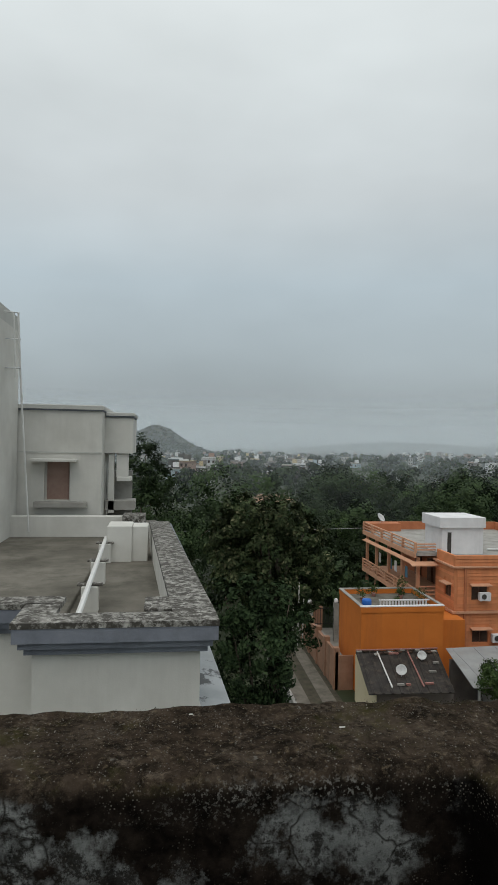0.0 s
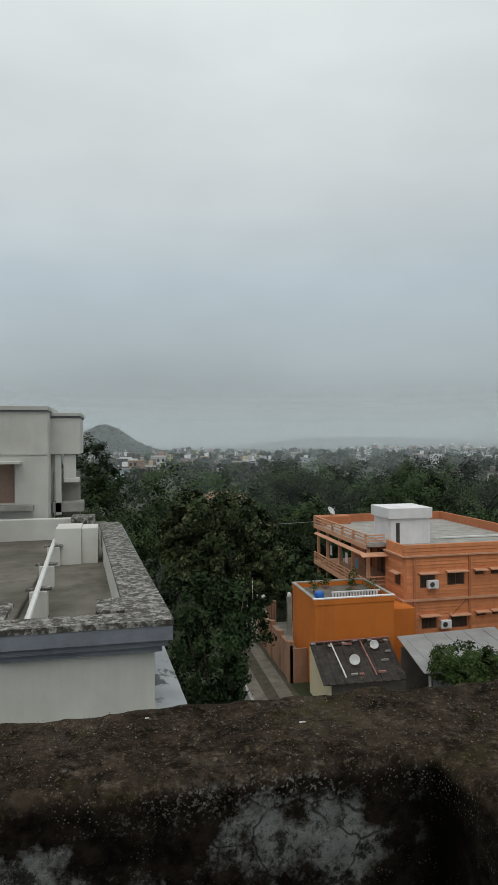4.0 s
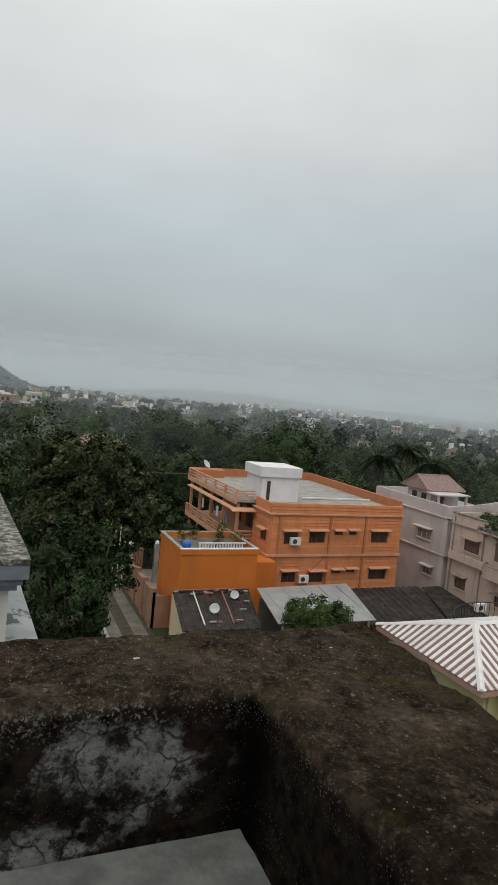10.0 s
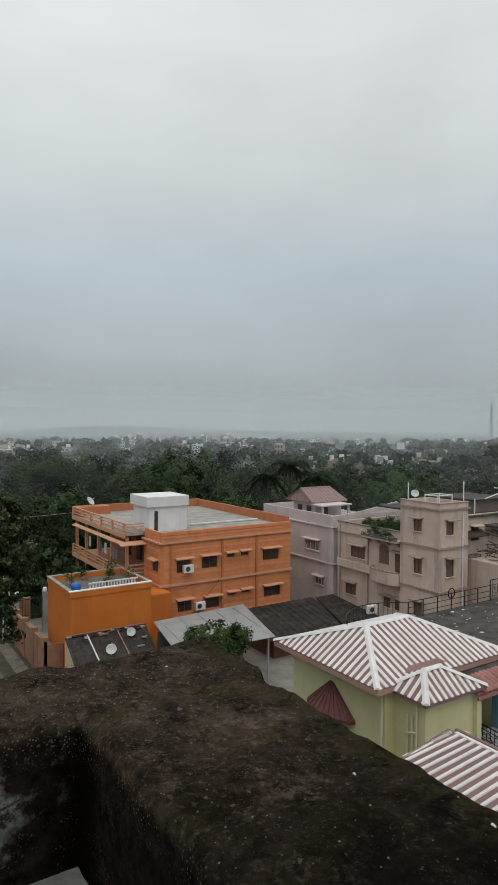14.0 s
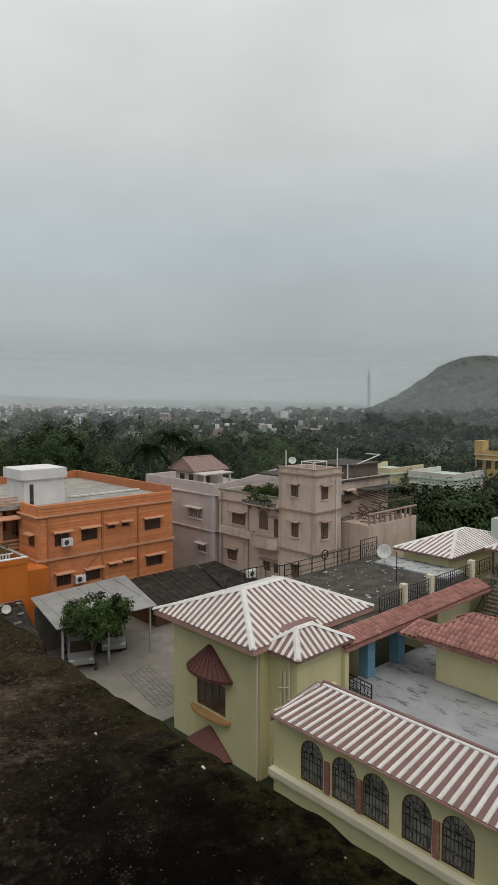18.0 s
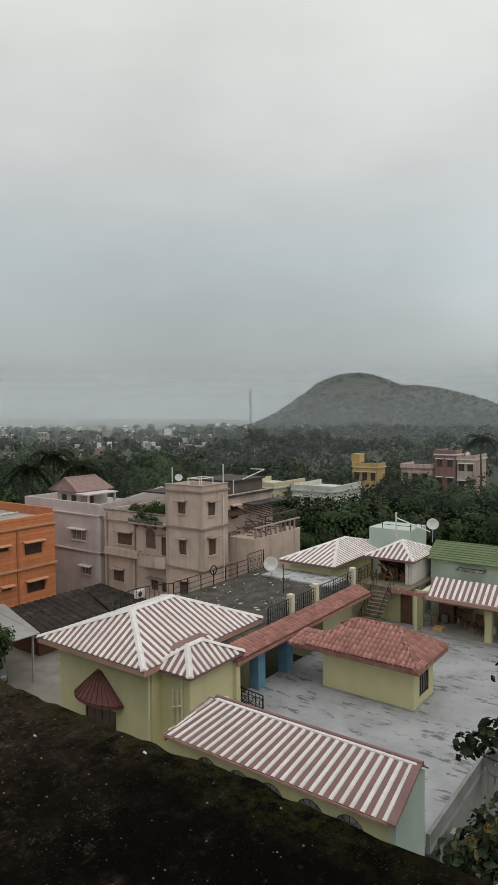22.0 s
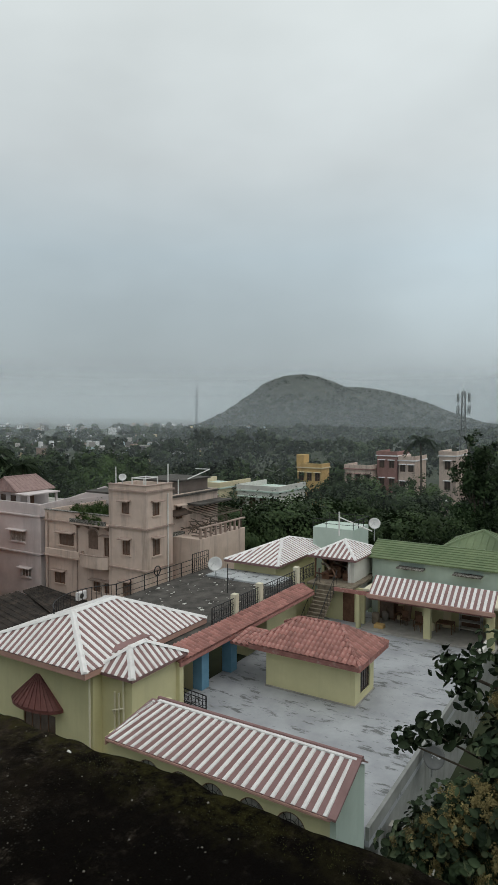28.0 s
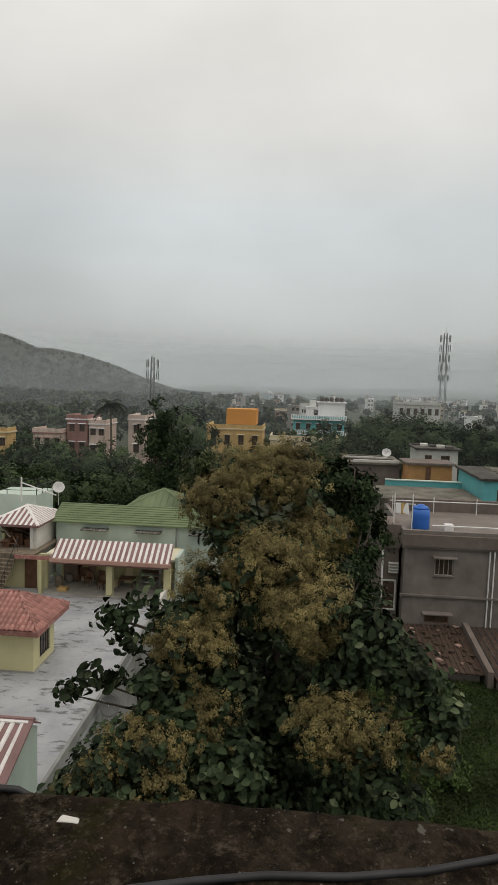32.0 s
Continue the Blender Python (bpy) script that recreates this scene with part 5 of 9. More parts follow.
    # balcony back wall in darker salmon, the shade under the slabs put into colour
    Solid().box(23.2, 46.6, 0, 23.4, y1, zr - 0.2).put("side_wall", M["salmon_dark"], h)
    Solid().box(23.4, y1 - 0.2, 0, x1 - 0.2, y1, zr - 0.2).put("back_wall", M["salmon"], h)
    slab("roof_slab", x0 - 0.2, y0 + 0.21, zr - 0.2, x1 - 0.01, y1 - 0.01, zr, M["concrete"], h)
    slab("parapet", x0 - 0.22, y0, zc + 0.122, x1, y0 + 0.2, zp, M["salmon"], h)
    slab("parapet", x0 - 0.22, y0 + 0.2, zc + 0.122, x0 - 0.04, 46.4, zp, M["salmon"], h)
    slab("parapet", x1 - 0.2, y0 + 0.2, zr, x1, y1, zr + 0.75, M["salmon_dark"], h)
    slab("parapet", 22.5, y1 - 0.2, zr, x1 - 0.2, y1, zr + 0.75, M["salmon_dark"], h)
    slab("parapet", 19.4, 58.4, zr, 22.49, y1, zr + 0.75, M["salmon_dark"], h)
    # west balconies: slabs, edge beams, rails and posts
    slab("roof_edge", 19.2, 46.62, zr - 0.25, x0 - 0.21, 59.6, zr - 0.02, M["concrete"], h)
    for z, n in ((5.35, 7), (zr, 6)):
        if z < 8:
            slab("balcony_slab", 19.25, 46.62, z - 0.16, 23.2, 59.6, z, M["salmon_trim"], h)
        slab("balcony_beam", 19.1, 46.62, z - 0.4, 19.24, 59.6, z - 0.02, M["salmon_trim"], h)
        for k in range(3):
            Solid().box(19.13, 46.62, z + 0.16 + k * 0.27, 19.25, 59.6, z + 0.25 + k * 0.27).put("rail", M["salmon_trim"], h)
        for y in np.linspace(46.75, 59.5, n):
            slab("rail_post", 19.1, y - 0.09, z, 19.28, y + 0.09, z + 0.76, M["salmon_trim"], h)
    for y in (47.0, 50.2, 53.4, 56.6, 59.3):
        slab("column", 19.4, y - 0.12, 0, 19.64, y + 0.12, zr - 0.4, M["salmon_trim"], h)
    Solid().hexa([(18.75, 46.62, 8.0), (19.1, 46.62, 8.12), (19.1, 58.5, 8.12), (18.75, 58.5, 8.0), (18.75, 46.62, 8.06), (19.1, 46.62, 8.18), (19.1, 58.5, 8.18), (18.75, 58.5, 8.06)]).put("awning", M["salmon_trim"], h)
    for k in range(3):
        Solid().box(19.3, 46.63, 5.6 + k * 0.3, 21.0, 46.75, 5.7 + k * 0.3).put("rail", M["salmon_trim"], h)
        Solid().box(19.15, 46.63, 9.02 + k * 0.22, 20.8, 46.75, 9.11 + k * 0.22).put("rail", M["salmon_trim"], h)
    Solid().hexa([(18.6, 45.9, 7.95), (21.0, 45.9, 7.95), (21.0, 46.62, 8.12), (18.6, 46.62, 8.12), (18.6, 45.9, 8.02), (21.0, 45.9, 8.02), (21.0, 46.62, 8.19), (18.6, 46.62, 8.19)]).put("awning", M["salmon_trim"], h)
    for i, y in enumerate((48.6, 51.0, 52.2, 55.0)):
        Solid().box(22.9, y, 5.35, 23.19, y + 0.9, 7.3).put("balcony_door", M["brown_wood"], h)
        Solid().box(19.7, y + 1.0, 6.3, 19.74, y + 1.5, 7.2).put("drying_cloth", M["white"] if i % 2 else M["blue_paint"], h)
    # stair head on the roof
    t = (21.0, 46.0, 24.3, 49.2)
    Solid().box(t[0], t[1], zr, t[2], t[3], 10.85).put("stair_head", M["white"], h)
    slab("stair_head_roof", t[0] - 0.25, t[1] - 0.18, 10.85, t[2] + 0.1, t[3] + 0.1, 11.65, M["white"], h)
    Solid().box(t[0] + 0.42, t[1] - 0.03, zr, t[0] + 0.72, t[1], 10.5).put("stair_slot", M["dark_roof"], h)
    Solid().box(25.5, 47.5, zr + 0.05, 32.3, 47.7, zr + 0.16).put("roof_pipe", M["pvc"], h)
    dish((20.6, 58.9, zr + 0.75))
    dish((29.5, 56.5, zr + 0.7), z_foot=zr)


def dish(p, parent=None, r=0.45, aim=(0.5, -0.6, 0.6), thing_label="grey satellite dish on a short mast", z_foot=None, paint="dish"):
    d = thing("satellite_dish", p, thing_label, "satellite dish")
    a = Vector(aim).normalized()
    o = a.orthogonal().normalized()
    b = a.cross(o)
    c = Vector(p) + Vector((0, 0, 0.45))
    v, f = [], []
    for i in range(6):
        rr = r * i / 5
        for k in range(18):
            q = 2 * math.pi * k / 18
            v.append(tuple(c + (o * math.cos(q) + b * math.sin(q)) * rr + a * (0.35 * rr * rr / r)))
    for i in range(5):
        for k in range(18):
            u, w = i * 18 + k, i * 18 + (k + 1) % 18
            f.append((u, w, w + 18, u + 18))
    n = len(v)
    v += [tuple(Vector(q) - a * 0.015) for q in v]
    f += [tuple(n + i for i in reversed(q)) for q in f]
    for k in range(18):
        u, w = 90 + k, 90 + (k + 1) % 18
        f.append((u, w, n + w, n + u))
    mesh_object("bowl", v, f, M[paint], d, smooth=True)
    Solid().tube([tuple(c), tuple(Vector(p) + Vector((0, 0, -0.05 if z_foot is None else z_foot - p[2])))], 0.03, 6).put("mast", M["steel"], d)
    Solid().tube([tuple(c - b * r * 0.95), tuple(c + a * r * 1.1)], 0.012, 5).put("arm", M["steel"], d)
    Solid().tube([tuple(c + a * r * 1.05), tuple(c + a * r * 1.3)], 0.04, 6).put("receiver", M["dish"], d)
    return d


orange_house()


def orange_annexe():
    h = thing("orange_annexe", (16, 43, 0), "plain bright orange annexe with a planted roof terrace", "house")
    Solid().box(13.3, 41.4, 0, 19.1, 46.8, 5.75).put("wall", M["orange"], h)
    Solid().box(19.1, 41.9, 0, 20.9, 46.8, 5.0).put("link_wall", M["orange"], h)
    Solid().box(13.45, 41.55, 5.75, 18.95, 46.65, 5.78).put("roof_floor", M["roof_dirt"], h)
    for q in ((13.25, 41.35, 19.15, 41.6), (13.25, 41.6, 13.5, 46.85), (13.5, 46.6, 19.15, 46.85), (18.9, 41.6, 19.15, 46.6)):
        slab("parapet", q[0], q[1], 5.75, q[2], q[3], 6.12, M["orange"], h)
        slab("coping", q[0] - 0.03 * (q[0] < 13.4), q[1], 6.125, q[2], q[3], 6.2, M["white"] if q[3] < 42 else M["concrete"], h)


orange_annexe()


# ---- mauve and pink houses ----
def mauve_house():
    h = thing("mauve_house", (41, 48, 0), "pale mauve plastered house with a tiled roof hut", "house")
    c = 37.0
    holes = [(44.5, 6.0, 46.5, 7.0), (43.85, 3.0, 45.1, 3.8), (50.5, 3.4, 51.8, 4.3)]
    wall("west_wall", "x", c, 0.22, 42.5, 53.5, 0, 9.45, holes, M["mauve"], h)
    for q in holes:
        window("x", c, q, h, M["white"], M["mauve"], 3, M["mauve"], transom=0, pane=M["curtain"])
    wall("south_wall", "y", 42.5, 0.22, 37.22, 46, 0, 9.45, [], M["mauve"], h)
    Solid().box(37.22, 53.28, 0, 46, 53.5, 9.45).put("north_wall", M["mauve"], h)
    slab("roof_slab", 37.22, 42.72, 8.3, 46, 53.28, 8.5, M["concrete"], h)
    for z in (5.1, 8.35):
        Solid().box(36.85, 42.3, z, 37.0, 53.5, z + 0.12).put("string_course", M["mauve"], h)
        Solid().box(36.85, 42.3, z + 0.002, 46, 42.5, z + 0.122).put("string_course", M["mauve"], h)
    Solid().box(36.9, 42.45, 0, 37.0, 43.3, 9.4).put("corner_pilaster", M["mauve"], h)
    k = thing("roof_hut", (39.5, 48, 8.5), "small mauve roof hut with a brown tiled roof", "hut")
    Solid().box(38.2, 46.6, 8.5, 41.4, 50.0, 10.2).put("wall", M["mauve"], k)
    M["tile_brown"] = material("faded_brown_tiles", (0.24, 0.16, 0.15), (0.32, 0.225, 0.21), 3.0)
    hip_roof(37.7, 46.3, 41.9, 50.6, 10.2, ((38.0, 48.5), (41.5, 48.5)), 11.4, M["tile_brown"], M["tile_brown"], k, spacing=0.4, rib_w=0.16)
    for q in ((38.17, 47.2, 9.0, 38.2, 47.9, 9.8), (38.17, 48.6, 9.0, 38.2, 49.3, 9.8)):
        Solid().box(*q).put("window", M["glass"], k)
    Solid().box(38.9, 46.57, 8.5, 39.7, 46.6, 10.0).put("door", M["brown_wood"], k)
    Solid().prism([(37.3, 42.55, 9.45), (45.8, 42.55, 9.45), (45.8, 42.55, 9.75), (44.8, 42.55, 10.3), (40.5, 42.55, 9.7)], (0, 0.15, 0)).put("raised_parapet", M["mauve"], k)
    slab("porch_roof", 37.4, 44.6, 10.0, 41.0, 46.3, 10.12, M["mauve"], k)
    for x, y in ((37.6, 44.8), (40.7, 44.8)):
        slab("post", x, y, 8.5, x + 0.18, y + 0.18, 10.0, M["mauve"], k)


mauve_house()


def pink_house():
    h = thing("pink_house", (41, 34, 0), "dusty pink stained apartment house with stepped roofs and a stair tower", "house")
    c = 37.0
    # lower west wing with a planted terrace
    holes = [(38.6, 6.3, 40.3, 7.35), (39.65, 3.05, 40.9, 4.1), (34.45, 5.9, 35.2, 7.5), (35.65, 2.95, 36.4, 3.9), (34.5, 2.95, 35.2, 3.9)]
    wall("wing_wall", "x", c, 0.22, 34.2, 42.0, 0, 9.1, holes, M["pink"], h)
    for q in holes:
        window("x", c, q, h, M["brown_wood"], M["pink_trim"], 2, M["pink"], pane=M["shutter"])
    Solid().box(37.22, 41.78, 0, 44, 42.0, 9.1).put("north_wall", M["pink"], h)
    slab("wing_roof", 37.22, 34.2, 8.3, 44, 41.78, 8.45, M["concrete"], h)
    # stair tower
    tx = 36.5
    th = [(32.1, 9.55, 32.85, 10.5), (32.05, 6.4, 32.8, 7.6), (32.0, 3.2, 32.8, 4.4)]
    wall("tower_wall", "x", tx, 0.22, 30.4, 34.2, 0, 11.75, th, M["pink"], h)
    for q in th:
        window("x", tx, q, h, M["brown_wood"], M["pink_trim"], 2, M["pink"], pane=M["shutter"])
    ts = [(37.2, 9.45, 38.0, 10.5), (37.2, 6.4, 38.05, 7.75)]
    wall("tower_wall", "y", 30.4, 0.22, 36.72, 39.6, 0, 11.75, ts, M["pink"], h)
    for q in ts:
        window("y", 30.4, q, h, M["brown_wood"], M["pink_trim"], 2, M["pink"], pane=M["shutter"])
    Solid().box(36.72, 33.98, 0, 39.6, 34.2, 11.75).put("tower_wall", M["pink"], h)
    Solid().box(39.38, 30.62, 0, 39.6, 33.98, 11.75).put("tower_wall", M["pink"], h)
    slab("tower_roof", 36.72, 30.62, 11.0, 39.38, 33.98, 11.2, M["concrete"], h)
    for z in (5.3, 8.45, 11.25):
        Solid().box(tx - 0.14, 30.26, z, tx, 34.1, z + 0.13).put("string_course", M["pink_trim"], h)
        Solid().box(tx, 30.26, z + 0.002, 39.7, 30.4, z + 0.132).put("string_course", M["pink_trim"], h)
    for z in (5.3, 8.2):
        Solid().box(c - 0.14, 34.3, z, c, 42.05, z + 0.12).put("string_course", M["pink_trim"], h)
    for y in (41.6, 38.15, 34.5):
        Solid().tube([(c - 0.07, y, 0.0), (c - 0.07, y, 8.9)], 0.055, 6).put("drain_pipe", M["pink_trim"], h)
    Solid().tube([(38.9, 30.3, 0.0), (38.9, 30.3, 11.0)], 0.05, 6).put("drain_pipe", M["pvc"], h)
    slab("wing_coping", c - 0.08, 34.2, 9.1, c + 0.3, 42.05, 9.17, M["coping"], h)
    for a in ((tx - 0.06, 30.34, tx + 0.26, 34.24), (tx + 0.262, 30.34, 39.64, 30.66)):
        slab("tower_coping", a[0], a[1], 11.75, a[2], a[3], 11.81, M["pink_trim"], h)
    # balcony of the wing
    bow = [(36.86, 37.4), (36.45, 37.35), (36.15, 37.0), (36.02, 36.4), (36.0, 35.8), (36.02, 35.2), (36.15, 34.6), (36.4, 34.25), (36.86, 34.22)]
    Solid().prism([(x, y, 5.05) for x, y in bow], (0, 0, 0.15)).put("balcony", M["pink"], h)
    for (xa, ya), (xb, yb) in zip(bow, bow[1:]):
        Solid().prism([(xa, ya, 5.2), (xb, yb, 5.2), (xb + 0.08, yb, 5.2), (xa + 0.08, ya, 5.2)], (0, 0, 0.8)).put("balcony_panel", M["pink"], h)
        Solid().prism([(xa - 0.03, ya, 6.002), (xb - 0.03, yb, 6.002), (xb + 0.11, yb, 6.002), (xa + 0.11, ya, 6.002)], (0, 0, 0.07)).put("balcony_rail", M["pink_trim"], h)
    slab("side_ledge", 36.6, 37.5, 5.35, 36.86, 41.6, 5.5, M["pink"], h)
    slab("side_ledge", 36.6, 37.6, 5.5, 36.7, 41.6, 6.0, M["pink"], h)
    aw = Solid().prism([(36.98, 36.9, 6.35), (36.98, 35.85, 6.35)] + [(36.98, 36.375 + 0.525 * math.cos(a), 7.5 + 0.42 * math.sin(a)) for a in np.linspace(math.pi, 0, 9)], (0.03, 0, 0)).put("arched_window", M["shutter"], h, "brown arched shutter")
    Solid().tube([(36.97, 36.375 + 0.56 * math.cos(a), 7.5 + 0.46 * math.sin(a)) for a in np.linspace(0, math.pi, 11)], 0.05, 5).put("arch_trim", M["pink_trim"], aw)
    slab("terrace_overhang", 36.15, 34.25, 8.35, 36.995, 38.1, 8.5, M["pink"], h)
    slab("overhang_edge", 36.12, 34.25, 8.502, 36.25, 38.12, 8.8, M["coping"], h)
    for y in (34.6, 35.7, 36.8, 37.9):
        Solid().prism([(36.99, y, 8.34), (36.99, y, 7.9), (36.3, y, 8.34)], (0, 0.12, 0)).put("bracket", M["pink_trim"], h)
    # east part, darker and stepped
    e = [(41.0, 8.6, 41.9, 9.7)]
    wall("east_wall", "y", 31.2, 0.22, 39.62, 47, 0, 10.6, e, M["pink"], h)
    window("y", 31.2, e[0], h, M["brown_wood"], M["pink"], 2)
    Solid().box(46.78, 31.42, 0, 47, 40, 10.6).put("east_wall", M["pink"], h)
    slab("east_roof", 39.7, 31.0, 10.4, 47, 40, 10.55, M["dark_roof"], h)
    slab("canopy", 42.5, 29.8, 9.6, 47.2, 31.2, 9.75, M["dark_roof"], h)
    Solid().box(42.2, 32.0, 10.56, 46.6, 36.0, 11.5).put("roof_room", M["brown_render"], h)
    slab("roof_room_slab", 42.0, 31.8, 11.5, 46.8, 36.2, 11.62, M["dark_roof"], h)
    Solid().hexa([(39.8, 30.4, 9.0), (42.2, 30.4, 9.0), (42.2, 31.2, 9.35), (39.8, 31.2, 9.35), (39.8, 30.4, 9.06), (42.2, 30.4, 9.06), (42.2, 31.2, 9.41), (39.8, 31.2, 9.41)]).put("tiled_awning", M["old_tile"], h)
    for k in range(7):
        Solid().tube([(42.0 + k * 0.7, 28.3, 8.9), (42.0 + k * 0.7, 31.1, 9.3)], 0.05, 5).put("pergola_pole", M["bark"], h)
    Solid().tube([(41.8, 28.4, 8.95), (46.6, 28.4, 8.95)], 0.06, 5).put("pergola_beam", M["bark"], h)
    for x in (41.9, 44.2, 46.5):
        Solid().tube([(x, 28.4, 7.4), (x, 28.4, 8.95)], 0.06, 5).put("pergola_post", M["bark"], h)
    Solid().tube([(43.0, 31.5, 11.7), (46.2, 31.5, 12.3), (46.2, 33.0, 12.3)], 0.05, 5).put("roof_pipe", M["pvc"], h)
    slab("stained_ledge", 39.62, 30.7, 7.4, 41.6, 31.2, 7.6, M["coping"], h)
    slab("rear_terrace", 40.2, 28.2, 0, 46.8, 31.2, 7.4, M["pink"], h)
    for i in range(9):
        slab("baluster", 40.3 + i * 0.7, 28.2, 7.4, 40.45 + i * 0.7, 28.35, 8.2, M["pink_trim"], h)
    slab("handrail", 40.2, 28.15, 8.2, 46.8, 28.4, 8.3, M["pink_trim"], h)


pink_house()


# ---- sheds, yard and drive below the orange house ----
def sheds():
    y = thing("courtyard", (24, 33, 0), "worn grey concrete courtyard with patches", "courtyard", kind="structure")
    slab("paving", 14, 26.3, 0.0, 33, 42.0, 0.05, M["paving"], y)
    pv = Solid().box(-0.147, -0.147, 0, 0.147, 0.147, 0.03, 0.012).put("paver", M["paver"], y)
    pv.location = (20.3, 27.6, 0.05)
    g1 = np.random.default_rng(8)
    for i in range(7):
        for j in range(17):
            if i + j == 0:
                continue
            p = new("paver", pv.data)
            join_to(p, y)
            p.location = (20.3 + 0.31 * i + 0.06 * j, 27.6 + 0.31 * j, 0.045 + 0.02 * g1.random())
    g = thing("tin_shed", (22, 37, 0), "open shed with a plain grey tin roof", "shed")
    Solid().hexa([(17.7, 34.3, 3.25), (24.7, 34.0, 3.25), (26.1, 40.2, 3.75), (18.5, 39.7, 3.75), (17.7, 34.3, 3.3), (24.7, 34.0, 3.3), (26.1, 40.2, 3.8), (18.5, 39.7, 3.8)]).put("tin_roof", M["tin"], g)
    for i in range(5):
        x = 18.6 + i * 1.5
        Solid().hexa([(x, 34.3, 3.302), (x + 0.05, 34.3, 3.302), (x + 0.35, 39.7, 3.79), (x + 0.3, 39.7, 3.79), (x, 34.3, 3.33), (x + 0.05, 34.3, 3.33), (x + 0.35, 39.7, 3.82), (x + 0.3, 39.7, 3.82)]).put("sheet_joint", M["tin"], g)
    for x, yy in ((18.2, 34.6), (21.3, 34.5), (24.4, 34.4), (25.6, 39.8), (19, 39.5)):
        slab("post", x - 0.06, yy - 0.06, 0, x + 0.06, yy + 0.06, 3.3, M["steel"], g)
    Solid().box(18.6, 39.2, 0, 25.5, 39.35, 3.2).put("back_wall", M["grey_wall"], g)
    k = thing("black_roof_shed", (15, 38.5, 0), "lean-to with old black sheets weighed down by pipes and stones", "shed")
    shed_slope((12.3, 36.6, 2.2), (17.6, 36.4, 2.2), (18.6, 41.3, 3.2), (12.9, 41.3, 3.2), M["asbestos"], M["asbestos"], k, 0.55, 0.2, rib_h=0.05, rib_name="sheet_roll")
    Solid().box(12.9, 37.4, 0, 18.0, 41.2, 2.2).put("wall", M["grey_wall"], k)
    Solid().prism([(12.86, 36.9, 0), (12.86, 41.2, 0), (12.86, 41.2, 3.05), (12.86, 36.9, 2.15)], (0.035, 0, 0)).put("side_wall", M["sand"], k)
    Solid().tube([(12.9, 41.2, 3.31), (18.6, 41.2, 3.31)], 0.06, 6).put("ridge_pipe", M["tile_red"], k)
    g2 = np.random.default_rng(5)
    for i in range(7):
        u, w = g2.random(), g2.random()
        x, yy = 13 + 4.6 * u, 37 + 3.8 * w
        z = 2.2 + (yy - 36.5) / 4.8 * 1.0 + 0.06
        a = g2.random() * 0.8
        Solid().box(x, yy, z, x + 0.25 + 0.6 * a, yy + 0.15, z + 0.1).put("weight", M["concrete"] if i % 2 else M["tile_red"], k)
    for i in range(16):
        x, yy, a = 12.9 + 5.4 * i / 16 + 0.2 * g2.random(), 40.6 + 0.5 * g2.random(), g2.random()
        z = 2.2 + (yy - 36.5) / 4.8 + 0.07
        Solid().hexa([(x, yy, z), (x + 0.3, yy + 0.1 * a, z), (x + 0.25, yy + 0.25, z), (x - 0.05, yy + 0.2, z), (x, yy, z + 0.06), (x + 0.3, yy + 0.1 * a, z + 0.1), (x + 0.25, yy + 0.25, z + 0.08), (x - 0.05, yy + 0.2, z + 0.12)]).put("broken_tile", M["old_tile"] if i % 3 else M["concrete"], k)
    Solid().tube([(13.9, 37.0, 2.4), (14.3, 41, 3.24)], 0.05, 5).put("loose_pipe", M["pvc"], k)
    Solid().tube([(15.9, 37.0, 2.4), (16.4, 41, 3.24)], 0.05, 5).put("loose_pipe", M["tile_red"], k)
    dish((14.95, 38.3, 2.5), None, 0.34, (-0.3, -0.75, 0.55))
    dish((17.0, 40.0, 2.8), None, 0.3, (-0.3, -0.75, 0.55))
    b = thing("black_roof_shed", (29, 38, 0), "long lean-to with black weathered roof sheets", "shed")
    shed_slope((26.6, 37.3, 1.7), (34.6, 36.8, 1.7), (35.0, 43.0, 2.45), (27.4, 43.0, 2.45), M["asbestos"], M["asbestos"], b, 0.6, 0.2, rib_h=0.05, rib_name="sheet_roll")
    Solid().box(27.4, 38.0, 0, 34.4, 42.8, 1.7).put("wall", M["brown_wood"], b)
    b2 = thing("black_roof_shed", (34, 38, 0), "narrow shed with black roof sheets beside the lane", "shed")
    shed_slope((31.8, 32.6, 1.6), (36.8, 31.0, 1.6), (36.8, 42.3, 2.6), (35.1, 42.6, 2.5), M["asbestos"], M["asbestos"], b2, 0.6, 0.2, rib_h=0.05, rib_name="sheet_roll")
    Solid().box(34.0, 35.0, 0, 36.4, 41.5, 1.75).put("wall", M["grey_wall"], b2)
    d = thing("driveway", (9.5, 42, 0), "narrow drive of two worn concrete strips", "driveway", kind="structure")
    slab("drive_bed", 8.4, 36, 0, 12.0, 52, 0.02, M["mud"], d)
    for x in (8.95, 10.75):
        Solid().hexa([(x - 0.2, 36, 0), (x + 0.8, 36, 0), (x + 0.9, 52, 0), (x, 52, 0), (x - 0.2, 36, 0.05), (x + 0.8, 36, 0.05), (x + 0.9, 52, 0.05), (x, 52, 0.05)]).put("strip", M["drive"], d)
    slab("side_yard", 12.2, 43, 0, 13.3, 53.8, 1.5, M["paving"], d)
    slab("back_yard", 12.3, 46.9, 0, 19.0, 57.5, 0.06, M["paving"], d)
    f = thing("compound_wall", (12.2, 47, 0), "salmon compound wall with a grey iron gate", "wall")
    Solid().box(12.0, 43, 0, 12.2, 54, 2.6).put("wall", M["compound"], f)
    Solid().box(12.2, 53.8, 0, 13.8, 54, 3.0).put("wall", M["compound"], f)
    Solid().box(12.2, 42.9, 0, 13.25, 43.0, 2.4).put("wall", M["compound"], f)
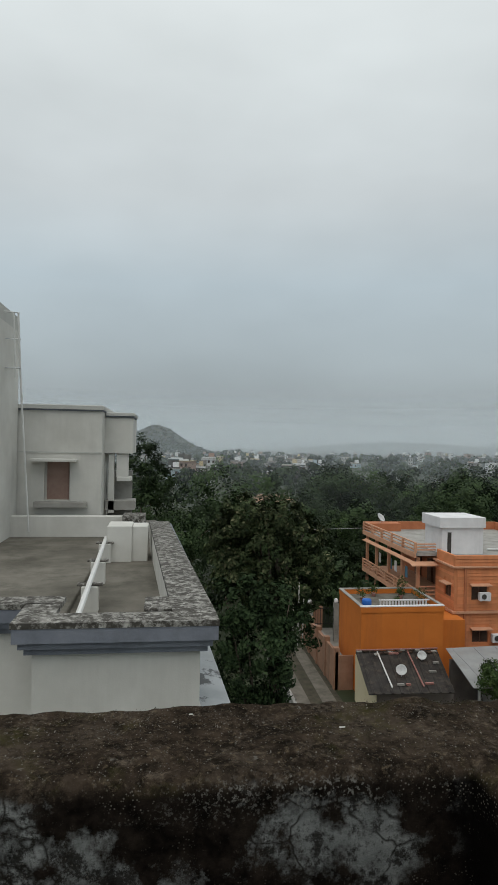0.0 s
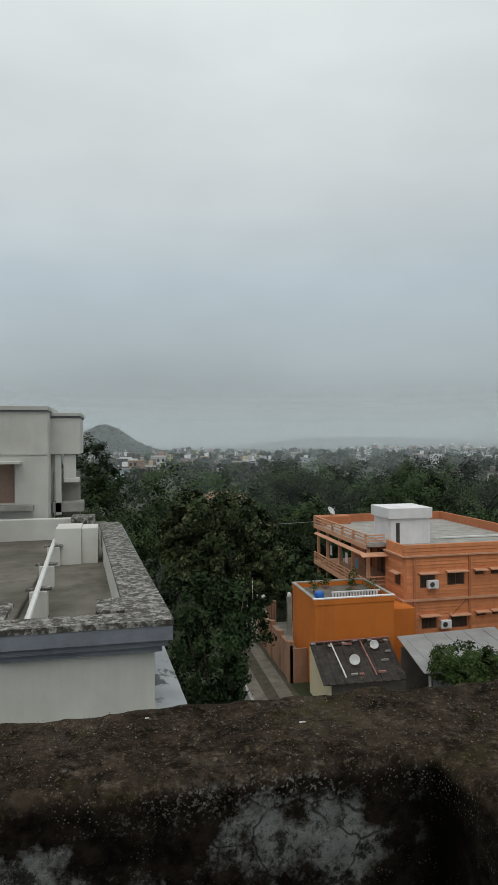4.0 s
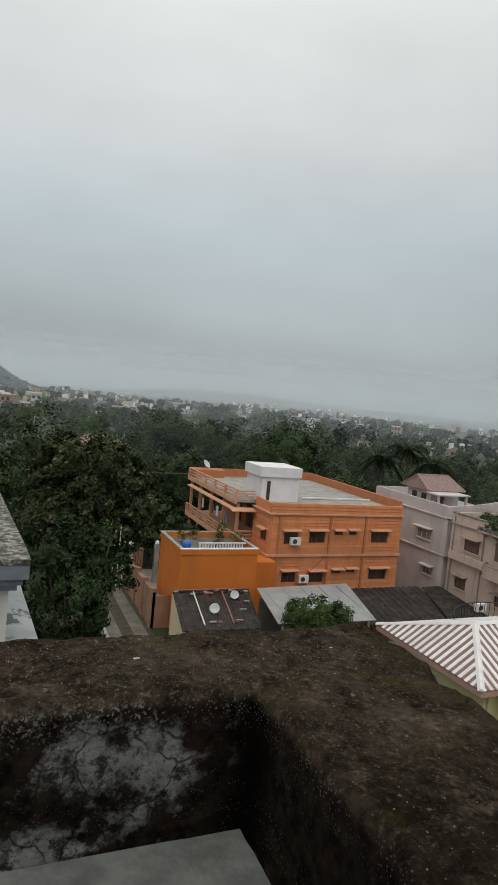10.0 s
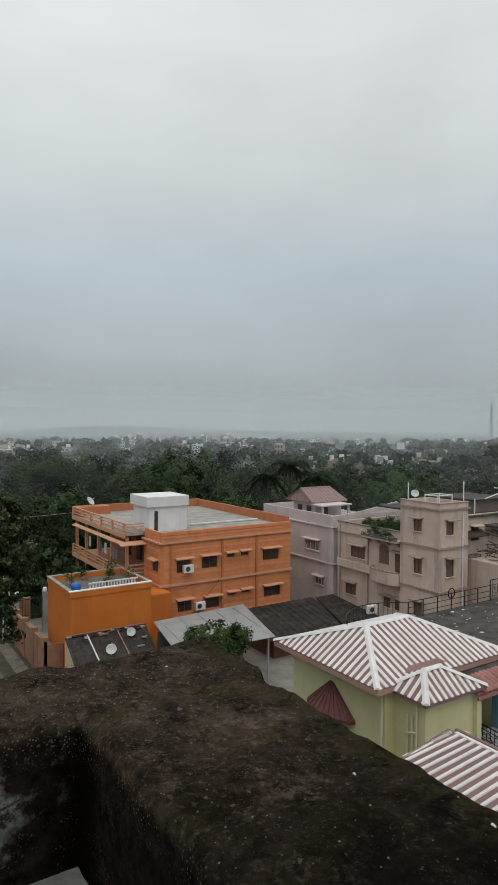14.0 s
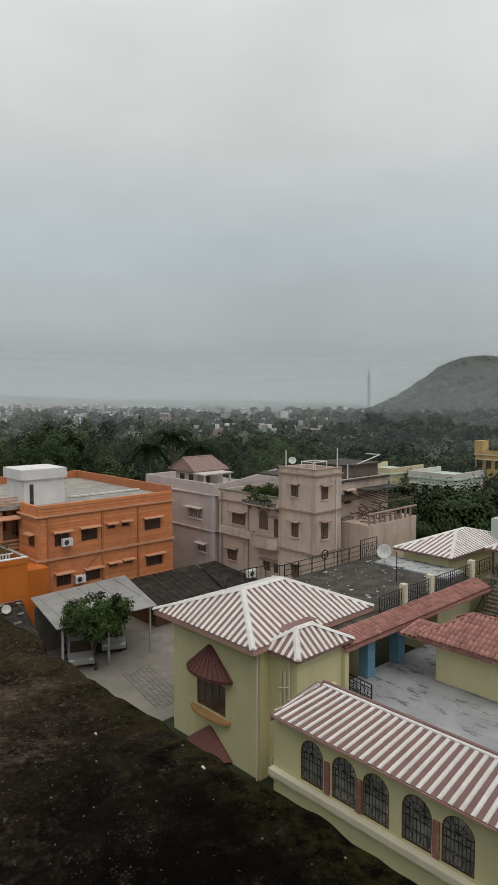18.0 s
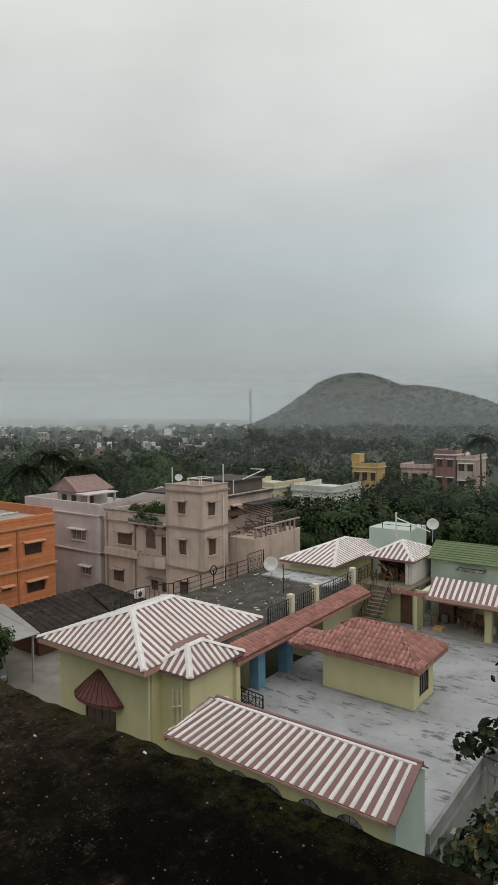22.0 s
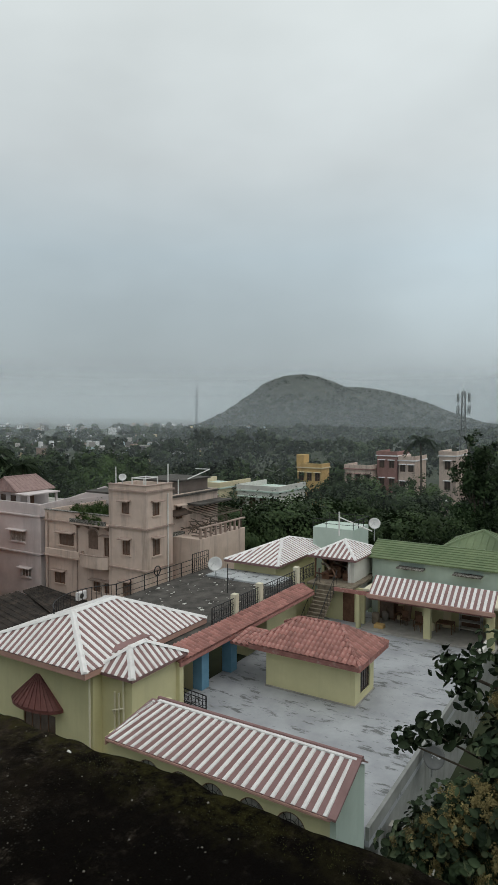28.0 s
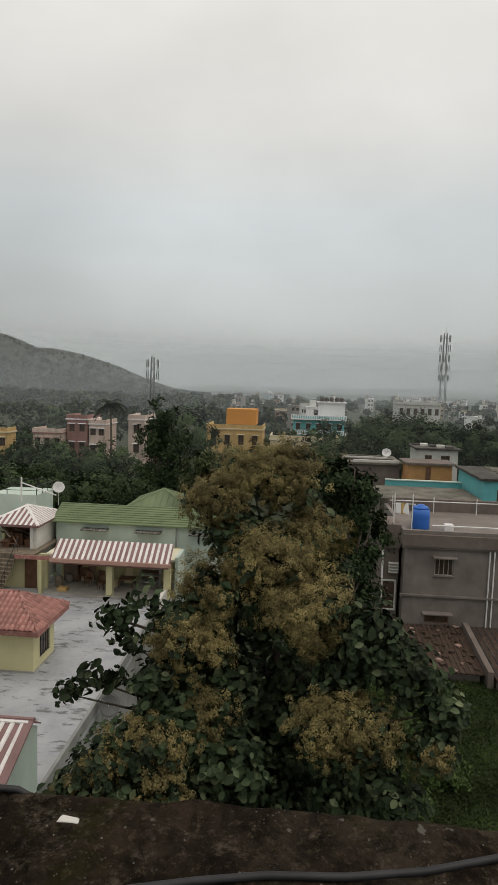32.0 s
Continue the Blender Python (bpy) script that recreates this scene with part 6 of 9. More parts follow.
    for i in range(5):
        slab("pier", 11.9, 43 + i * 2.6, 0, 12.3, 43.4 + i * 2.6, 2.9, M["compound"], f)
    Solid().box(8.2, 36, 0, 8.4, 49, 1.0).put("wall", M["concrete"], f)
    gt = thing("iron_gate", (13.2, 54, 0), "iron gate between pale posts at the yard end", "gate")
    for x in (12.6, 14.9):
        slab("gate_post", x - 0.2, 53.3, 0, x + 0.2, 53.7, 3.4, M["concrete"], gt)
        Solid().lathe(x, 53.5, [(0.12, 3.4), (0.2, 3.5), (0.16, 3.7), (0.03, 3.76)], 10).put("post_ball", M["white"], gt)
    for k in range(9):
        Solid().tube([(12.85 + k * 0.23, 53.5, 1.5), (12.85 + k * 0.23, 53.5, 3.0)], 0.02, 4).put("gate_bar", M["iron"], gt)
    for z in (1.6, 2.9):
        Solid().tube([(12.8, 53.5, z), (14.7, 53.5, z)], 0.025, 4).put("gate_rail", M["iron"], gt)
    for i, x in enumerate((10.9, 11.4, 11.9)):
        bp = thing("bamboo_pole", (x, 52.5, 0), "thin pale pole standing by the wall", "pole", "yard poles")
        Solid().tube([(x, 52.5 + 0.3 * i, 0), (x + 0.1, 52.6 + 0.3 * i, 5.4)], 0.05, 5).put("pole", M["plaster_pale"], bp)


sheds()


# ---- yellow house ----
def arch_window(x, yc, z0, w, zs, parent, wall_x):
    """An arched grille window on the wall x = wall_x that looks towards -x, springing at zs."""
    r = w / 2
    n = 12
    rim_o = [(yc - r, z0), (yc - r, zs)] + [(yc - r * math.cos(math.pi * k / n), zs + r * math.sin(math.pi * k / n)) for k in range(1, n)] + [(yc + r, zs), (yc + r, z0)]
    pane = [(wall_x + 0.12, y, z) for y, z in rim_o]
    win = Solid().prism(pane, (0.01, 0, 0)).put("arched_window", M["curtain"], parent)
    Solid().tube([(wall_x + 0.03, y, z) for y, z in rim_o + rim_o[:1]], 0.035, 5).put("frame", M["brown_wood"], win)
    gr = Solid()
    for k in range(1, 8):
        y = yc - r + w * k / 8
        zt = zs + math.sqrt(max(0.0, r * r - (y - yc) ** 2))
        gr.tube([(wall_x + 0.02, y, z0), (wall_x + 0.02, y, zs - 0.02 if k % 2 else zt)], 0.011, 4)
    for z in (z0 + 0.05, z0 + 0.45, zs - 0.25, zs):
        gr.tube([(wall_x + 0.02, yc - r, z), (wall_x + 0.02, yc + r, z)], 0.013, 4)
    for zc, rr in ((z0 + 0.25, 0.16), (zs - 0.12, 0.1)):
        for q in (-0.33, 0, 0.33):
            gr.tube([(wall_x + 0.015, yc + q * w * 0.9 + rr * math.cos(a), zc + rr * math.sin(a)) for a in np.linspace(0, 5.5, 10)], 0.011, 4)
    for a in (30, 60, 90, 120, 150):
        gr.tube([(wall_x + 0.015, yc, zs), (wall_x + 0.015, yc + r * math.cos(radians(a)), zs + r * math.sin(radians(a)))], 0.011, 4)
    gr.tube([(wall_x + 0.015, yc + 0.55 * r * math.cos(a), zs + 0.55 * r * math.sin(a)) for a in np.linspace(0, math.pi, 9)], 0.011, 4)
    gr.put("iron_grille", M["iron"], win)
    return win


def arch_wall(name, x, thick, y0, y1, z0, z1, arches, mat, parent):
    """A wall x = const in one piece with arched openings (centre, width, sill, springing) that stand on a common sill."""
    zb = arches[0][2]
    line = [(x, y0, zb)]
    for yc, w, _, zs in sorted(arches):
        r = w / 2
        line += [(x, yc - r, zb)] + [(x, yc - r * math.cos(math.pi * k / 12), zs + r * math.sin(math.pi * k / 12)) for k in range(13)] + [(x, yc + r, zb)]
    line += [(x, y1, zb), (x, y1, z1), (x, y0, z1)]
    ob = Solid().prism(line, (thick, 0, 0)).put(name, mat, parent)
    Solid().box(x - 0.02, y0, z0, x + thick, y1, zb - 0.002).put("sill", mat, parent)
    return ob


def yellow_house():
    h = thing("yellow_house", (24, 20, 0), "pale yellow house with white-ribbed mauve hipped roofs and red awnings", "house")
    tz = 3.4
    # main block
    wx = 19.75
    hole = (21.35, 2.0, 23.5, 3.5)
    wall("west_wall", "x", wx, 0.22, 19.0, 25.4, 0, 6.2, [hole], M["yellow"], h)
    bay_window(h, wx, hole)
    Solid().box(wx + 0.22, 25.18, 0, 27, 25.4, 6.2).put("north_wall", M["yellow"], h)
    Solid().box(26.78, 19, 0, 27, 25.18, 6.2).put("east_wall", M["yellow"], h)
    Solid().box(19.972, 19.005, 0, 26.78, 19.2, 6.2).put("south_wall", M["yellow"], h)
    hip_roof(19.0, 18.7, 27.7, 26.1, 6.3, ((21.3, 21.85), (24.15, 21.85)), 7.78, M["sheet_mauve"], M["rib_white"], h, spacing=0.36, rib_w=0.19, soffit=M["cream"], edge=0.24, fascia=M["fascia"], cap_w=0.15)
    # stair bay with its own small hipped roof
    Solid().box(20.3, 17.3, 0, 23.3, 19.0, 6.0).put("bay_wall", M["yellow"], h)
    hip_roof(19.95, 16.95, 23.75, 19.2, 6.08, ((20.95, 18.0), (21.9, 18.0)), 6.95, M["sheet_mauve"], M["rib_white"], h, spacing=0.34, rib_w=0.18, edge=0.1, cap_w=0.15)
    # plain sheet in the valley where the small roof meets the large one
    Solid().prism([(20.9, 19.02, 6.47), (23.6, 19.02, 6.47), (23.3, 19.3, 6.60), (21.4, 19.3, 6.60)], (0, -0.012, 0.025)).put("valley_sheet", M["sheet_mauve"], h)
    for y in (18.3, 18.55, 18.8):
        Solid().tube([(20.22, y - 0.6, 0), (20.22, y - 0.6, 5.9 if y < 18.4 else 5.2)], 0.045, 6).put("drain_pipe", M["cream"], h)
    Solid().tube([(19.66, 19.12, 0), (19.66, 19.12, 6.1)], 0.05, 6).put("drain_pipe", M["cream"], h)
    Solid().tube([(20.22, 17.7, 4.6), (20.1, 17.8, 4.6), (20.1, 18.2, 4.45), (20.22, 18.2, 4.2)], 0.035, 6).put("pipe_bend", M["cream"], h)
    Solid().tube([(20.22, 18.25, 1.3), (20.05, 18.35, 1.3), (20.05, 18.6, 1.15), (20.05, 18.6, 0.6)], 0.035, 6).put("pipe_bend", M["cream"], h)
    # arcade wing with the long striped lean-to
    arches = [(y, 1.02, tz + 0.06, tz + 1.12) for y in (13.62, 12.2, 10.92, 9.42, 8.05)]
    aw = arch_wall("arcade_wall", 17.05, 0.2, 6.75, 15.3, tz + 0.0, 5.52, arches, M["yellow"], h)
    for a in arches:
        arch_window(17.05, a[0], a[2], a[1], a[3], aw, 17.05)
    for y in (12.91, 11.56, 8.73):
        Solid().box(16.98, y - 0.11, tz + 0.06, 17.05, y + 0.11, tz + 1.2).put("red_pier", M["tile_red"], aw)
    Solid().box(16.75, 6.6, tz - 0.25, 17.05, 15.5, tz - 0.02).put("ledge", M["cream"], h)
    Solid().box(17.05, 6.75, 0, 17.25, 15.3, tz).put("lower_wall", M["yellow"], h)
    Solid().box(17.05, 15.3, 0, 20.5, 15.5, 5.5).put("arcade_end", M["yellow"], h)
    window("x", 17.05, (14.5, tz + 1.45, 15.0, tz + 2.0), h, M["iron"], None, 3)
    Solid().prism([(17.03, 6.55, 0), (19.25, 6.55, 0), (19.25, 6.55, 5.9), (18.4, 6.55, 6.4), (17.03, 6.55, 5.58)], (0, 0.197, 0)).put("end_wall", M["mint"], h)
    shed_slope((16.75, 6.6, 5.5), (16.75, 15.35, 5.5), (18.4, 14.2, 6.52), (18.4, 6.45, 6.52), M["sheet_mauve"], M["rib_white"], h, 0.345, 0.155)
    shed_slope((19.3, 6.45, 6.0), (19.3, 14.3, 6.0), (18.42, 14.2, 6.5), (18.42, 6.45, 6.5), M["sheet_mauve"], M["sheet_mauve"], h, 0.34, 0.15)
    Solid().prism([(16.75, 15.36, 5.45), (19.3, 15.36, 5.9), (18.41, 14.2, 6.47)], (0, 0, 0.05)).put("hip_end", M["sheet_mauve"], h)
    for k in range(4):
        a, b = Vector((16.95, 15.22, 5.57)).lerp(Vector((19.1, 15.22, 5.96)), k / 3.4), Vector((18.41, 14.25, 6.56))
        p, q = a, a.lerp(b, 0.55 if k in (0, 3) else 0.8)
        Solid().tube([tuple(p), tuple(q)], 0.05, 4).put("roof_rib", M["rib_white"], h)
    Solid().box(16.76, 15.36, 5.22, 19.2, 15.4, 5.5).put("fascia", M["fascia"], h)
    Solid().box(16.72, 6.6, 5.39, 16.76, 15.36, 5.47).put("fascia", M["fascia"], h)
    Solid().hexa([(18.30, 6.45, 6.47), (18.36, 6.45, 6.51), (18.36, 14.15, 6.51), (18.30, 14.25, 6.47), (18.30, 6.45, 6.52), (18.36, 6.45, 6.56), (18.36, 14.15, 6.56), (18.30, 14.25, 6.52)]).put("ridge_strip", M["rib_white"], h)
    Solid().hexa([(16.7, 6.42, 5.46), (18.45, 6.3, 6.52), (18.45, 6.56, 6.52), (16.7, 6.68, 5.46), (16.7, 6.42, 5.53), (18.45, 6.3, 6.60), (18.45, 6.56, 6.60), (16.7, 6.68, 5.53)]).put("verge_sheet", M["sheet_mauve"], h)
    Solid().tube([(18.45, 6.3, 6.54), (18.45, 14.3, 6.54)], 0.08, 8).put("ridge_cap", M["sheet_mauve"], h)
    # terrace
    t = thing("terrace", (28, 11, tz), "whitewashed roof terrace with dark damp patches", "terrace", kind="structure")
    Solid().prism([(17.25, 6.76, tz - 0.2), (19.3, 6.76, tz - 0.2), (19.3, 6.4, tz - 0.2), (42, 6.4, tz - 0.2), (42, 18, tz - 0.2), (20.5, 18, tz - 0.2), (20.5, 15.28, tz - 0.2), (17.25, 15.28, tz - 0.2)], (0, 0, 0.2)).put("terrace_floor", M["terrace"], t)
    Solid().box(20.6, 6.55, 0, 42.0, 17.9, tz - 0.2).put("house_below", M["damp_plaster"], t)
    Solid().box(19.3, 6.4, tz, 36.2, 6.53, tz + 0.45).put("terrace_parapet", M["damp_plaster"], t)
    # flat roof wing with railing and tiled skirt
    Solid().box(27.0, 20.6, tz, 37.2, 25.4, 5.77).put("wing_wall", M["yellow"], h)
    Solid().box(33.4, 18.3, tz, 37.2, 20.6, 5.77).put("wing_wall", M["yellow"], h)
    slab("flat_roof", 23.4, 18.1, 5.77, 38.1, 26.0, 5.95, M["dark_roof"], h)
    skirt = Solid().prism([(23.2, 16.98, 5.66), (37.2, 16.98, 5.66), (37.7, 18.1, 5.96), (23.2, 18.1, 5.96)], (0, 0, 0.05)).put("tiled_skirt", M["tile_red"], h)
    lay_tiles(skirt, (23.2, 16.98, 5.71), (37.2, 16.98, 5.71), (37.7, 18.1, 6.01), (23.2, 18.1, 6.01), 0.28, 0.285)
    Solid().box(23.2, 16.95, 5.5, 37.2, 17.03, 5.655).put("fascia", M["tile_red"], h)
    for x in (25.6, 28.2):
        Solid().box(x, 17.5, tz, x + 0.6, 18.05, 5.76).put("blue_pillar", M["blue_paint"], h)
    Solid().box(23.3, 17.1, tz, 23.6, 17.4, 5.66).put("column", M["yellow"], h)
    for x in (29.95, 32.65, 37.4):
        slab("rail_post", x - 0.17, 18.2, 5.95, x + 0.17, 18.54, 7.08, M["cream"], h)
    rail(h, [(27.7, 18.35), (40.0, 18.35)], 5.95, 0.9)
    rail(h, [(28.4, 25.8), (36.0, 25.8)], 5.95, 1.0, "bars")
    rail(h, [(36.0, 25.8), (37.9, 25.8)], 5.95, 1.35, "scroll")
    curved_rail(h, 26.0, 23.4, 3.4, 45, 150, 5.95, 0.95)
    Solid().tube([(32.2 + 0.3 * math.cos(q), 25.8, 6.95 + 0.3 * math.sin(q)) for q in np.linspace(0, 2 * math.pi, 15)], 0.04, 5).put("iron_ring", M["iron"], h)
    Solid().tube([(33.2, 21.0, 5.95), (33.2, 21.0, 7.8)], 0.03, 5).put("aerial_pole", M["iron"], h)
    # hut on the terrace
    k = thing("terrace_hut", (28.8, 12.4, tz), "yellow hut with a red tiled hipped roof on the terrace", "hut")
    Solid().box(27.8, 10.57, tz, 30.25, 15.1, 5.6).put("wall", M["yellow"], k)
    wall("front_wall", "y", 10.35, 0.215, 27.8, 30.25, tz, 5.6, [(28.5, tz + 0.4, 29.7, tz + 1.75)], M["yellow"], k)
    Solid().box(27.75, 10.3, tz, 30.3, 15.15, tz + 0.08).put("plinth", M["concrete"], k)
    window("y", 10.35, (28.5, tz + 0.4, 29.7, tz + 1.75), k, M["iron"], None, 4)
    sw, se, ne, nw, A, B = (27.15, 9.85, 5.62), (31.0, 9.85, 5.62), (31.0, 15.75, 5.62), (27.15, 15.75, 5.62), (29.4, 11.75, 6.62), (29.4, 14.0, 6.62)
    for q in ((nw, sw, A, B), (sw, se, A, A), (se, ne, B, A), (ne, nw, B, B)):
        sl = Solid().prism([(x, y, z - 0.06) for x, y, z in (q if q[2] != q[3] else q[:3])], (0, 0, 0.06)).put("roof_slope", M["tile_red"], k)
        if q[0] in (nw, sw):
            lay_tiles(sl, *q, 0.235, 0.34)
    for a, b in ((sw, A), (nw, B), (se, A), (ne, B), (A, B)):
        a, b = Vector(a), Vector(b)
        for i in range(int((b - a).length / 0.32)):
            p, q = a.lerp(b, i * 0.32 / (b - a).length), a.lerp(b, min(1, (i * 0.32 + 0.36) / (b - a).length))
            Solid().tube([tuple(p + Vector((0, 0, 0.05))), tuple(q + Vector((0, 0, 0.02)))], 0.085, 6).put("ridge_tile", M["tile_red"], k)
    Solid().box(27.19, 9.9, 5.44, 30.95, 15.7, 5.5).put("soffit", M["cream"], k)
    for q in ((27.15, 9.85, 31.0, 9.9), (27.15, 15.7, 31.0, 15.75), (27.15, 9.9, 27.19, 15.7), (30.95, 9.9, 31.0, 15.7)):
        Solid().box(q[0], q[1], 5.38, q[2], q[3], 5.555).put("fascia", M["tile_red"], k)
    pr = Solid().prism([(27.2, 15.76, 5.4), (27.2, 16.9, 5.4), (29.2, 16.9, 5.67), (29.2, 15.76, 5.67)], (0, 0, 0.05)).put("porch_roof", M["tile_red"], k)
    lay_tiles(pr, (27.2, 16.9, 5.45), (27.2, 15.76, 5.45), (29.2, 15.76, 5.72), (29.2, 16.9, 5.72), 0.27, 0.35)
    # outside stair
    st = thing("outside_stair", (37, 16, tz), "narrow yellow outside stair with an iron handrail", "stair")
    for i in range(13):
        Solid().box(36.2 + i * 0.22, 16.2, tz + i * 0.19, 36.2 + (i + 1) * 0.22, 17.4, tz + (i + 1) * 0.19).put("step", M["stair_dark"], st)
    for yy in (16.2, 17.4):
        Solid().tube([(36.2, yy, tz + 0.9), (39.06, yy, tz + 3.4)], 0.025, 5).put("handrail", M["iron"], st)
        for i in range(0, 13, 2):
            x, z = 36.3 + i * 0.22, tz + (i + 1) * 0.19
            Solid().tube([(x, yy, z - 0.2), (x, yy, z + 0.78)], 0.015, 4).put("baluster", M["iron"], st)


def rail(parent, pts, z, h, style="scroll"):
    """An iron railing along a line of places on a roof: with scrolls between close bars, or three plain bars on stout posts."""
    r = Solid()
    for (ax, ay), (bx, by) in zip(pts, pts[1:]):
        L = math.hypot(bx - ax, by - ay)
        ux, uy = (bx - ax) / L, (by - ay) / L
        bars = (0.1, 0.2, 0.75, 1.0) if style == "scroll" else (0.3, 0.65, 1.0)
        for f in bars:
            r.tube([(ax, ay, z + h * f), (bx, by, z + h * f)], 0.028 if f == 1.0 else 0.02, 5)
        n = max(2, int(L / (0.22 if style == "scroll" else 1.25)))
        for i in range(n + 1):
            x, y = ax + (bx - ax) * i / n, ay + (by - ay) * i / n
            r.tube([(x, y, z), (x, y, z + h)], 0.035 if i % 8 == 0 or style != "scroll" else 0.014, 4)
            if style == "scroll" and i < n:
                cx, cy, s2 = x + ux * L / n / 2, y + uy * L / n / 2, 1 if i % 2 else -1
                r.tube([(cx + ux * 0.1 * math.cos(q), cy + uy * 0.1 * math.cos(q), z + h * 0.47 + s2 * h * 0.24 * math.sin(q) * (1 - q / 9)) for q in np.linspace(0, 5.4, 9)], 0.014, 4)
    return r.put("iron_railing", M["iron"], parent, "black iron railing")


def curved_rail(parent, cx, cy, rad, a0, a1, z, h):
    """The rounded corner of the roof railing, close bars between an upper and a lower ring."""
    r = Solid()
    ang = np.linspace(radians(a0), radians(a1), 22)
    for f in (0.12, 1.0):
        r.tube([(cx + rad * math.cos(a), cy + rad * math.sin(a), z + h * f) for a in ang], 0.03, 5)
    for a in ang:
        r.tube([(cx + rad * math.cos(a), cy + rad * math.sin(a), z), (cx + rad * math.cos(a), cy + rad * math.sin(a), z + h)], 0.016, 4)
    return r.put("iron_railing", M["iron"], parent, "rounded black iron railing")


def bay_window(h, wx, hole):
    u0, z0, u1, z1 = hole
    w = window("x", wx, hole, h, M["brown_wood"], None, 4)
    # curved dark red awning: a half cone of sheet strips
    n = 26
    yc, r, zt, zb = (u0 + u1) / 2, 1.6, 5.22, 3.95
    for k in range(n):
        a0, a1 = math.pi * k / n, math.pi * (k + 1) / n
        p = [(wx, yc + 0.12 * math.cos(a0), zt), (wx, yc + 0.12 * math.cos(a1), zt),
             (wx - 0.75 * math.sin(a1), yc + r * math.cos(a1), zb), (wx - 0.75 * math.sin(a0), yc + r * math.cos(a0), zb)]
        Solid().prism(p, (-0.02 - 0.03 * (k % 2), 0, 0.03 + 0.02 * (k % 2))).put("awning_strip", M["red_sheet"], w)
        Solid().prism([p[3], p[2], (p[2][0], p[2][1], zb - 0.12), (p[3][0], p[3][1], zb - 0.12)], (-0.02, 0, 0)).put("awning_valance", M["red_sheet"], w)
    Solid().prism([(wx - 0.5 * math.sin(a), yc + 1.45 * math.cos(a), z0 - 0.2) for a in np.linspace(0, math.pi, 11)], (0, 0, 0.12)).put("sill", M["sill"], w)
    zt2, zb2 = 1.2, 0.1
    for k in range(n):
        a0, a1 = math.pi * k / n, math.pi * (k + 1) / n
        p = [(wx, yc + 0.12 * math.cos(a0), zt2), (wx, yc + 0.12 * math.cos(a1), zt2),
             (wx - 0.75 * math.sin(a1), yc + r * math.cos(a1), zb2), (wx - 0.75 * math.sin(a0), yc + r * math.cos(a0), zb2)]
        Solid().prism(p, (-0.02, 0, 0.03)).put("awning_strip", M["red_sheet"], w)


yellow_house()


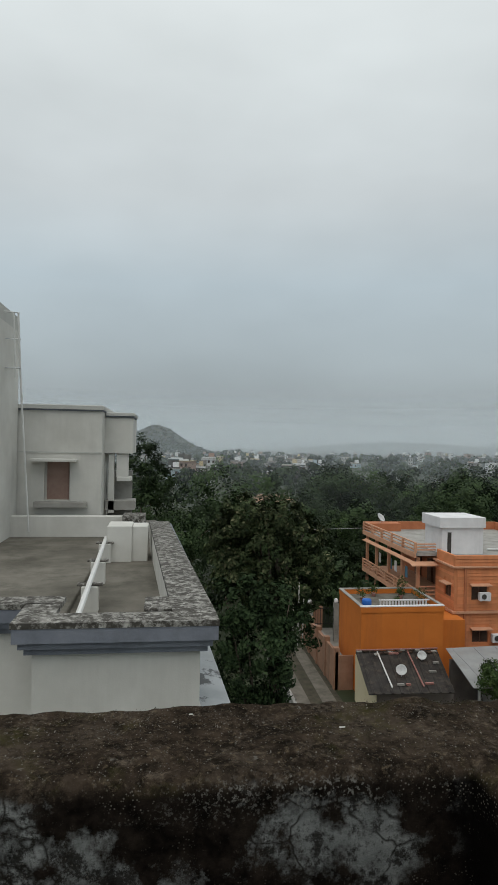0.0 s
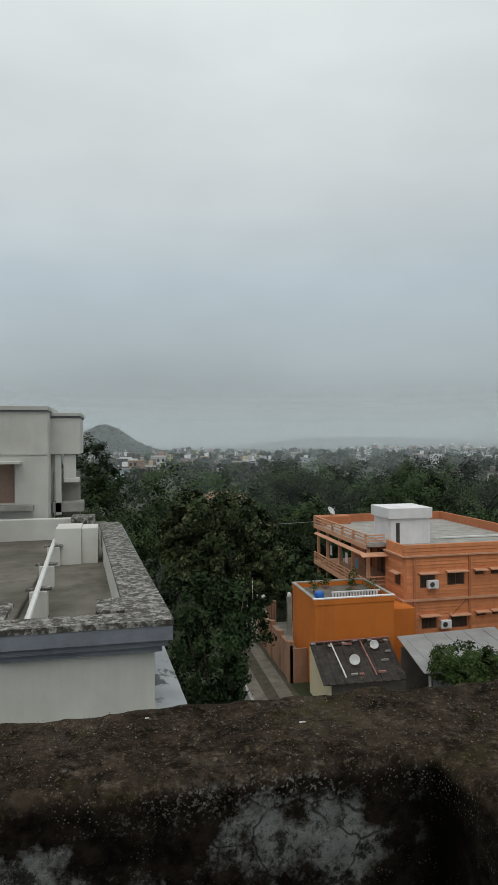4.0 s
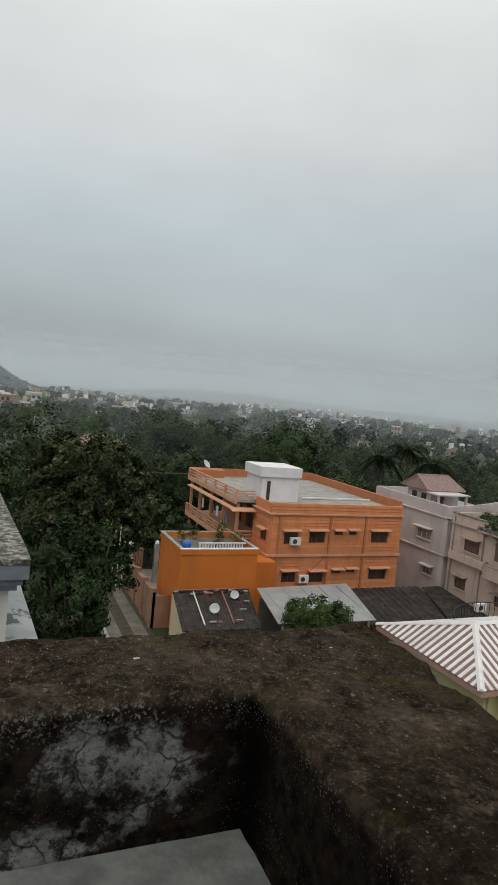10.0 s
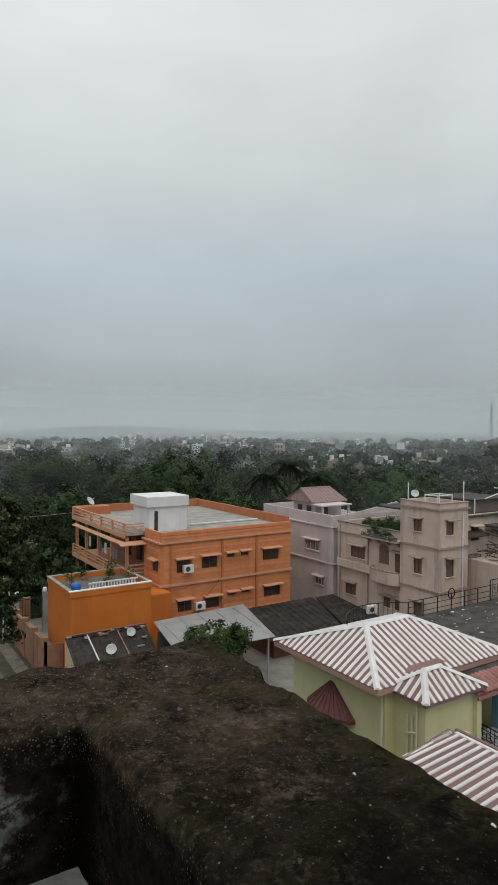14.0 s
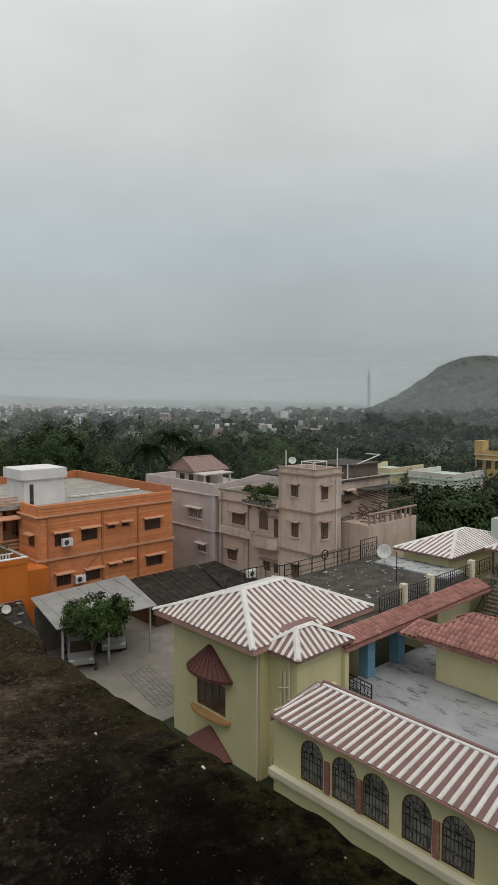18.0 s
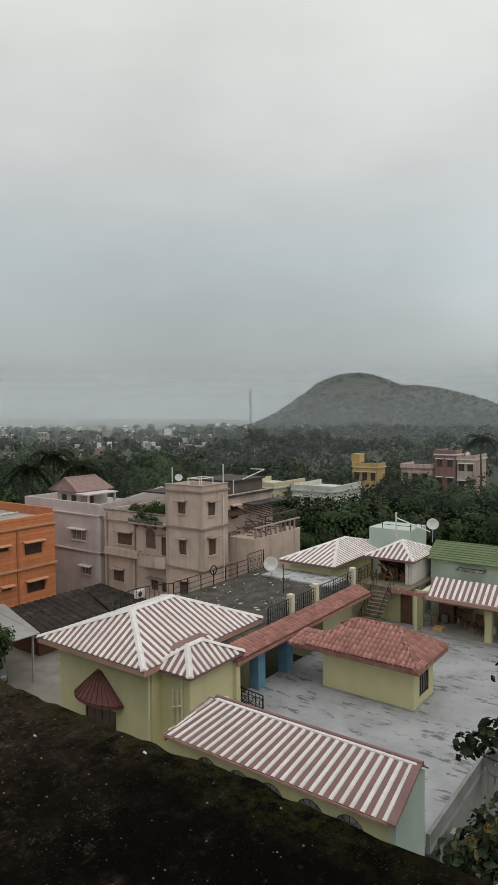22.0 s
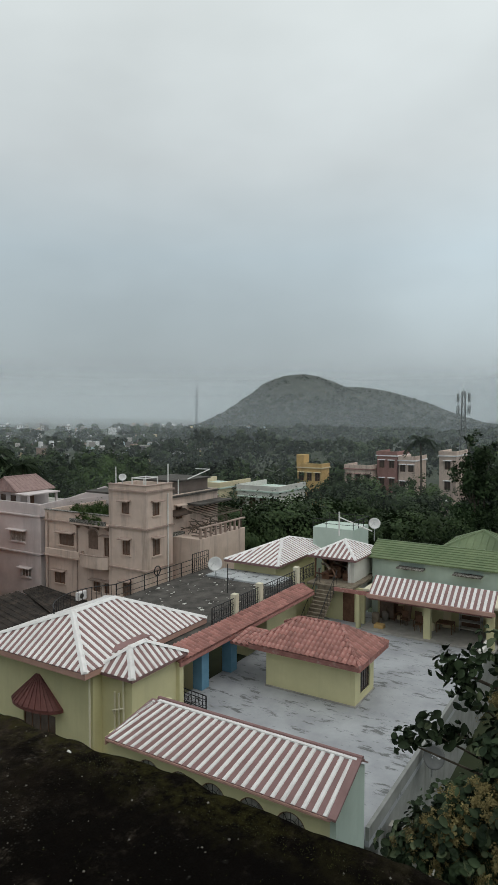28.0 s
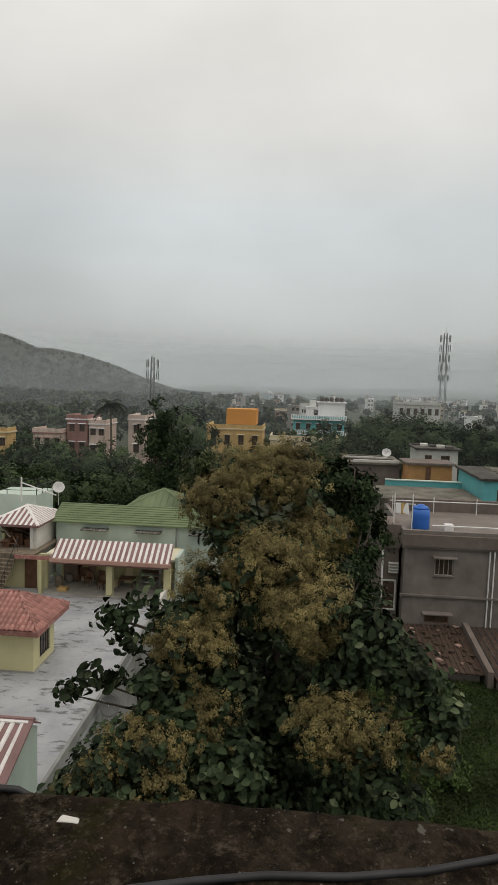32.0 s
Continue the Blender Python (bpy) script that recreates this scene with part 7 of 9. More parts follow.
def verandah():
    h = thing("verandah", (39.5, 10, 3.4), "open yellow verandah with a white-ribbed mauve lean-to roof", "verandah")
    tz = 3.4
    shed_slope((37.7, 6.1, 5.95), (37.7, 13.5, 5.95), (39.0, 13.5, 6.85), (39.0, 6.1, 6.85), M["sheet_mauve"], M["rib_white"], h, 0.34, 0.17)
    Solid().box(37.75, 6.2, 5.6, 37.95, 13.5, 5.88).put("beam", M["tile_red"], h)
    for y, w in ((6.4, 0.2), (10.05, 0.2), (14.5, 0.1)):
        slab("column", 38.4, y - w, tz, 38.8, y + w, 5.54, M["yellow"], h)
    Solid().box(41.6, 6.2, tz, 41.8, 14.3, 5.9).put("back_wall", M["yellow"], h)
    Solid().box(39.4, 5.9, tz, 41.6, 6.1, 5.9).put("side_wall", M["mint"], h)
    Solid().box(38.9, 6.1, 5.75, 41.6, 14.3, 5.88).put("ceiling_slab", M["cream"], h)
    Solid().box(38.2, 6.1, tz, 41.6, 14.2, tz + 0.12).put("verandah_floor", M["concrete"], h)
    Solid().box(38.5, 13.5, 5.55, 38.58, 16.2, 5.8).put("landing_fascia", M["tile_red"], h)
    Solid().box(37.62, 6.0, 5.72, 37.7, 13.6, 5.95).put("fascia", M["fascia"], h)
    slab("low_wall", 36.2, 6.35, tz, 38.2, 6.6, tz + 0.8, M["plaster_pale"], h)
    for x, y, w in ((41.55, 12.9, 0.9), (41.55, 8.2, 1.2)):
        Solid().box(x - 0.04, y - w / 2, tz, x + 0.04, y + w / 2, tz + 2.0).put("door", M["brown_wood"], h)
    for x, y in ((40.2, 12.0), (40.4, 11.2), (39.6, 10.9), (40.9, 12.6)):
        chair((x, y, tz + 0.12))
    verandah_store(tz + 0.12)
    # stair head with small hipped roof
    s = thing("stair_head", (41, 16, 6.4), "small white stair head with a striped hipped roof", "stair head")
    Solid().box(39.9, 15.35, tz, 44.0, 15.55, 7.45).put("wall", M["plaster_pale"], s)
    # back wall in darker grey, the shade of the interior put into its colour
    Solid().box(43.8, 15.55, tz, 44.0, 18.2, 7.45).put("wall", M["grey_wall"], s)
    Solid().box(39.4, 14.4, tz, 39.6, 17.6, 5.695).put("landing_wall", M["yellow"], s)
    Solid().box(39.36, 15.1, tz, 39.4, 15.9, tz + 2.0).put("door", M["brown_wood"], s)
    for bx, by, bw, bh in ((40.2, 15.8, 0.6, 0.5), (40.6, 16.6, 0.9, 0.8), (41.1, 15.9, 0.6, 1.0), (39.9, 17.2, 0.6, 0.45)):
        slab("stored_box", bx, by, 5.85, bx + bw, by + bw * 0.8, 5.85 + bh, M["brown_wood"], s)
    Solid().box(41.4, 18.2, tz, 44.0, 18.4, 7.45).put("wall", M["yellow"], s)
    slab("landing", 38.6, 14.95, 5.7, 43.8, 18.2, 5.85, M["stair_dark"], s)
    gj = np.random.default_rng(9)
    for i in range(18):
        x, y, a, L = 39.3 + 1.9 * gj.random(), 16.2 + 1.6 * gj.random(), gj.random() * 3.1, 0.5 + 0.9 * gj.random()
        z = 5.95 + 0.7 * gj.random()
        Solid().tube([(x - L * math.cos(a) / 2, y - L * math.sin(a) / 2, z), (x + L * math.cos(a) / 2, y + L * math.sin(a) / 2, z + 0.5 * gj.random())], 0.06, 5).put("stored_timber", M["brown_wood"] if i % 3 else M["stair_dark"], s)
    # brown sheet added behind the opening to darken the shaded interior
    Solid().box(41.9, 15.55, 5.85, 41.96, 18.2, 7.4).put("dark_backing", M["brown_wood"], s)
    Solid().box(39.8, 15.56, 5.85, 39.95, 15.75, 7.45).put("jamb", M["plaster_pale"], s)
    Solid().box(39.8, 18.1, 5.85, 39.9, 18.2, 7.45).put("post", M["brown_wood"], s)
    hip_roof(39.6, 15.1, 44.4, 18.6, 7.46, ((41.6, 16.75), (41.8, 16.75)), 8.35, M["sheet_mauve"], M["rib_white"], s, spacing=0.34, rib_w=0.18, edge=0.1)
    g = thing("roof_room", (43, 23, 6.4), "yellow rooftop room under a white-ribbed hipped roof", "room")
    Solid().box(38.25, 20.4, 0, 46.6, 23.8, 6.8).put("wall", M["yellow"], g)
    slab("plinth_slab", 35.9, 19.2, 5.952, 38.25, 24.6, 6.08, M["ledge"], g)
    hip_roof(37.65, 19.9, 47.2, 24.25, 6.85, ((42.2, 22.05), (43.4, 22.05)), 7.75, M["sheet_mauve"], M["rib_white"], g, spacing=0.36, rib_w=0.2, edge=0.1)
    # green roofed house and mint tank room behind
    m = thing("green_roof_house", (44, 10, 0), "pale mint house with ribbed green sheet roofs", "house")
    Solid().box(42.4, 3.5, 0, 45.6, 15.0, 7.25).put("wall", M["mint"], m)
    for sgn, xe in ((-1, 42.0), (1, 46.0)):
        Solid().hexa([(xe, 3.2, 7.2), (43.9, 3.2, 8.15), (43.9, 15.2, 8.15), (xe, 15.2, 7.2), (xe, 3.2, 7.25), (43.9, 3.2, 8.2), (43.9, 15.2, 8.2), (xe, 15.2, 7.25)]).put("roof_slope", M["green_roof"], m)
        for k in range(9):
            f = k / 8.5
            x, z = xe + (43.9 - xe) * f, 7.255 + 0.95 * f
            Solid().box(min(x, x - sgn * 0.06), 3.2, z, max(x, x - sgn * 0.06), 15.2, z + 0.045).put("roof_course", M["green_roof"], m)
    hip_roof(47.6, 6.4, 52.2, 11.7, 7.3, ((49.8, 9.1), (49.9, 9.1)), 8.5, M["green_roof"], M["green_roof"], m, spacing=0.45, rib_w=0.12)
    Solid().box(48.0, 6.8, 0, 51.8, 11.3, 7.24).put("rear_wall", M["mint"], m)
    for y in (4.8, 8.5, 12.2):
        slab("sunshade", 41.7, y - 0.9, 6.75, 42.4, y + 0.9, 6.85, M["coping"], m)
        window("x", 42.385, (y - 0.6, 5.9, y + 0.6, 6.7), m, M["brown_wood"], None, 3)
    Solid().tube([(42.3, 6.6, 5.0), (42.3, 6.6, 7.1)], 0.06, 6).put("drain_pipe", M["tin"], m)
    k = thing("tank_room", (47, 17, 0), "mint rooftop tank room with a pipe railing", "room")
    Solid().box(44.5, 17.3, 0, 47.6, 20.6, 8.5).put("wall", M["mint"], k)
    f = Solid()
    for a, b in (((44.5, 17.3), (44.5, 20.6)), ((44.5, 17.3), (47.6, 17.3)), ((47.6, 17.3), (47.6, 20.6))):
        f.tube([(*a, 9.15), (*b, 9.15)], 0.035, 5)
        f.tube([(*a, 8.83), (*b, 8.83)], 0.02, 5)
        for q in np.linspace(0, 1, 4):
            f.tube([(a[0] + (b[0] - a[0]) * q, a[1] + (b[1] - a[1]) * q, 8.5), (a[0] + (b[0] - a[0]) * q, a[1] + (b[1] - a[1]) * q, 9.15)], 0.03, 4)
    f.put("pipe_railing", M["iron"], k)
    Solid().tube([(44.45, 18.4, 8.0), (44.45, 18.4, 9.8)], 0.06, 6).put("pole", M["pvc"], k)
    Solid().tube([(44.45, 18.4, 9.4), (44.4, 15.8, 8.6)], 0.045, 5).put("stay_pipe", M["pvc"], k)
    dish((43.8, 15.4, 8.8), None, 0.42, (-0.8, -0.35, 0.5), z_foot=8.0)
    dish((35.8, 23.7, 6.45), None, 0.5, (-0.8, -0.35, 0.45), z_foot=5.95)


def verandah_store(z):
    """Shelf, cupboard, drums and boards kept along the back of the verandah."""
    sh = thing("shelf_rack", (41.2, 8.0, z), "pale metal shelf rack standing against the verandah wall", "shelf")
    for y in (7.4, 8.7):
        for x in (40.95, 41.4):
            Solid().box(x, y, z, x + 0.05, y + 0.05, z + 1.6).put("post", M["steel"], sh)
    for k in range(4):
        Solid().box(40.95, 7.4, z + 0.15 + 0.45 * k, 41.45, 8.75, z + 0.19 + 0.45 * k).put("shelf", M["plaster_pale"], sh)
    cb = thing("cupboard", (41.2, 13.4, z), "dark wooden cupboard in the verandah corner", "cupboard")
    Solid().box(40.9, 12.9, z, 41.5, 13.9, z + 1.5, 0.02).put("body", M["brown_wood"], cb)
    for y in (12.95, 13.42):
        Solid().box(40.86, y, z + 0.1, 40.898, y + 0.43, z + 1.42).put("door", M["shutter"], cb)
    for i, (x, y, r, hh, mat) in enumerate(((40.6, 13.4, 0.22, 0.55, "grey_wall"), (39.6, 13.7, 0.25, 0.7, "stair_dark"), (40.2, 10.2, 0.2, 0.5, "sand"), (39.3, 7.1, 0.12, 0.4, "iron"))):
        d = thing("storage_drum", (x, y, z), "round storage drum kept on the verandah", "drum", "verandah drums")
        Solid().lathe(x, y, [(r * 0.9, z), (r, z + 0.05), (r, z + hh * 0.9), (r * 0.85, z + hh), (r * 0.2, z + hh + 0.01)], 14).put("body", M[mat], d, smooth=True)
    for i, (y, w, hh) in enumerate(((9.3, 0.5, 1.3), (11.9, 0.7, 0.9), (12.4, 0.4, 1.2))):
        b = thing("leaning_board", (41.4, y, z), "old board leaning on the verandah wall", "board", "leaning boards")
        Solid().hexa([(41.1, y, z), (41.14, y, z), (41.14, y + w, z), (41.1, y + w, z), (41.5, y, z + hh), (41.54, y, z + hh), (41.54, y + w, z + hh), (41.5, y + w, z + hh)]).put("board", M["faded"] if i % 2 else M["sand"], b)


def chair(p):
    c = thing("chair", p, "dark wooden chair on the verandah", "chair", "verandah chairs")
    x, y, z = p
    slab("seat", x - 0.22, y - 0.22, z + 0.42, x + 0.22, y + 0.22, z + 0.46, M["brown_wood"], c)
    slab("backrest", x + 0.19, y - 0.22, z + 0.5, x + 0.22, y + 0.22, z + 0.92, M["brown_wood"], c)
    for dx in (-0.2, 0.18):
        for dy in (-0.2, 0.18):
            Solid().box(x + dx, y + dy, z, x + dx + 0.04, y + dy + 0.04, z + (0.5 if dx > 0 else 0.42)).put("leg", M["brown_wood"], c)


verandah()


# ---- houses at the east end ----
def grey_block():
    h = thing("grey_render_house", (46, -12, 0), "bare grey rendered two-storey house with a flat roof", "house")
    c = 42.6
    holes = [(-11.9, 4.75, -10.7, 5.95), (-11.8, 1.5, -10.2, 2.15)]
    wall("west_wall", "x", c, 0.22, -19, -8.7, 0, 6.7, holes, M["grey_wall"], h)
    window("x", c, holes[0], h, M["concrete"], M["grey_wall"], 4, M["grey_wall"])
    window("x", c, holes[1], h, M["brown_wood"], M["grey_wall"], 2)
    Solid().box(42.82, -8.92, 0, 52, -8.7, 6.7).put("north_wall", M["grey_wall"], h)
    slab("parapet", 42.45, -19, 6.7, 42.75, -8.5, 7.75, M["grey_wall"], h)
    slab("parapet", 42.75, -8.8, 6.7, 52, -8.5, 7.75, M["grey_wall"], h)
    slab("roof_slab", 42.75, -19, 7.1, 51.75, -8.8, 7.3, M["grey_wall"], h)
    for z in (3.3, 6.55):
        Solid().box(42.4, -19, z, 42.6, -8.5, z + 0.12).put("string_course", M["grey_wall"], h)
    for y in (-14.2, -14.5):
        Solid().tube([(42.5, y, 0), (42.5, y, 6.6)], 0.05, 6).put("drain_pipe", M["pvc"], h)
    slab("side_tower", 43.6, -8.5, 0, 47, -7.4, 6.2, M["brown_render"], h)
    slab("tower_box", 43.2, -8.5, 6.3, 46, -7.3, 7.9, M["brown_render"], h)
    Solid().box(43.52, -8.3, 2.0, 43.597, -7.45, 3.9).put("side_window", M["glass"], h)
    for y in (-8.38, -7.48):
        Solid().box(43.45, y, 1.9, 43.59, y + 0.1, 4.0).put("window_frame", M["plaster_pale"], h)
    for z in (1.9, 3.92):
        Solid().box(43.45, -8.28, z, 43.59, -7.48, z + 0.1).put("window_frame", M["plaster_pale"], h)
    for z in (4.2, 5.6):
        Solid().tube([(43.1, -7.35, z), (43.1, -7.35, z + 1.2)], 0.07, 6).put("side_pipe", M["pvc"], h)
    for k in range(4):
        Solid().box(43.1, -8.45, 4.6 + k * 0.2, 43.55, -7.8, 4.65 + k * 0.2).put("louvre", M["plaster_pale"], h)
    t = thing("water_tank", (45.2, -10.1, 7.3), "bright blue plastic water tank on the roof", "water tank")
    Solid().lathe(45.2, -10.1, [(0.62, 7.3), (0.66, 7.4), (0.62, 7.6), (0.66, 7.75), (0.62, 7.9), (0.66, 8.1), (0.62, 8.3), (0.6, 8.7)], 20).put("body", M["blue_plastic"], t, smooth=True)
    Solid().lathe(45.2, -10.1, [(0.6, 8.7), (0.5, 8.85), (0.25, 8.93), (0.22, 9.0), (0.05, 9.02)], 20).put("top", M["blue_plastic"], t, smooth=True)
    f = thing("clothes_frame", (44, -8.9, 7.3), "pipe frame on the roof for drying clothes", "frame")
    for y in (-8.0, -9.2):
        Solid().tube([(43.4, y, 7.3), (43.4, y, 10.0)], 0.045, 6).put("post", M["pvc"], f)
    Solid().tube([(43.4, -7.9, 9.3), (43.4, -9.4, 9.3)], 0.03, 5).put("bar", M["pvc"], f)
    Solid().tube([(43.2, -10.5, 7.95), (43.2, -19, 7.95)], 0.06, 6).put("pipe", M["pvc"], f)
    bl = thing("cloth_bundle", (43.4, -8.3, 9.3), "white and yellow cloth hung over the pipe frame", "cloth")
    for i, (y, mat) in enumerate(((-8.25, "white"), (-8.6, "ochre"), (-8.75, "white"))):
        Solid().hexa([(43.3, y - 0.2, 8.6), (43.5, y - 0.25, 8.65), (43.52, y + 0.22, 8.6), (43.3, y + 0.18, 8.7), (43.36, y - 0.15, 9.36), (43.44, y - 0.15, 9.36), (43.44, y + 0.15, 9.36), (43.36, y + 0.15, 9.36)]).put("cloth", M[mat], bl)
    # tiled sheds and weeds in front
    slab("rear_parapet", 51.75, -19, 7.3, 52, -8.8, 8.3, M["brown_render"], h)
    slab("rear_wing", 52.6, -16.6, 0, 59.4, -8.2, 8.1, M["roof_dirt"], h)
    slab("fascia", 42.3, -19, 6.7, 42.445, -8.5, 7.5, M["brown_render"], h)
    Solid().tube([(51.0, -8.8, 8.2), (51.0, -19, 8.25)], 0.04, 5).put("roof_pipe", M["pvc"], h)
    for y in (-9.0, -12.2, -15.5):
        Solid().tube([(51.0, y, 7.3), (51.0, y, 8.6)], 0.035, 5).put("pipe_post", M["pvc"], h)
    slab("roof_valve_box", 44.6, -12.3, 7.3, 45.2, -11.7, 7.75, M["white"], h)
    s = thing("tiled_shed", (39, -10, 0), "low shed with an old brown clay tile roof", "shed")
    shed_slope((36.6, -12.6, 0.8), (36.6, -6.6, 0.8), (42.4, -6.6, 1.4), (42.4, -12.6, 1.4), M["old_tile"], M["old_tile"], s, 0.3, 0.16, name="tile_roof", rib_name="tile_row", rib_h=0.05)
    Solid().box(37, -12.4, 0, 42.3, -6.8, 0.78).put("wall", M["grey_wall"], s)
    gd = np.random.default_rng(77)
    for i in range(70):
        f, y = gd.random(), -12.4 + 5.7 * gd.random()
        x, z, a, r = 36.7 + 5.6 * f, 0.86 + 0.59 * f, gd.random() * 3.1, 0.10 + 0.14 * gd.random()
        ca, sa = math.cos(a) * r, math.sin(a) * r
        Solid().hexa([(x + ca, y + sa, z), (x - sa, y + ca, z), (x - ca, y - sa, z - 0.04), (x + sa, y - ca, z - 0.03), (x + ca, y + sa, z + 0.05), (x - sa, y + ca, z + 0.1), (x - ca, y - sa, z + 0.04), (x + sa, y - ca, z + 0.07)]).put("slipped_tile", M["old_tile"] if i % 5 else M["faded"], s)
    Solid().hexa([(36.2, -12.95, 0), (36.2, -12.62, 0), (42.3, -12.62, 0), (42.3, -12.95, 0), (36.2, -12.95, 1.15), (36.2, -12.62, 1.15), (42.3, -12.62, 1.8), (42.3, -12.95, 1.8)]).put("party_wall", M["brown_render"], s)
    s2 = thing("tiled_shed", (39, -15, 0), "low shed with rusty roof sheets", "shed")
    shed_slope((35.5, -19, 0.85), (35.5, -13.0, 0.85), (42.4, -13.0, 1.45), (42.4, -19, 1.45), M["old_tile"], M["asbestos"], s2, 0.4, 0.16, rib_name="sheet_roll")
    Solid().box(36, -18.8, 0, 42.3, -13.1, 0.83).put("wall", M["grey_wall"], s2)


grey_block()


def simple_house(name, x, y0, y1, d, mat, label, roof=None, floors=2, wins=3, z_top=None, trim=None, shade=True):
    """A flat-roofed house facing the roof terrace, with openings in its front, built on the grid of the place."""
    y, w = (y0 + y1) / 2, y1 - y0
    h = thing(name, (x, y, 0), label, "house")
    top = z_top
    fh = top / floors
    holes = []
    for fl in range(floors):
        for i in range(wins):
            u = y - w / 2 + w * (i + 0.5) / wins
            holes.append((u - 0.5, fl * fh + fh * 0.35, u + 0.5, fl * fh + fh * 0.78))
    wall("front_wall", "x", x, 0.25, y - w / 2, y + w / 2, 0, top, holes, mat, h)
    for q in holes:
        window("x", x, q, h, M["brown_wood"], trim if shade else None, 2)
    Solid().box(x + 0.25, y - w / 2, 0, x + d, y - w / 2 + 0.25, top).put("side_wall", mat, h)
    Solid().box(x + 0.25, y + w / 2 - 0.25, 0, x + d, y + w / 2, top).put("side_wall", mat, h)
    Solid().box(x + d - 0.25, y - w / 2 + 0.25, 0, x + d, y + w / 2 - 0.25, top).put("back_wall", mat, h)
    slab("roof_slab", x - 0.2, y - w / 2 - 0.2, top, x + d + 0.2, y + w / 2 + 0.2, top + 0.2, trim or mat, h)
    slab("parapet", x - 0.1, y - w / 2 - 0.1, top + 0.2, x + 0.1, y + w / 2 + 0.1, top + 0.9, mat, h)
    slab("parapet", x + 0.1, y + w / 2 - 0.1, top + 0.2, x + d, y + w / 2 + 0.1, top + 0.9, mat, h)
    slab("parapet", x + 0.1, y - w / 2 - 0.1, top + 0.2, x + d, y - w / 2 + 0.1, top + 0.9, mat, h)
    return h


simple_house("ochre_house", 108, 49.6, 54.6, 3.5, M["ochre"], "ochre yellow house among trees", z_top=7.2, trim=M["sand"])
slab("roof_room", 108.2, 53.4, 8.1, 110.5, 54.9, 9.7, M["ochre"], bpy.data.objects["ochre_house"])
simple_house("maroon_house", 112, 36.6, 40.3, 7, M["maroon"], "dark red brick house with pale trim", z_top=9.7, floors=3, wins=2, trim=M["white"])
simple_house("white_wing_house", 112.5, 33.4, 36.4, 7, M["pink"], "pale house wing with balconies beside the red one", z_top=8.9, floors=3, wins=2, trim=M["white"])
simple_house("low_white_house", 110, 40.6, 45.8, 6, M["pink"], "low pale house with a faded red roof edge", z_top=7.2, floors=2, wins=3, trim=M["maroon"])
simple_house("pale_house", 109, 25.4, 28.2, 8, M["pink"], "narrow pale pink house with three storeys", z_top=10.2, floors=3, wins=1, trim=M["white"])
simple_house("stepped_ochre_house", 117.5, 5.4, 15.7, 9, M["ochre"], "bright ochre house with a stepped roof", z_top=8.6, floors=2, wins=4, trim=M["sand"])
slab("roof_room", 118.5, 6.6, 9.5, 124, 12.2, 12.4, M["bright_orange"], bpy.data.objects["stepped_ochre_house"], "plain orange rooftop room")
simple_house("cream_wall_house", 112, -8.4, 3.6, 7, M["sand"], "low cream house with a plain front", z_top=7.4, floors=2, wins=3, trim=M["cream"])
teal = simple_house("teal_house", 140, -11.2, 0, 10, M["cyan"], "white and teal house with balustraded balconies", z_top=9.7, floors=3, wins=5, trim=M["white"])
for z in (6.7, 9.95):
    slab("balcony_slab", 138.8, -11.6, z - 0.15, 139.9, 0.4, z, M["white"], teal)
    slab("balcony_rail", 138.8, -11.6, z + 0.75, 138.95, 0.4, z + 0.9, M["white"], teal)
    for k in range(25):
        Solid().box(138.82, -11.55 + 0.49 * k, z, 138.93, -11.3 + 0.49 * k, z + 0.75).put("baluster", M["white"], teal)
slab("roof_room", 142, -11.3, 10.6, 148, -5.6, 13.5, M["white"], teal)
slab("roof_room_cornice", 141.6, -11.6, 13.5, 148.3, -5.2, 13.75, M["white"], teal)
for k in range(5):
    Solid().lathe(143.5, -6.2 - 1.1 * k, [(0.45, 13.75), (0.5, 13.9), (0.48, 14.5), (0.2, 14.75)], 10).put("roof_tank", M["dark_roof"], teal)


def flat_house(name, x, y0, y1, d, z, mat, roof, label, holes=()):
    """A low box of a house under a thin overhanging roof slab, with openings (y from, y to, z from, z to) in its front."""
    h = thing(name, (x, (y0 + y1) / 2, 0), label, "house")
    cut = [(a, c, b, e) for a, b, c, e in holes]
    wall("front_wall", "x", x, 0.25, y0, y1, 0, z, cut, mat, h)
    for q in cut:
        window("x", x, q, h, M["brown_wood"], None, 2)
    Solid().box(x + 0.25, y0, 0, x + d, y0 + 0.25, z).put("side_wall", mat, h)
    Solid().box(x + 0.25, y1 - 0.25, 0, x + d, y1, z).put("side_wall", mat, h)
    Solid().box(x + d - 0.25, y0 + 0.25, 0, x + d, y1 - 0.25, z).put("back_wall", mat, h)
    slab("roof_slab", x - 0.3, y0 - 0.3, z, x + d + 0.2, y1 + 0.3, z + 0.22, roof, h)
    return h


tq = flat_house("turquoise_house", 54.3, -24, -16.9, 8.5, 9.6, M["cyan"], M["dark_roof"], "turquoise painted house with a dark stained flat roof", [(-19.2, -18.0, 6.6, 8.9)])
for k in range(6):
    slab("roof_board", 56 + 1.1 * k, -20.5 - 0.4 * (k % 3), 9.82, 56.7 + 1.1 * k, -19.2 + 0.3 * (k % 2), 9.9, M["roof_dirt"], tq)
gw = thing("garden_wall", (60.3, -13, 0), "turquoise painted garden wall with a pale coping", "wall")
Solid().box(60.2, -16.6, 0, 60.45, -9.6, 8.5).put("wall", M["cyan"], gw)
slab("coping", 60.12, -16.6, 8.5, 60.5, -9.6, 8.6, M["mint"], gw)
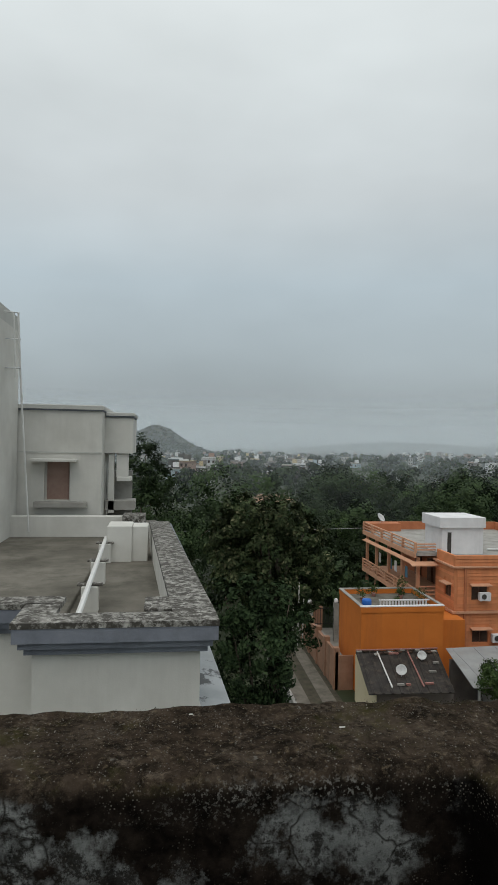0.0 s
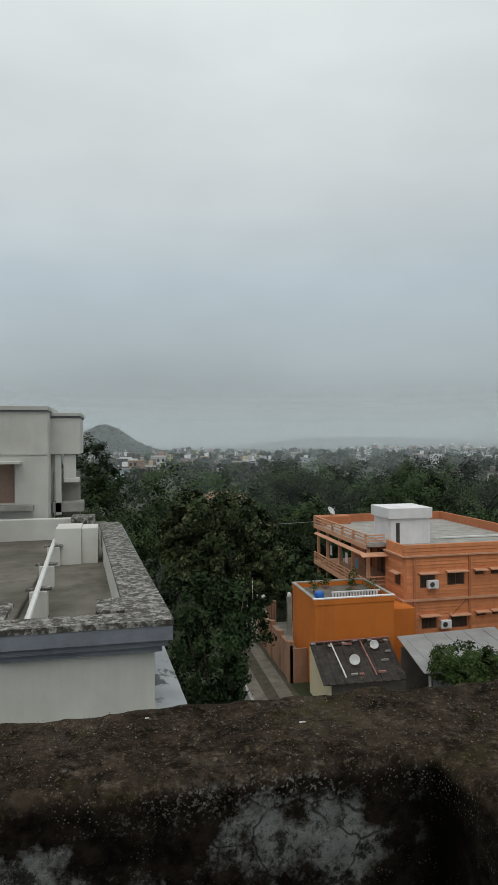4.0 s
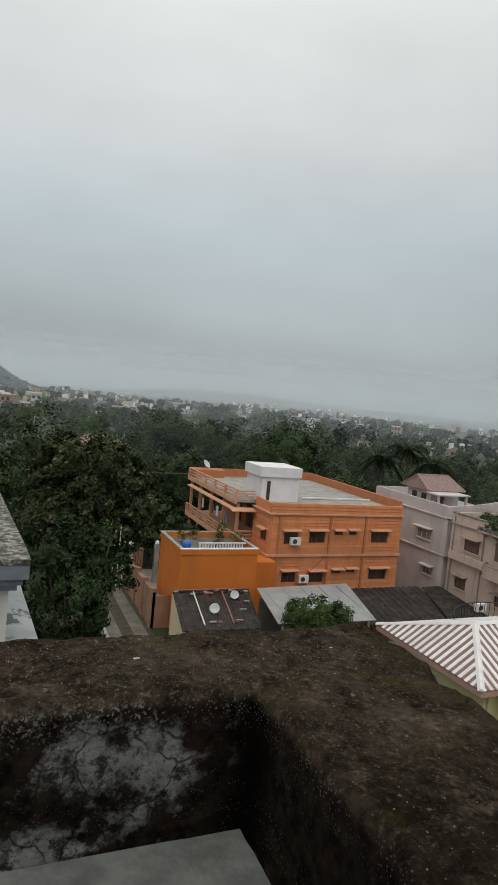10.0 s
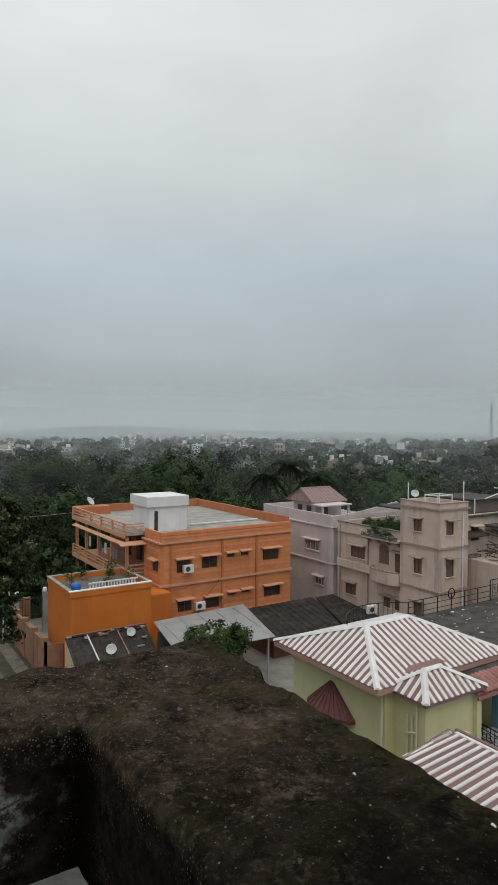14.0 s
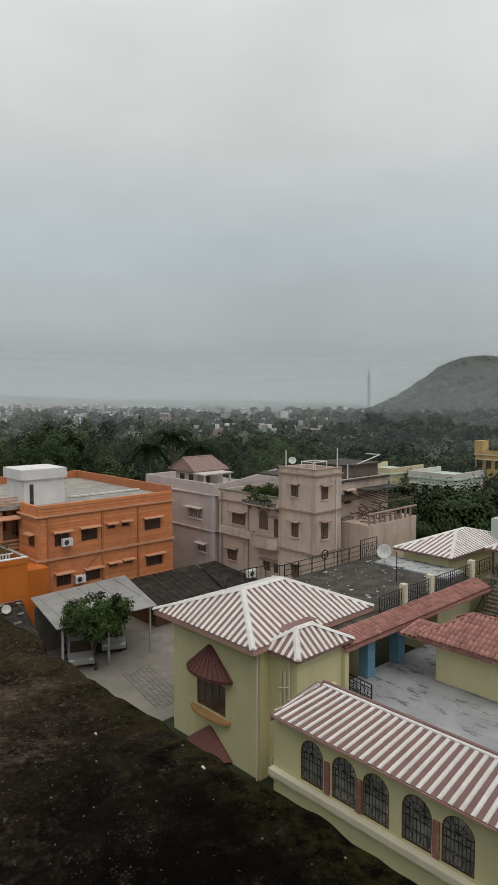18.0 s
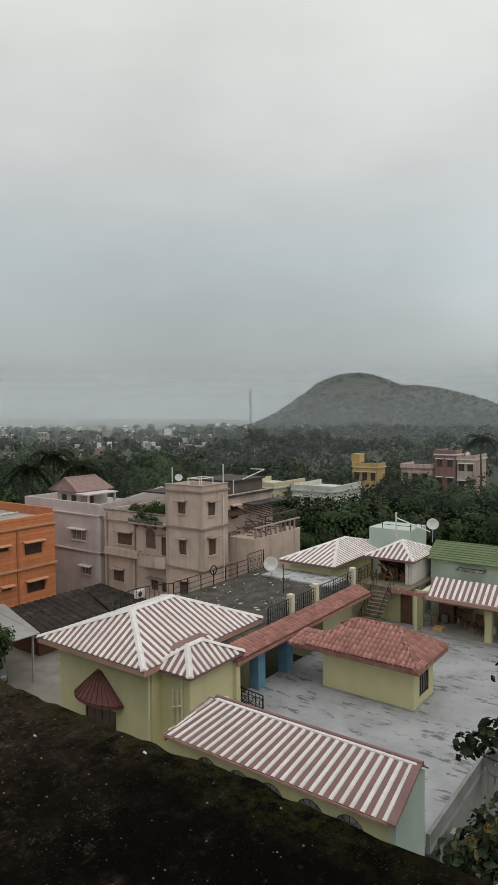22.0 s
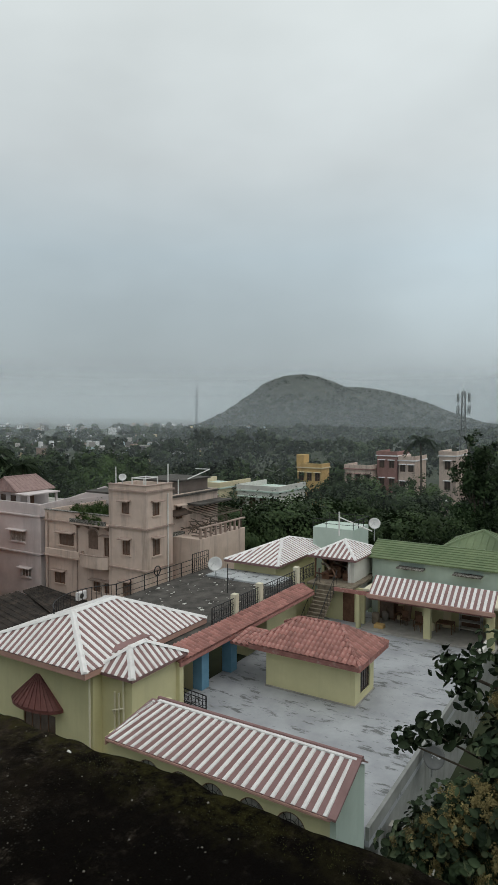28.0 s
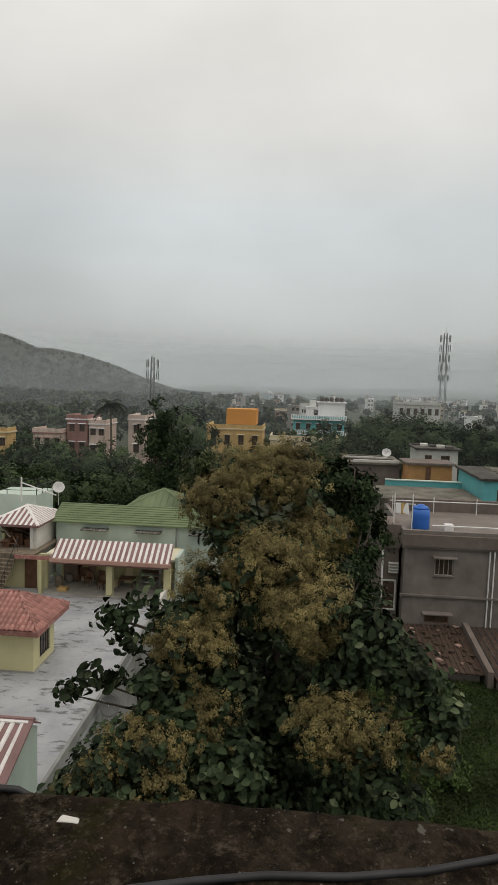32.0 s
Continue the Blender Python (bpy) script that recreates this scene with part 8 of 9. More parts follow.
ora = flat_house("orange_room_house", 65, -16.8, -12.4, 3.5, 9.5, M["faded_orange"], M["brown_render"], "faded orange house box behind a terrace", [])
Solid().box(64.92, -14.7, 7.6, 64.995, -14.2, 9.3).put("door", M["brown_wood"], ora)
fw = flat_house("flat_white_house", 74, -19.5, -15.0, 5, 10.2, M["plaster_grey"], M["dark_roof"], "small white house under a dark rubble-strewn roof", [(-16.6, -15.8, 8.6, 9.6), (-18.6, -17.6, 8.6, 9.6)])
for k in range(5):
    slab("roof_rubble", 74.2 + 0.8 * k, -19.0 + 0.8 * k, 10.42, 75.1 + 0.8 * k, -18.2 + 0.8 * k, 10.6 + 0.1 * (k % 2), M["plaster_pale"] if k % 2 else M["dark_roof"], fw)
bh = flat_house("brown_roof_house", 68, -12.1, -6.6, 7, 9.0, M["brown_render"], M["roof_dirt"], "low brown house with a flat cluttered roof", [])
for k in range(4):
    slab("roof_parapet", 68 + 1.6 * k, -12 + 0.4 * k, 9.22, 68.3 + 1.6 * k, -7.2 + 0.4 * k, 9.45, M["roof_dirt"] if k % 2 else M["plaster_grey"], bh)
dish((69.8, -10.9, 9.6), None, 0.5, (-0.8, 0.1, 0.5), "white satellite dish on a low brown roof", z_foot=9.22)
simple_house("long_white_house", 75, 40.5, 47, 8, M["plaster_pale"], "long white house with a low roof", z_top=6.6, floors=2, wins=4, trim=M["mint"])
simple_house("long_cream_house", 72, 48, 54, 8, M["sand"], "long pale house beside the trees", z_top=7.0, floors=2, wins=4, trim=M["mint"])
simple_house("grey_flat_house", 186, -41.4, -29.4, 10, M["plaster_grey"], "long grey flat-roofed house behind the trees", z_top=12.6, floors=3, wins=6, trim=M["concrete"])


def mast(name, az, dist, height, label, antennas=True, w=1.2, tiers=2):
    x, y = polar(az, dist)
    t = thing(name, (x, y, 0), label, "mast")
    s = Solid()
    for k in range(4):
        a = math.pi / 4 + k * math.pi / 2
        s.tube([(x + w * math.cos(a), y + w * math.sin(a), 0), (x + w * 0.35 * math.cos(a), y + w * 0.35 * math.sin(a), height)], 0.09 * max(1.0, dist / 220), 4)
    s.put("legs", M["mast"], t)
    b = Solid()
    n = int(height / 2.2)
    for i in range(n):
        f, g = i / n, (i + 1) / n
        for k in range(4):
            a, c = math.pi / 4 + k * math.pi / 2, math.pi / 4 + (k + 1) * math.pi / 2
            r0, r1 = w * (1 - 0.65 * f), w * (1 - 0.65 * g)
            b.tube([(x + r0 * math.cos(a), y + r0 * math.sin(a), height * f), (x + r1 * math.cos(c), y + r1 * math.sin(c), height * g)], 0.05, 4)
    b.put("lattice", M["mast"], t)
    if antennas:
        for k in range(tiers * 6):
            a, z = k * math.pi / 3 + 0.5 * (k // 6), height - 2.6 - 2.9 * (k // 6)
            cx, cy = x + 1.5 * math.cos(a), y + 1.5 * math.sin(a)
            Solid().box(cx - 0.11, cy - 0.11, z, cx + 0.11, cy + 0.11, z + 2.0).put("antenna", M["mast"], t)
            Solid().tube([(x, y, z + 1.1), (cx, cy, z + 1.1)], 0.06, 4).put("bracket", M["mast"], t)
        Solid().tube([(x, y, height - 0.5), (x, y, height + 1.6)], 0.06, 4).put("spike", M["mast"], t)
    return t


mast("phone_mast", 77.3, 160, 23, "steel lattice phone mast with panel antennas")
mast("phone_mast", 102.6, 200, 34, "tall steel lattice phone mast with antennas", w=1.6, tiers=5)
mast("far_mast", 53.8, 900, 55, "thin far radio mast in the haze", antennas=False, w=2.0)

# ---- trees ----
tree("mango_tree", (5.3, 29.6, 0), 15, [(-1.5, 0.14, 13.5, 1.3, 1.3, 1.1), (0.1, -0.2, 13.3, 1.4, 1.3, 1.1), (1.2, 0, 12.6, 1.2, 1.2, 1.1), (-2.3, 0.24, 12.4, 1.1, 1.2, 1.1), (-0.5, -0.3, 11.8, 1.7, 1.6, 1.4), (1.7, -0.4, 11.6, 1.1, 1.2, 1.1),
                                        (-2.0, -0.2, 11.0, 1.25, 1.3, 1.2), (1.4, -0.6, 10.4, 1.0, 1.1, 1.0), (-0.5, -0.5, 10.2, 1.3, 1.3, 1.2)],
     26000, 0.2, M["leaf_mango"], "large dark mango tree with pale young shoots", 0.3, clumps=420, spread=0.095, seed=11)
tree("dark_tree", (4.2, 26.8, 0), 9.0, [(-0.74, 0.4, 10.0, 1.45, 1.3, 1.3), (0.7, 0.2, 9.8, 1.35, 1.3, 1.3), (1.6, 0.1, 9.1, 0.95, 1.0, 0.95), (-1.2, 0.2, 8.4, 1.3, 1.3, 1.3), (0.2, 0, 8.2, 1.45, 1.4, 1.4), (-0.75, 0, 6.8, 1.35, 1.3, 1.4), (0.45, -0.2, 7.1, 1.1, 1.2, 1.2), (-0.5, 0, 4.8, 1.9, 1.6, 1.7), (-0.9, 0.4, 2.6, 2.2, 2, 1.8), (-2.0, 1.2, 6.0, 1.3, 1.4, 2.2), (-2.2, 2.2, 8.6, 1.0, 1.2, 1.8)],
     17000, 0.2, M["leaf_dark"], "dense dark tree below the mango tree", 0.22, clumps=230, spread=0.13, seed=16)
tree("dark_tree", (-1.5, 56, 0), 17, [(-0.2, 0, 15.6, 1.5, 1.5, 1.7), (-1.0, 0, 13.6, 1.8, 1.8, 2.0), (1.0, 0, 13.2, 1.5, 1.5, 1.8), (0.3, 0, 10.8, 2.7, 2.6, 2.4), (1.8, 0, 8.0, 3.0, 2.6, 2.5), (4.2, 1, 8.4, 2.2, 2.2, 1.9), (1.5, 0, 4.0, 3.5, 3, 3)],
     15000, 0.3, M["leaf_wood"], "tall dark tree behind the grey house", 0.3, clumps=220, spread=0.15, seed=12)
tree("yard_tree", (20.2, 34.3, 0), 5.2, [(0, 0, 3.9, 1.6, 1.6, 0.9), (1.1, -0.3, 3.6, 1.25, 1.2, 0.9), (-1.0, 0.2, 3.6, 1.15, 1.1, 0.9), (0.1, -0.3, 2.9, 1.5, 1.4, 0.8)],
     9000, 0.19, M["leaf_mid"], "small dense light green tree in the yard", 0.1, clumps=150, spread=0.17, seed=13)
tree("dark_tree", (31.2, -3.6, 0), 14, [(0, 0.1, 12.5, 1.3, 1.3, 1.2), (0.1, -0.7, 11.6, 1.2, 1.3, 1.4), (0.2, -0.75, 9.8, 1.4, 1.5, 1.8), (-0.1, -0.5, 7.6, 1.6, 1.6, 1.9), (0, -0.3, 5.4, 1.7, 1.6, 1.9), (0, -0.2, 3.2, 1.7, 1.7, 2.0)],
     22000, 0.24, M["leaf_dark"], "dark green tree behind the flowering tree", 0.26, clumps=130, spread=0.16, seed=14)
tree("dark_tree", (61.1, 11.8, 0), 15, [(0, 0, 13.6, 1.6, 1.6, 1.8), (-0.6, 0.9, 11.6, 1.8, 1.8, 1.8), (0.6, -1.0, 11.2, 1.9, 1.9, 1.9), (0, 0.2, 9.0, 2.6, 2.6, 2.2), (0, 0, 6.2, 2.8, 2.8, 2.2)],
     7000, 0.34, M["leaf_dark"], "tall dark tree standing before the ochre houses", 0.28, clumps=130, spread=0.16, seed=17)
tree("leafy_tree", (48.2, 5.6, 0), 12, [(0, 0.6, 10.9, 1.1, 1.1, 1.1), (0.3, -0.6, 10.5, 1.2, 1.2, 1.2), (0, 0, 9.0, 1.8, 1.8, 1.4), (0, -0.4, 7.4, 1.9, 1.9, 1.6)],
     5000, 0.3, M["leaf_mango"], "leafy tree with pale shoots behind the green roof", 0.2, clumps=110, spread=0.17, seed=18)


def flowering_tree():
    """The near tree: broad leaves in whorls, tan flower clouds over the outer crown, dark hollows between.
    Lobes are (x, y, height, radius, kind): b in bloom, l leaves, m both, h a hanging leafy branch."""
    base = (14.6, -1.5, 0)
    lobes = [(0.48, 1.18, 14.85, 0.81, "b"), (0.71, 0.37, 14.75, 0.88, "b"), (0.13, 1.89, 14.21, 0.75, "b"), (0.49, -0.41, 13.6, 0.77, "b"), (0.06, 1.49, 13.55, 0.78, "l"),
             (-0.09, 0.57, 12.97, 1.1, "b"), (-0.58, 1.9, 12.42, 0.76, "b"), (-0.5, -0.19, 12.06, 1.0, "b"), (-1.04, 2.31, 11.34, 0.92, "b"), (0.09, 1.09, 11.57, 0.94, "l"),
             (-0.84, -1.61, 11.64, 0.89, "l"), (-0.57, -1.05, 10.97, 0.92, "l"), (-1.53, -0.72, 9.95, 0.74, "b"), (-1.66, -1.45, 10.1, 0.7, "b"), (-0.74, 1.45, 10.6, 0.87, "l"),
             (-1.43, 2.24, 9.85, 0.97, "m"), (-1.75, 1.35, 9.12, 0.9, "l"), (-2.07, 2.44, 8.89, 0.91, "m"), (1.1, 0.33, 9.75, 1.34, "l"),
             (-1.61, -1.39, 9.12, 0.79, "l"), (-0.99, 4.05, 11.79, 0.42, "h"), (-0.91, 3.72, 11.28, 0.38, "h"), (-1.28, 4.36, 10.49, 0.3, "h"), (-1.5, 4.75, 10.25, 0.24, "h"),
             (-0.8, 3.2, 12.19, 0.42, "h"), (-0.88, 2.47, 11.83, 0.7, "l"), (-1.46, 2.9, 10.57, 0.7, "l"), (-1.88, 3.1, 9.8, 0.5, "m"), (-2.62, 4.1, 8.95, 0.34, "m"), (-1.0, 3.75, 11.75, 0.34, "h"), (-1.2, 3.95, 10.6, 0.2, "h"), (-2.23, 3.66, 9.38, 0.6, "m"),
             (-2.03, 2.74, 9.66, 0.76, "m"), (-0.6, 1.0, 7.4, 1.7, "l"), (-1.2, 3.4, 7.8, 1.1, "l"), (-0.95, -2.50, 10.92, 0.76, "l"), (-1.28, -3.07, 10.33, 0.55, "l"), (-0.46, -2.05, 11.29, 0.66, "l"), (-1.0, -1.1, 8.4, 0.8, "l"), (-1.46, -1.94, 8.45, 0.82, "l"), (-1.62, -2.75, 9.71, 0.52, "m"),
             (-2.54, 3.68, 9.1, 0.51, "m"), (-2.23, 3.22, 9.29, 0.57, "m"), (0.8, 0.6, 12.2, 1.0, "l"), (1.0, -0.6, 12.4, 0.9, "l"), (0.5, 0.4, 9.0, 1.3, "l"), (0.6, -0.6, 8.2, 1.3, "l"), (0.5, 1.2, 7.8, 1.3, "l"), (0.3, 0.2, 6.4, 1.5, "l"), (-1.75, 4.3, 8.65, 0.5, "l"), (-1.9, 4.75, 8.3, 0.42, "l")]
    g = np.random.default_rng(21)
    th = thing("flowering_tree", base, "broad-leaved tree covered in tan flower sprays", "tree")
    bx, by, bz = base
    trunk = [(bx + 0.9 + 0.1 * math.sin(k * 1.7), by + 0.4 + 0.1 * math.cos(k * 2.1), 13.0 * k / 7 - 0.1) for k in range(8)]
    Solid().tube(trunk, 0.22, 8, 0.07).put("trunk", M["bark"], th, smooth=True)
    for i, (lx, ly, lz, r, kind) in enumerate(lobes):
        if i % 2 and kind != "h":
            continue
        k = max(2, min(6, int((lz - 2.2) / 13.0 * 7)))
        st, en = Vector(trunk[k]), Vector((bx + lx, by + ly, lz))
        mid = st.lerp(en, 0.55) + Vector((0, 0, 0.35))
        Solid().tube([tuple(st), tuple(mid), tuple(en)], 0.06, 6, 0.015).put("limb", M["bark"], th, smooth=True)
    P, N, S, FP, FN = [], [], [], [], []
    for lx, ly, lz, r, kind in lobes:
        c = np.array([bx + lx, by + ly, lz])
        whorls = int((14 if kind == "b" else 44) * max(0.35, r) ** 1.6) + 3 if kind != "h" else 5
        for _ in range(whorls):
            d = g.normal(size=3)
            d /= np.linalg.norm(d)
            o = c + d * r * (0.6 + 0.35 * g.random())
            n = 12 if kind != "h" else 11
            q = g.normal(size=(n, 3)) * np.array([1, 1, 0.5])
            q /= np.linalg.norm(q, axis=1, keepdims=True)
            P.append(o + q * 0.2)
            up = d * 0.5 + np.array([-0.25, 0, 0.75 if kind != "h" else 0.1])
            N.append(up + g.normal(size=(n, 3)) * 0.3 + q * 0.25)
            S.append((0.185 if kind != "h" else 0.21) * (0.5 + 0.85 * g.random(n)))
        m = int(170 * r * r) if kind != "h" else 6
        q = g.normal(size=(m, 3))
        q /= np.linalg.norm(q, axis=1, keepdims=True)
        P.append(c + q * r * 0.75 * g.random((m, 1)) ** 0.4)
        N.append(q + g.normal(size=(m, 3)) * 0.3)
        S.append(0.2 + 0.12 * g.random(m))
        clouds = int((40 if kind == "b" else 15) * r ** 1.7) + 1 if kind in "bm" else 0
        for _ in range(clouds):
            d = g.normal(size=3) + np.array([-0.45, 0, 0.35])
            d /= np.linalg.norm(d)
            o = c + d * r * (0.68 + 0.2 * g.random())
            size = (0.20 + 0.16 * g.random()) * (0.6 + 0.4 * r)
            n = int(3000 * size)
            puff = g.normal(size=(14, 3)) * size * 0.62 * np.array([1, 1, 0.8])
            q = g.normal(size=(n, 3))
            q /= np.linalg.norm(q, axis=1, keepdims=True)
            FP.append(o + puff[g.integers(0, 14, n)] + q * size * 0.40 * g.random((n, 1)) ** 0.6)
            FN.append(q * 0.45 + d * 0.9 + np.array([0, 0, 0.3]))
    P, N, S = np.concatenate(P), np.concatenate(N), np.concatenate(S)
    leaves_mesh("crown", P, N, S, M["leaf_big"], th, aspect=0.66, fold=0.1, seed=15, rounded=True)
    P, N = np.concatenate(FP), np.concatenate(FN)
    ob = leaves_mesh("flower_sprays", P, N, 0.038 * (0.5 + 0.9 * g.random(len(P))), M["bloom"], th, aspect=0.8, fold=0.1, seed=22)
    tagged(ob, "tan panicles of small flowers", kind="stuff")


flowering_tree()


# ---- small things ----
def foliage(name, base, blobs, count, size, mat, label, seed=1, category="plant", parent=None):
    g = np.random.default_rng(seed)
    wb = [(base[0] + b[0], base[1] + b[1], base[2] + b[2], b[3], b[4], b[5]) for b in blobs]
    p, o = clumped(g, wb, count, shell=0.3, clumps=max(12, count // 40), spread=0.25)
    p[:, 2] = np.maximum(p[:, 2], base[2] + 0.01)
    nrm = o / np.linalg.norm(o, axis=1, keepdims=True) + g.normal(size=p.shape) * 0.5 + np.array([0, 0, 0.4])
    return leaves_mesh(name, p, nrm, size * (0.6 + 0.8 * g.random(count)), mat, parent, seed=seed)


def potted_plant(x, y, z, r, hgt, seed, pot=True):
    t = thing("potted_plant", (x, y, z), "green leafy plant in a clay pot", "plant", "terrace plants")
    Solid().lathe(x, y, [(0.12, z), (0.17, z + 0.25), (0.19, z + 0.27), (0.17, z + 0.28)], 10).put("pot", M["tile_red"], t)
    foliage("leaves", (x, y, z + 0.25), [(0, 0, hgt * 0.5, r, r, hgt * 0.5)], 260, 0.12, M["leaf_mid"], "", seed, parent=t)


for i, (x, y, r, hh) in enumerate(((14.3, 44.4, 0.6, 0.9), (15.6, 45.8, 0.35, 0.7), (17.4, 45.0, 0.3, 0.5), (18.2, 43.4, 0.45, 1.0), (17.9, 46.0, 0.4, 1.2), (16.4, 43.0, 0.25, 0.5))):
    potted_plant(x, y, 5.75, r, hh, 40 + i)
for i in range(14):
    g = np.random.default_rng(100 + i)
    potted_plant(37.6 + 1.2 * g.random(), 34.8 + 5.0 * g.random(), 8.45, 0.35 + 0.25 * g.random(), 0.6 + 0.7 * g.random(), 60 + i)
og = thing("overhang_plants", (36.5, 36.2, 8.5), "trailing green plants on the terrace overhang", "plants")
foliage("leaves", (36.5, 36.2, 8.5), [(0, 0, 0.3, 0.4, 1.7, 0.5), (0.2, 0.8, 0.7, 0.4, 0.8, 0.5), (-0.2, -0.8, 0.1, 0.3, 0.8, 0.5)], 1500, 0.13, M["leaf_mid"], "", 98, parent=og)
gd = thing("roof_garden", (38.4, 37.4, 8.45), "thick tangle of green plants on the roof terrace", "plants")
foliage("leaves", (38.4, 37.4, 8.45), [(0, 1.6, 0.5, 0.9, 1.4, 0.6), (0.2, -0.4, 0.7, 1.0, 1.4, 0.8), (0.1, -2.0, 0.5, 0.9, 0.9, 0.7)], 3600, 0.16, M["leaf_mid"], "", 97, parent=gd)
tub = thing("plastic_drum", (13.9, 42.6, 5.75), "blue plastic drum on the annexe roof", "drum")
Solid().lathe(14.0, 42.5, [(0.3, 5.75), (0.34, 5.9), (0.34, 6.3), (0.28, 6.42), (0.1, 6.44)], 14).put("body", M["blue_plastic"], tub, smooth=True)
bal = thing("balustrade", (16.5, 43.6, 5.75), "row of small white balusters on the annexe roof", "balustrade")
for i in range(16):
    Solid().box(15.0 + i * 0.22, 42.6, 5.75, 15.1 + i * 0.22, 42.68, 6.22).put("baluster", M["white"], bal)
Solid().box(14.95, 42.58, 6.22, 18.6, 42.7, 6.3).put("top_rail", M["white"], bal)


def air_conditioner(x, y, z, axis="y"):
    a = thing("air_conditioner", (x, y, z), "white air conditioner unit with a round fan grille", "air conditioner", "air conditioners")
    if axis == "y":
        Solid().box(x - 0.42, y - 0.34, z, x + 0.42, y - 0.04, z + 0.58, 0.02).put("case", M["white"], a)
        ring = [(x - 0.1 + 0.2 * math.cos(q), y - 0.352, z + 0.29 + 0.2 * math.sin(q)) for q in np.linspace(0, 2 * math.pi, 15)]
        Solid().prism(ring[:-1], (0, 0.01, 0)).put("fan_opening", M["dark_roof"], a)
        Solid().tube(ring, 0.015, 4).put("fan_grille", M["steel"], a)
        for dx in (-0.3, 0.3):
            Solid().box(x + dx - 0.02, y - 0.32, z - 0.05, x + dx + 0.02, y, z - 0.002).put("bracket", M["steel"], a)
    return a


air_conditioner(24.0, 43.35, 3.0)
air_conditioner(22.95, 43.3, 6.02)
air_conditioner(33.6, 34.4, 3.45)
wire = thing("wall_cable", (24.6, 43.25, 3.6), "black cable looping up the orange wall", "cable")
Solid().tube([(24.2, 43.2, 3.55), (24.9, 43.15, 4.3), (25.6, 43.15, 4.9), (25.7, 43.2, 5.1)], 0.02, 4).put("cable", M["iron"], wire)
over = thing("overhead_wire", (10, 50, 9), "thin overhead wire strung towards the orange house", "wire")
Solid().tube([(-20, 58, 9.4), (-4, 58.3, 8.9), (8, 58.6, 8.8), (19.2, 59, 9.1)], 0.02, 4).put("wire", M["steel"], over)


def car(x, y, rot, mat, label):
    c = thing("car", (0, 0, 0), label, "car", "parked cars")
    m = Matrix.Translation((x, y, 0.05)) @ Matrix.Rotation(radians(rot), 4, "Z")

    def at(s):
        s.v = [tuple(m @ Vector(p)) for p in s.v]
        return s
    prof = [(-1.9, 0.35), (-1.95, 0.75), (-1.2, 0.9), (-0.55, 1.42), (0.85, 1.45), (1.6, 0.95), (1.9, 0.85), (1.92, 0.35)]
    at(Solid().prism([(a, -0.8, b) for a, b in prof], (0, 1.6, 0))).put("body", mat, c)
    at(Solid().hexa([(-1.18, -0.68, 0.93), (-1.18, 0.68, 0.93), (-0.6, 0.62, 1.42), (-0.6, -0.62, 1.42), (-1.2, -0.68, 0.96), (-1.2, 0.68, 0.96), (-0.62, 0.62, 1.45), (-0.62, -0.62, 1.45)])).put("windscreen", M["glass"], c)
    for sy in (-0.81, 0.81):
        at(Solid().prism([(-0.95, sy, 0.98), (-0.5, sy, 1.36), (0.75, sy, 1.38), (1.2, sy, 0.98)], (0, 0.012 if sy > 0 else -0.012, 0))).put("side_window", M["glass"], c)
        for sx in (-1.2, 1.2):
            ring = [(sx + 0.3 * math.cos(q), sy - 0.08, 0.3 + 0.3 * math.sin(q)) for q in np.linspace(0, 2 * math.pi, 17)[:-1]]
            wv = at(Solid().prism(ring, (0, 0.16, 0))).put("wheel", M["iron"], c)
            hub = [(sx + 0.17 * math.cos(q), sy - 0.09, 0.3 + 0.17 * math.sin(q)) for q in np.linspace(0, 2 * math.pi, 13)[:-1]]
            at(Solid().prism(hub, (0, 0.18, 0))).put("rim", M["steel"], wv)
    for sy in (-0.6, 0.6):
        at(Solid().box(-1.97, sy - 0.15, 0.62, -1.93, sy + 0.15, 0.76)).put("headlight", M["pvc"], c)
    return c


M["car_silver"] = material("silver_car_paint", (0.36, 0.37, 0.38), (0.42, 0.43, 0.44), 2.0, rough=0.3, metal=0.3, bump=0)
car(20.4, 36.6, 65, M["car_silver"], "silver hatchback parked under the tin shed")
car(23.2, 37.4, 65, M["car_silver"], "grey hatchback parked under the tin shed roof")
mh = thing("manhole_cover", (22.68, 32.1, 0.05), "round iron manhole cover in the yard", "manhole cover")
Solid().lathe(22.68, 32.1, [(0.42, 0.05), (0.42, 0.07), (0.36, 0.075), (0.34, 0.065)], 18).put("plate", M["iron"], mh)

# parapet: chips, gravel, moss tufts and a loose cable
g = np.random.default_rng(31)
for i, (x, y, s) in enumerate(((0.69, 2.36, 0.015), (1.66, 1.21, 0.008), (1.78, 0.80, 0.010), (1.76, -0.905, 0.030), (0.12, 2.5, 0.009), (1.55, 2.32, 0.008))):
    z = PZ + crown_z(x, y) - 0.004
    p = thing("plaster_chip", (x, y, z), "small white chip of plaster on the parapet", "chip", "plaster chips")
    pts = [(-0.4, -1, 0), (0.35, -0.8, 0), (0.5, 0.9, 0), (-0.3, 1, 0), (-0.25, -0.7, 0.006), (0.2, -0.6, 0.008), (0.35, 0.6, 0.009), (-0.2, 0.8, 0.006)]
    Solid().hexa([(x + (b if y > 2 else a) * s, y + (-a if y > 2 else b) * s, z + c) for a, b, c in pts]).put("chip", M["plaster_pale"], p)


def top_z(x, y):
    return PZ + crown_z(x, y)


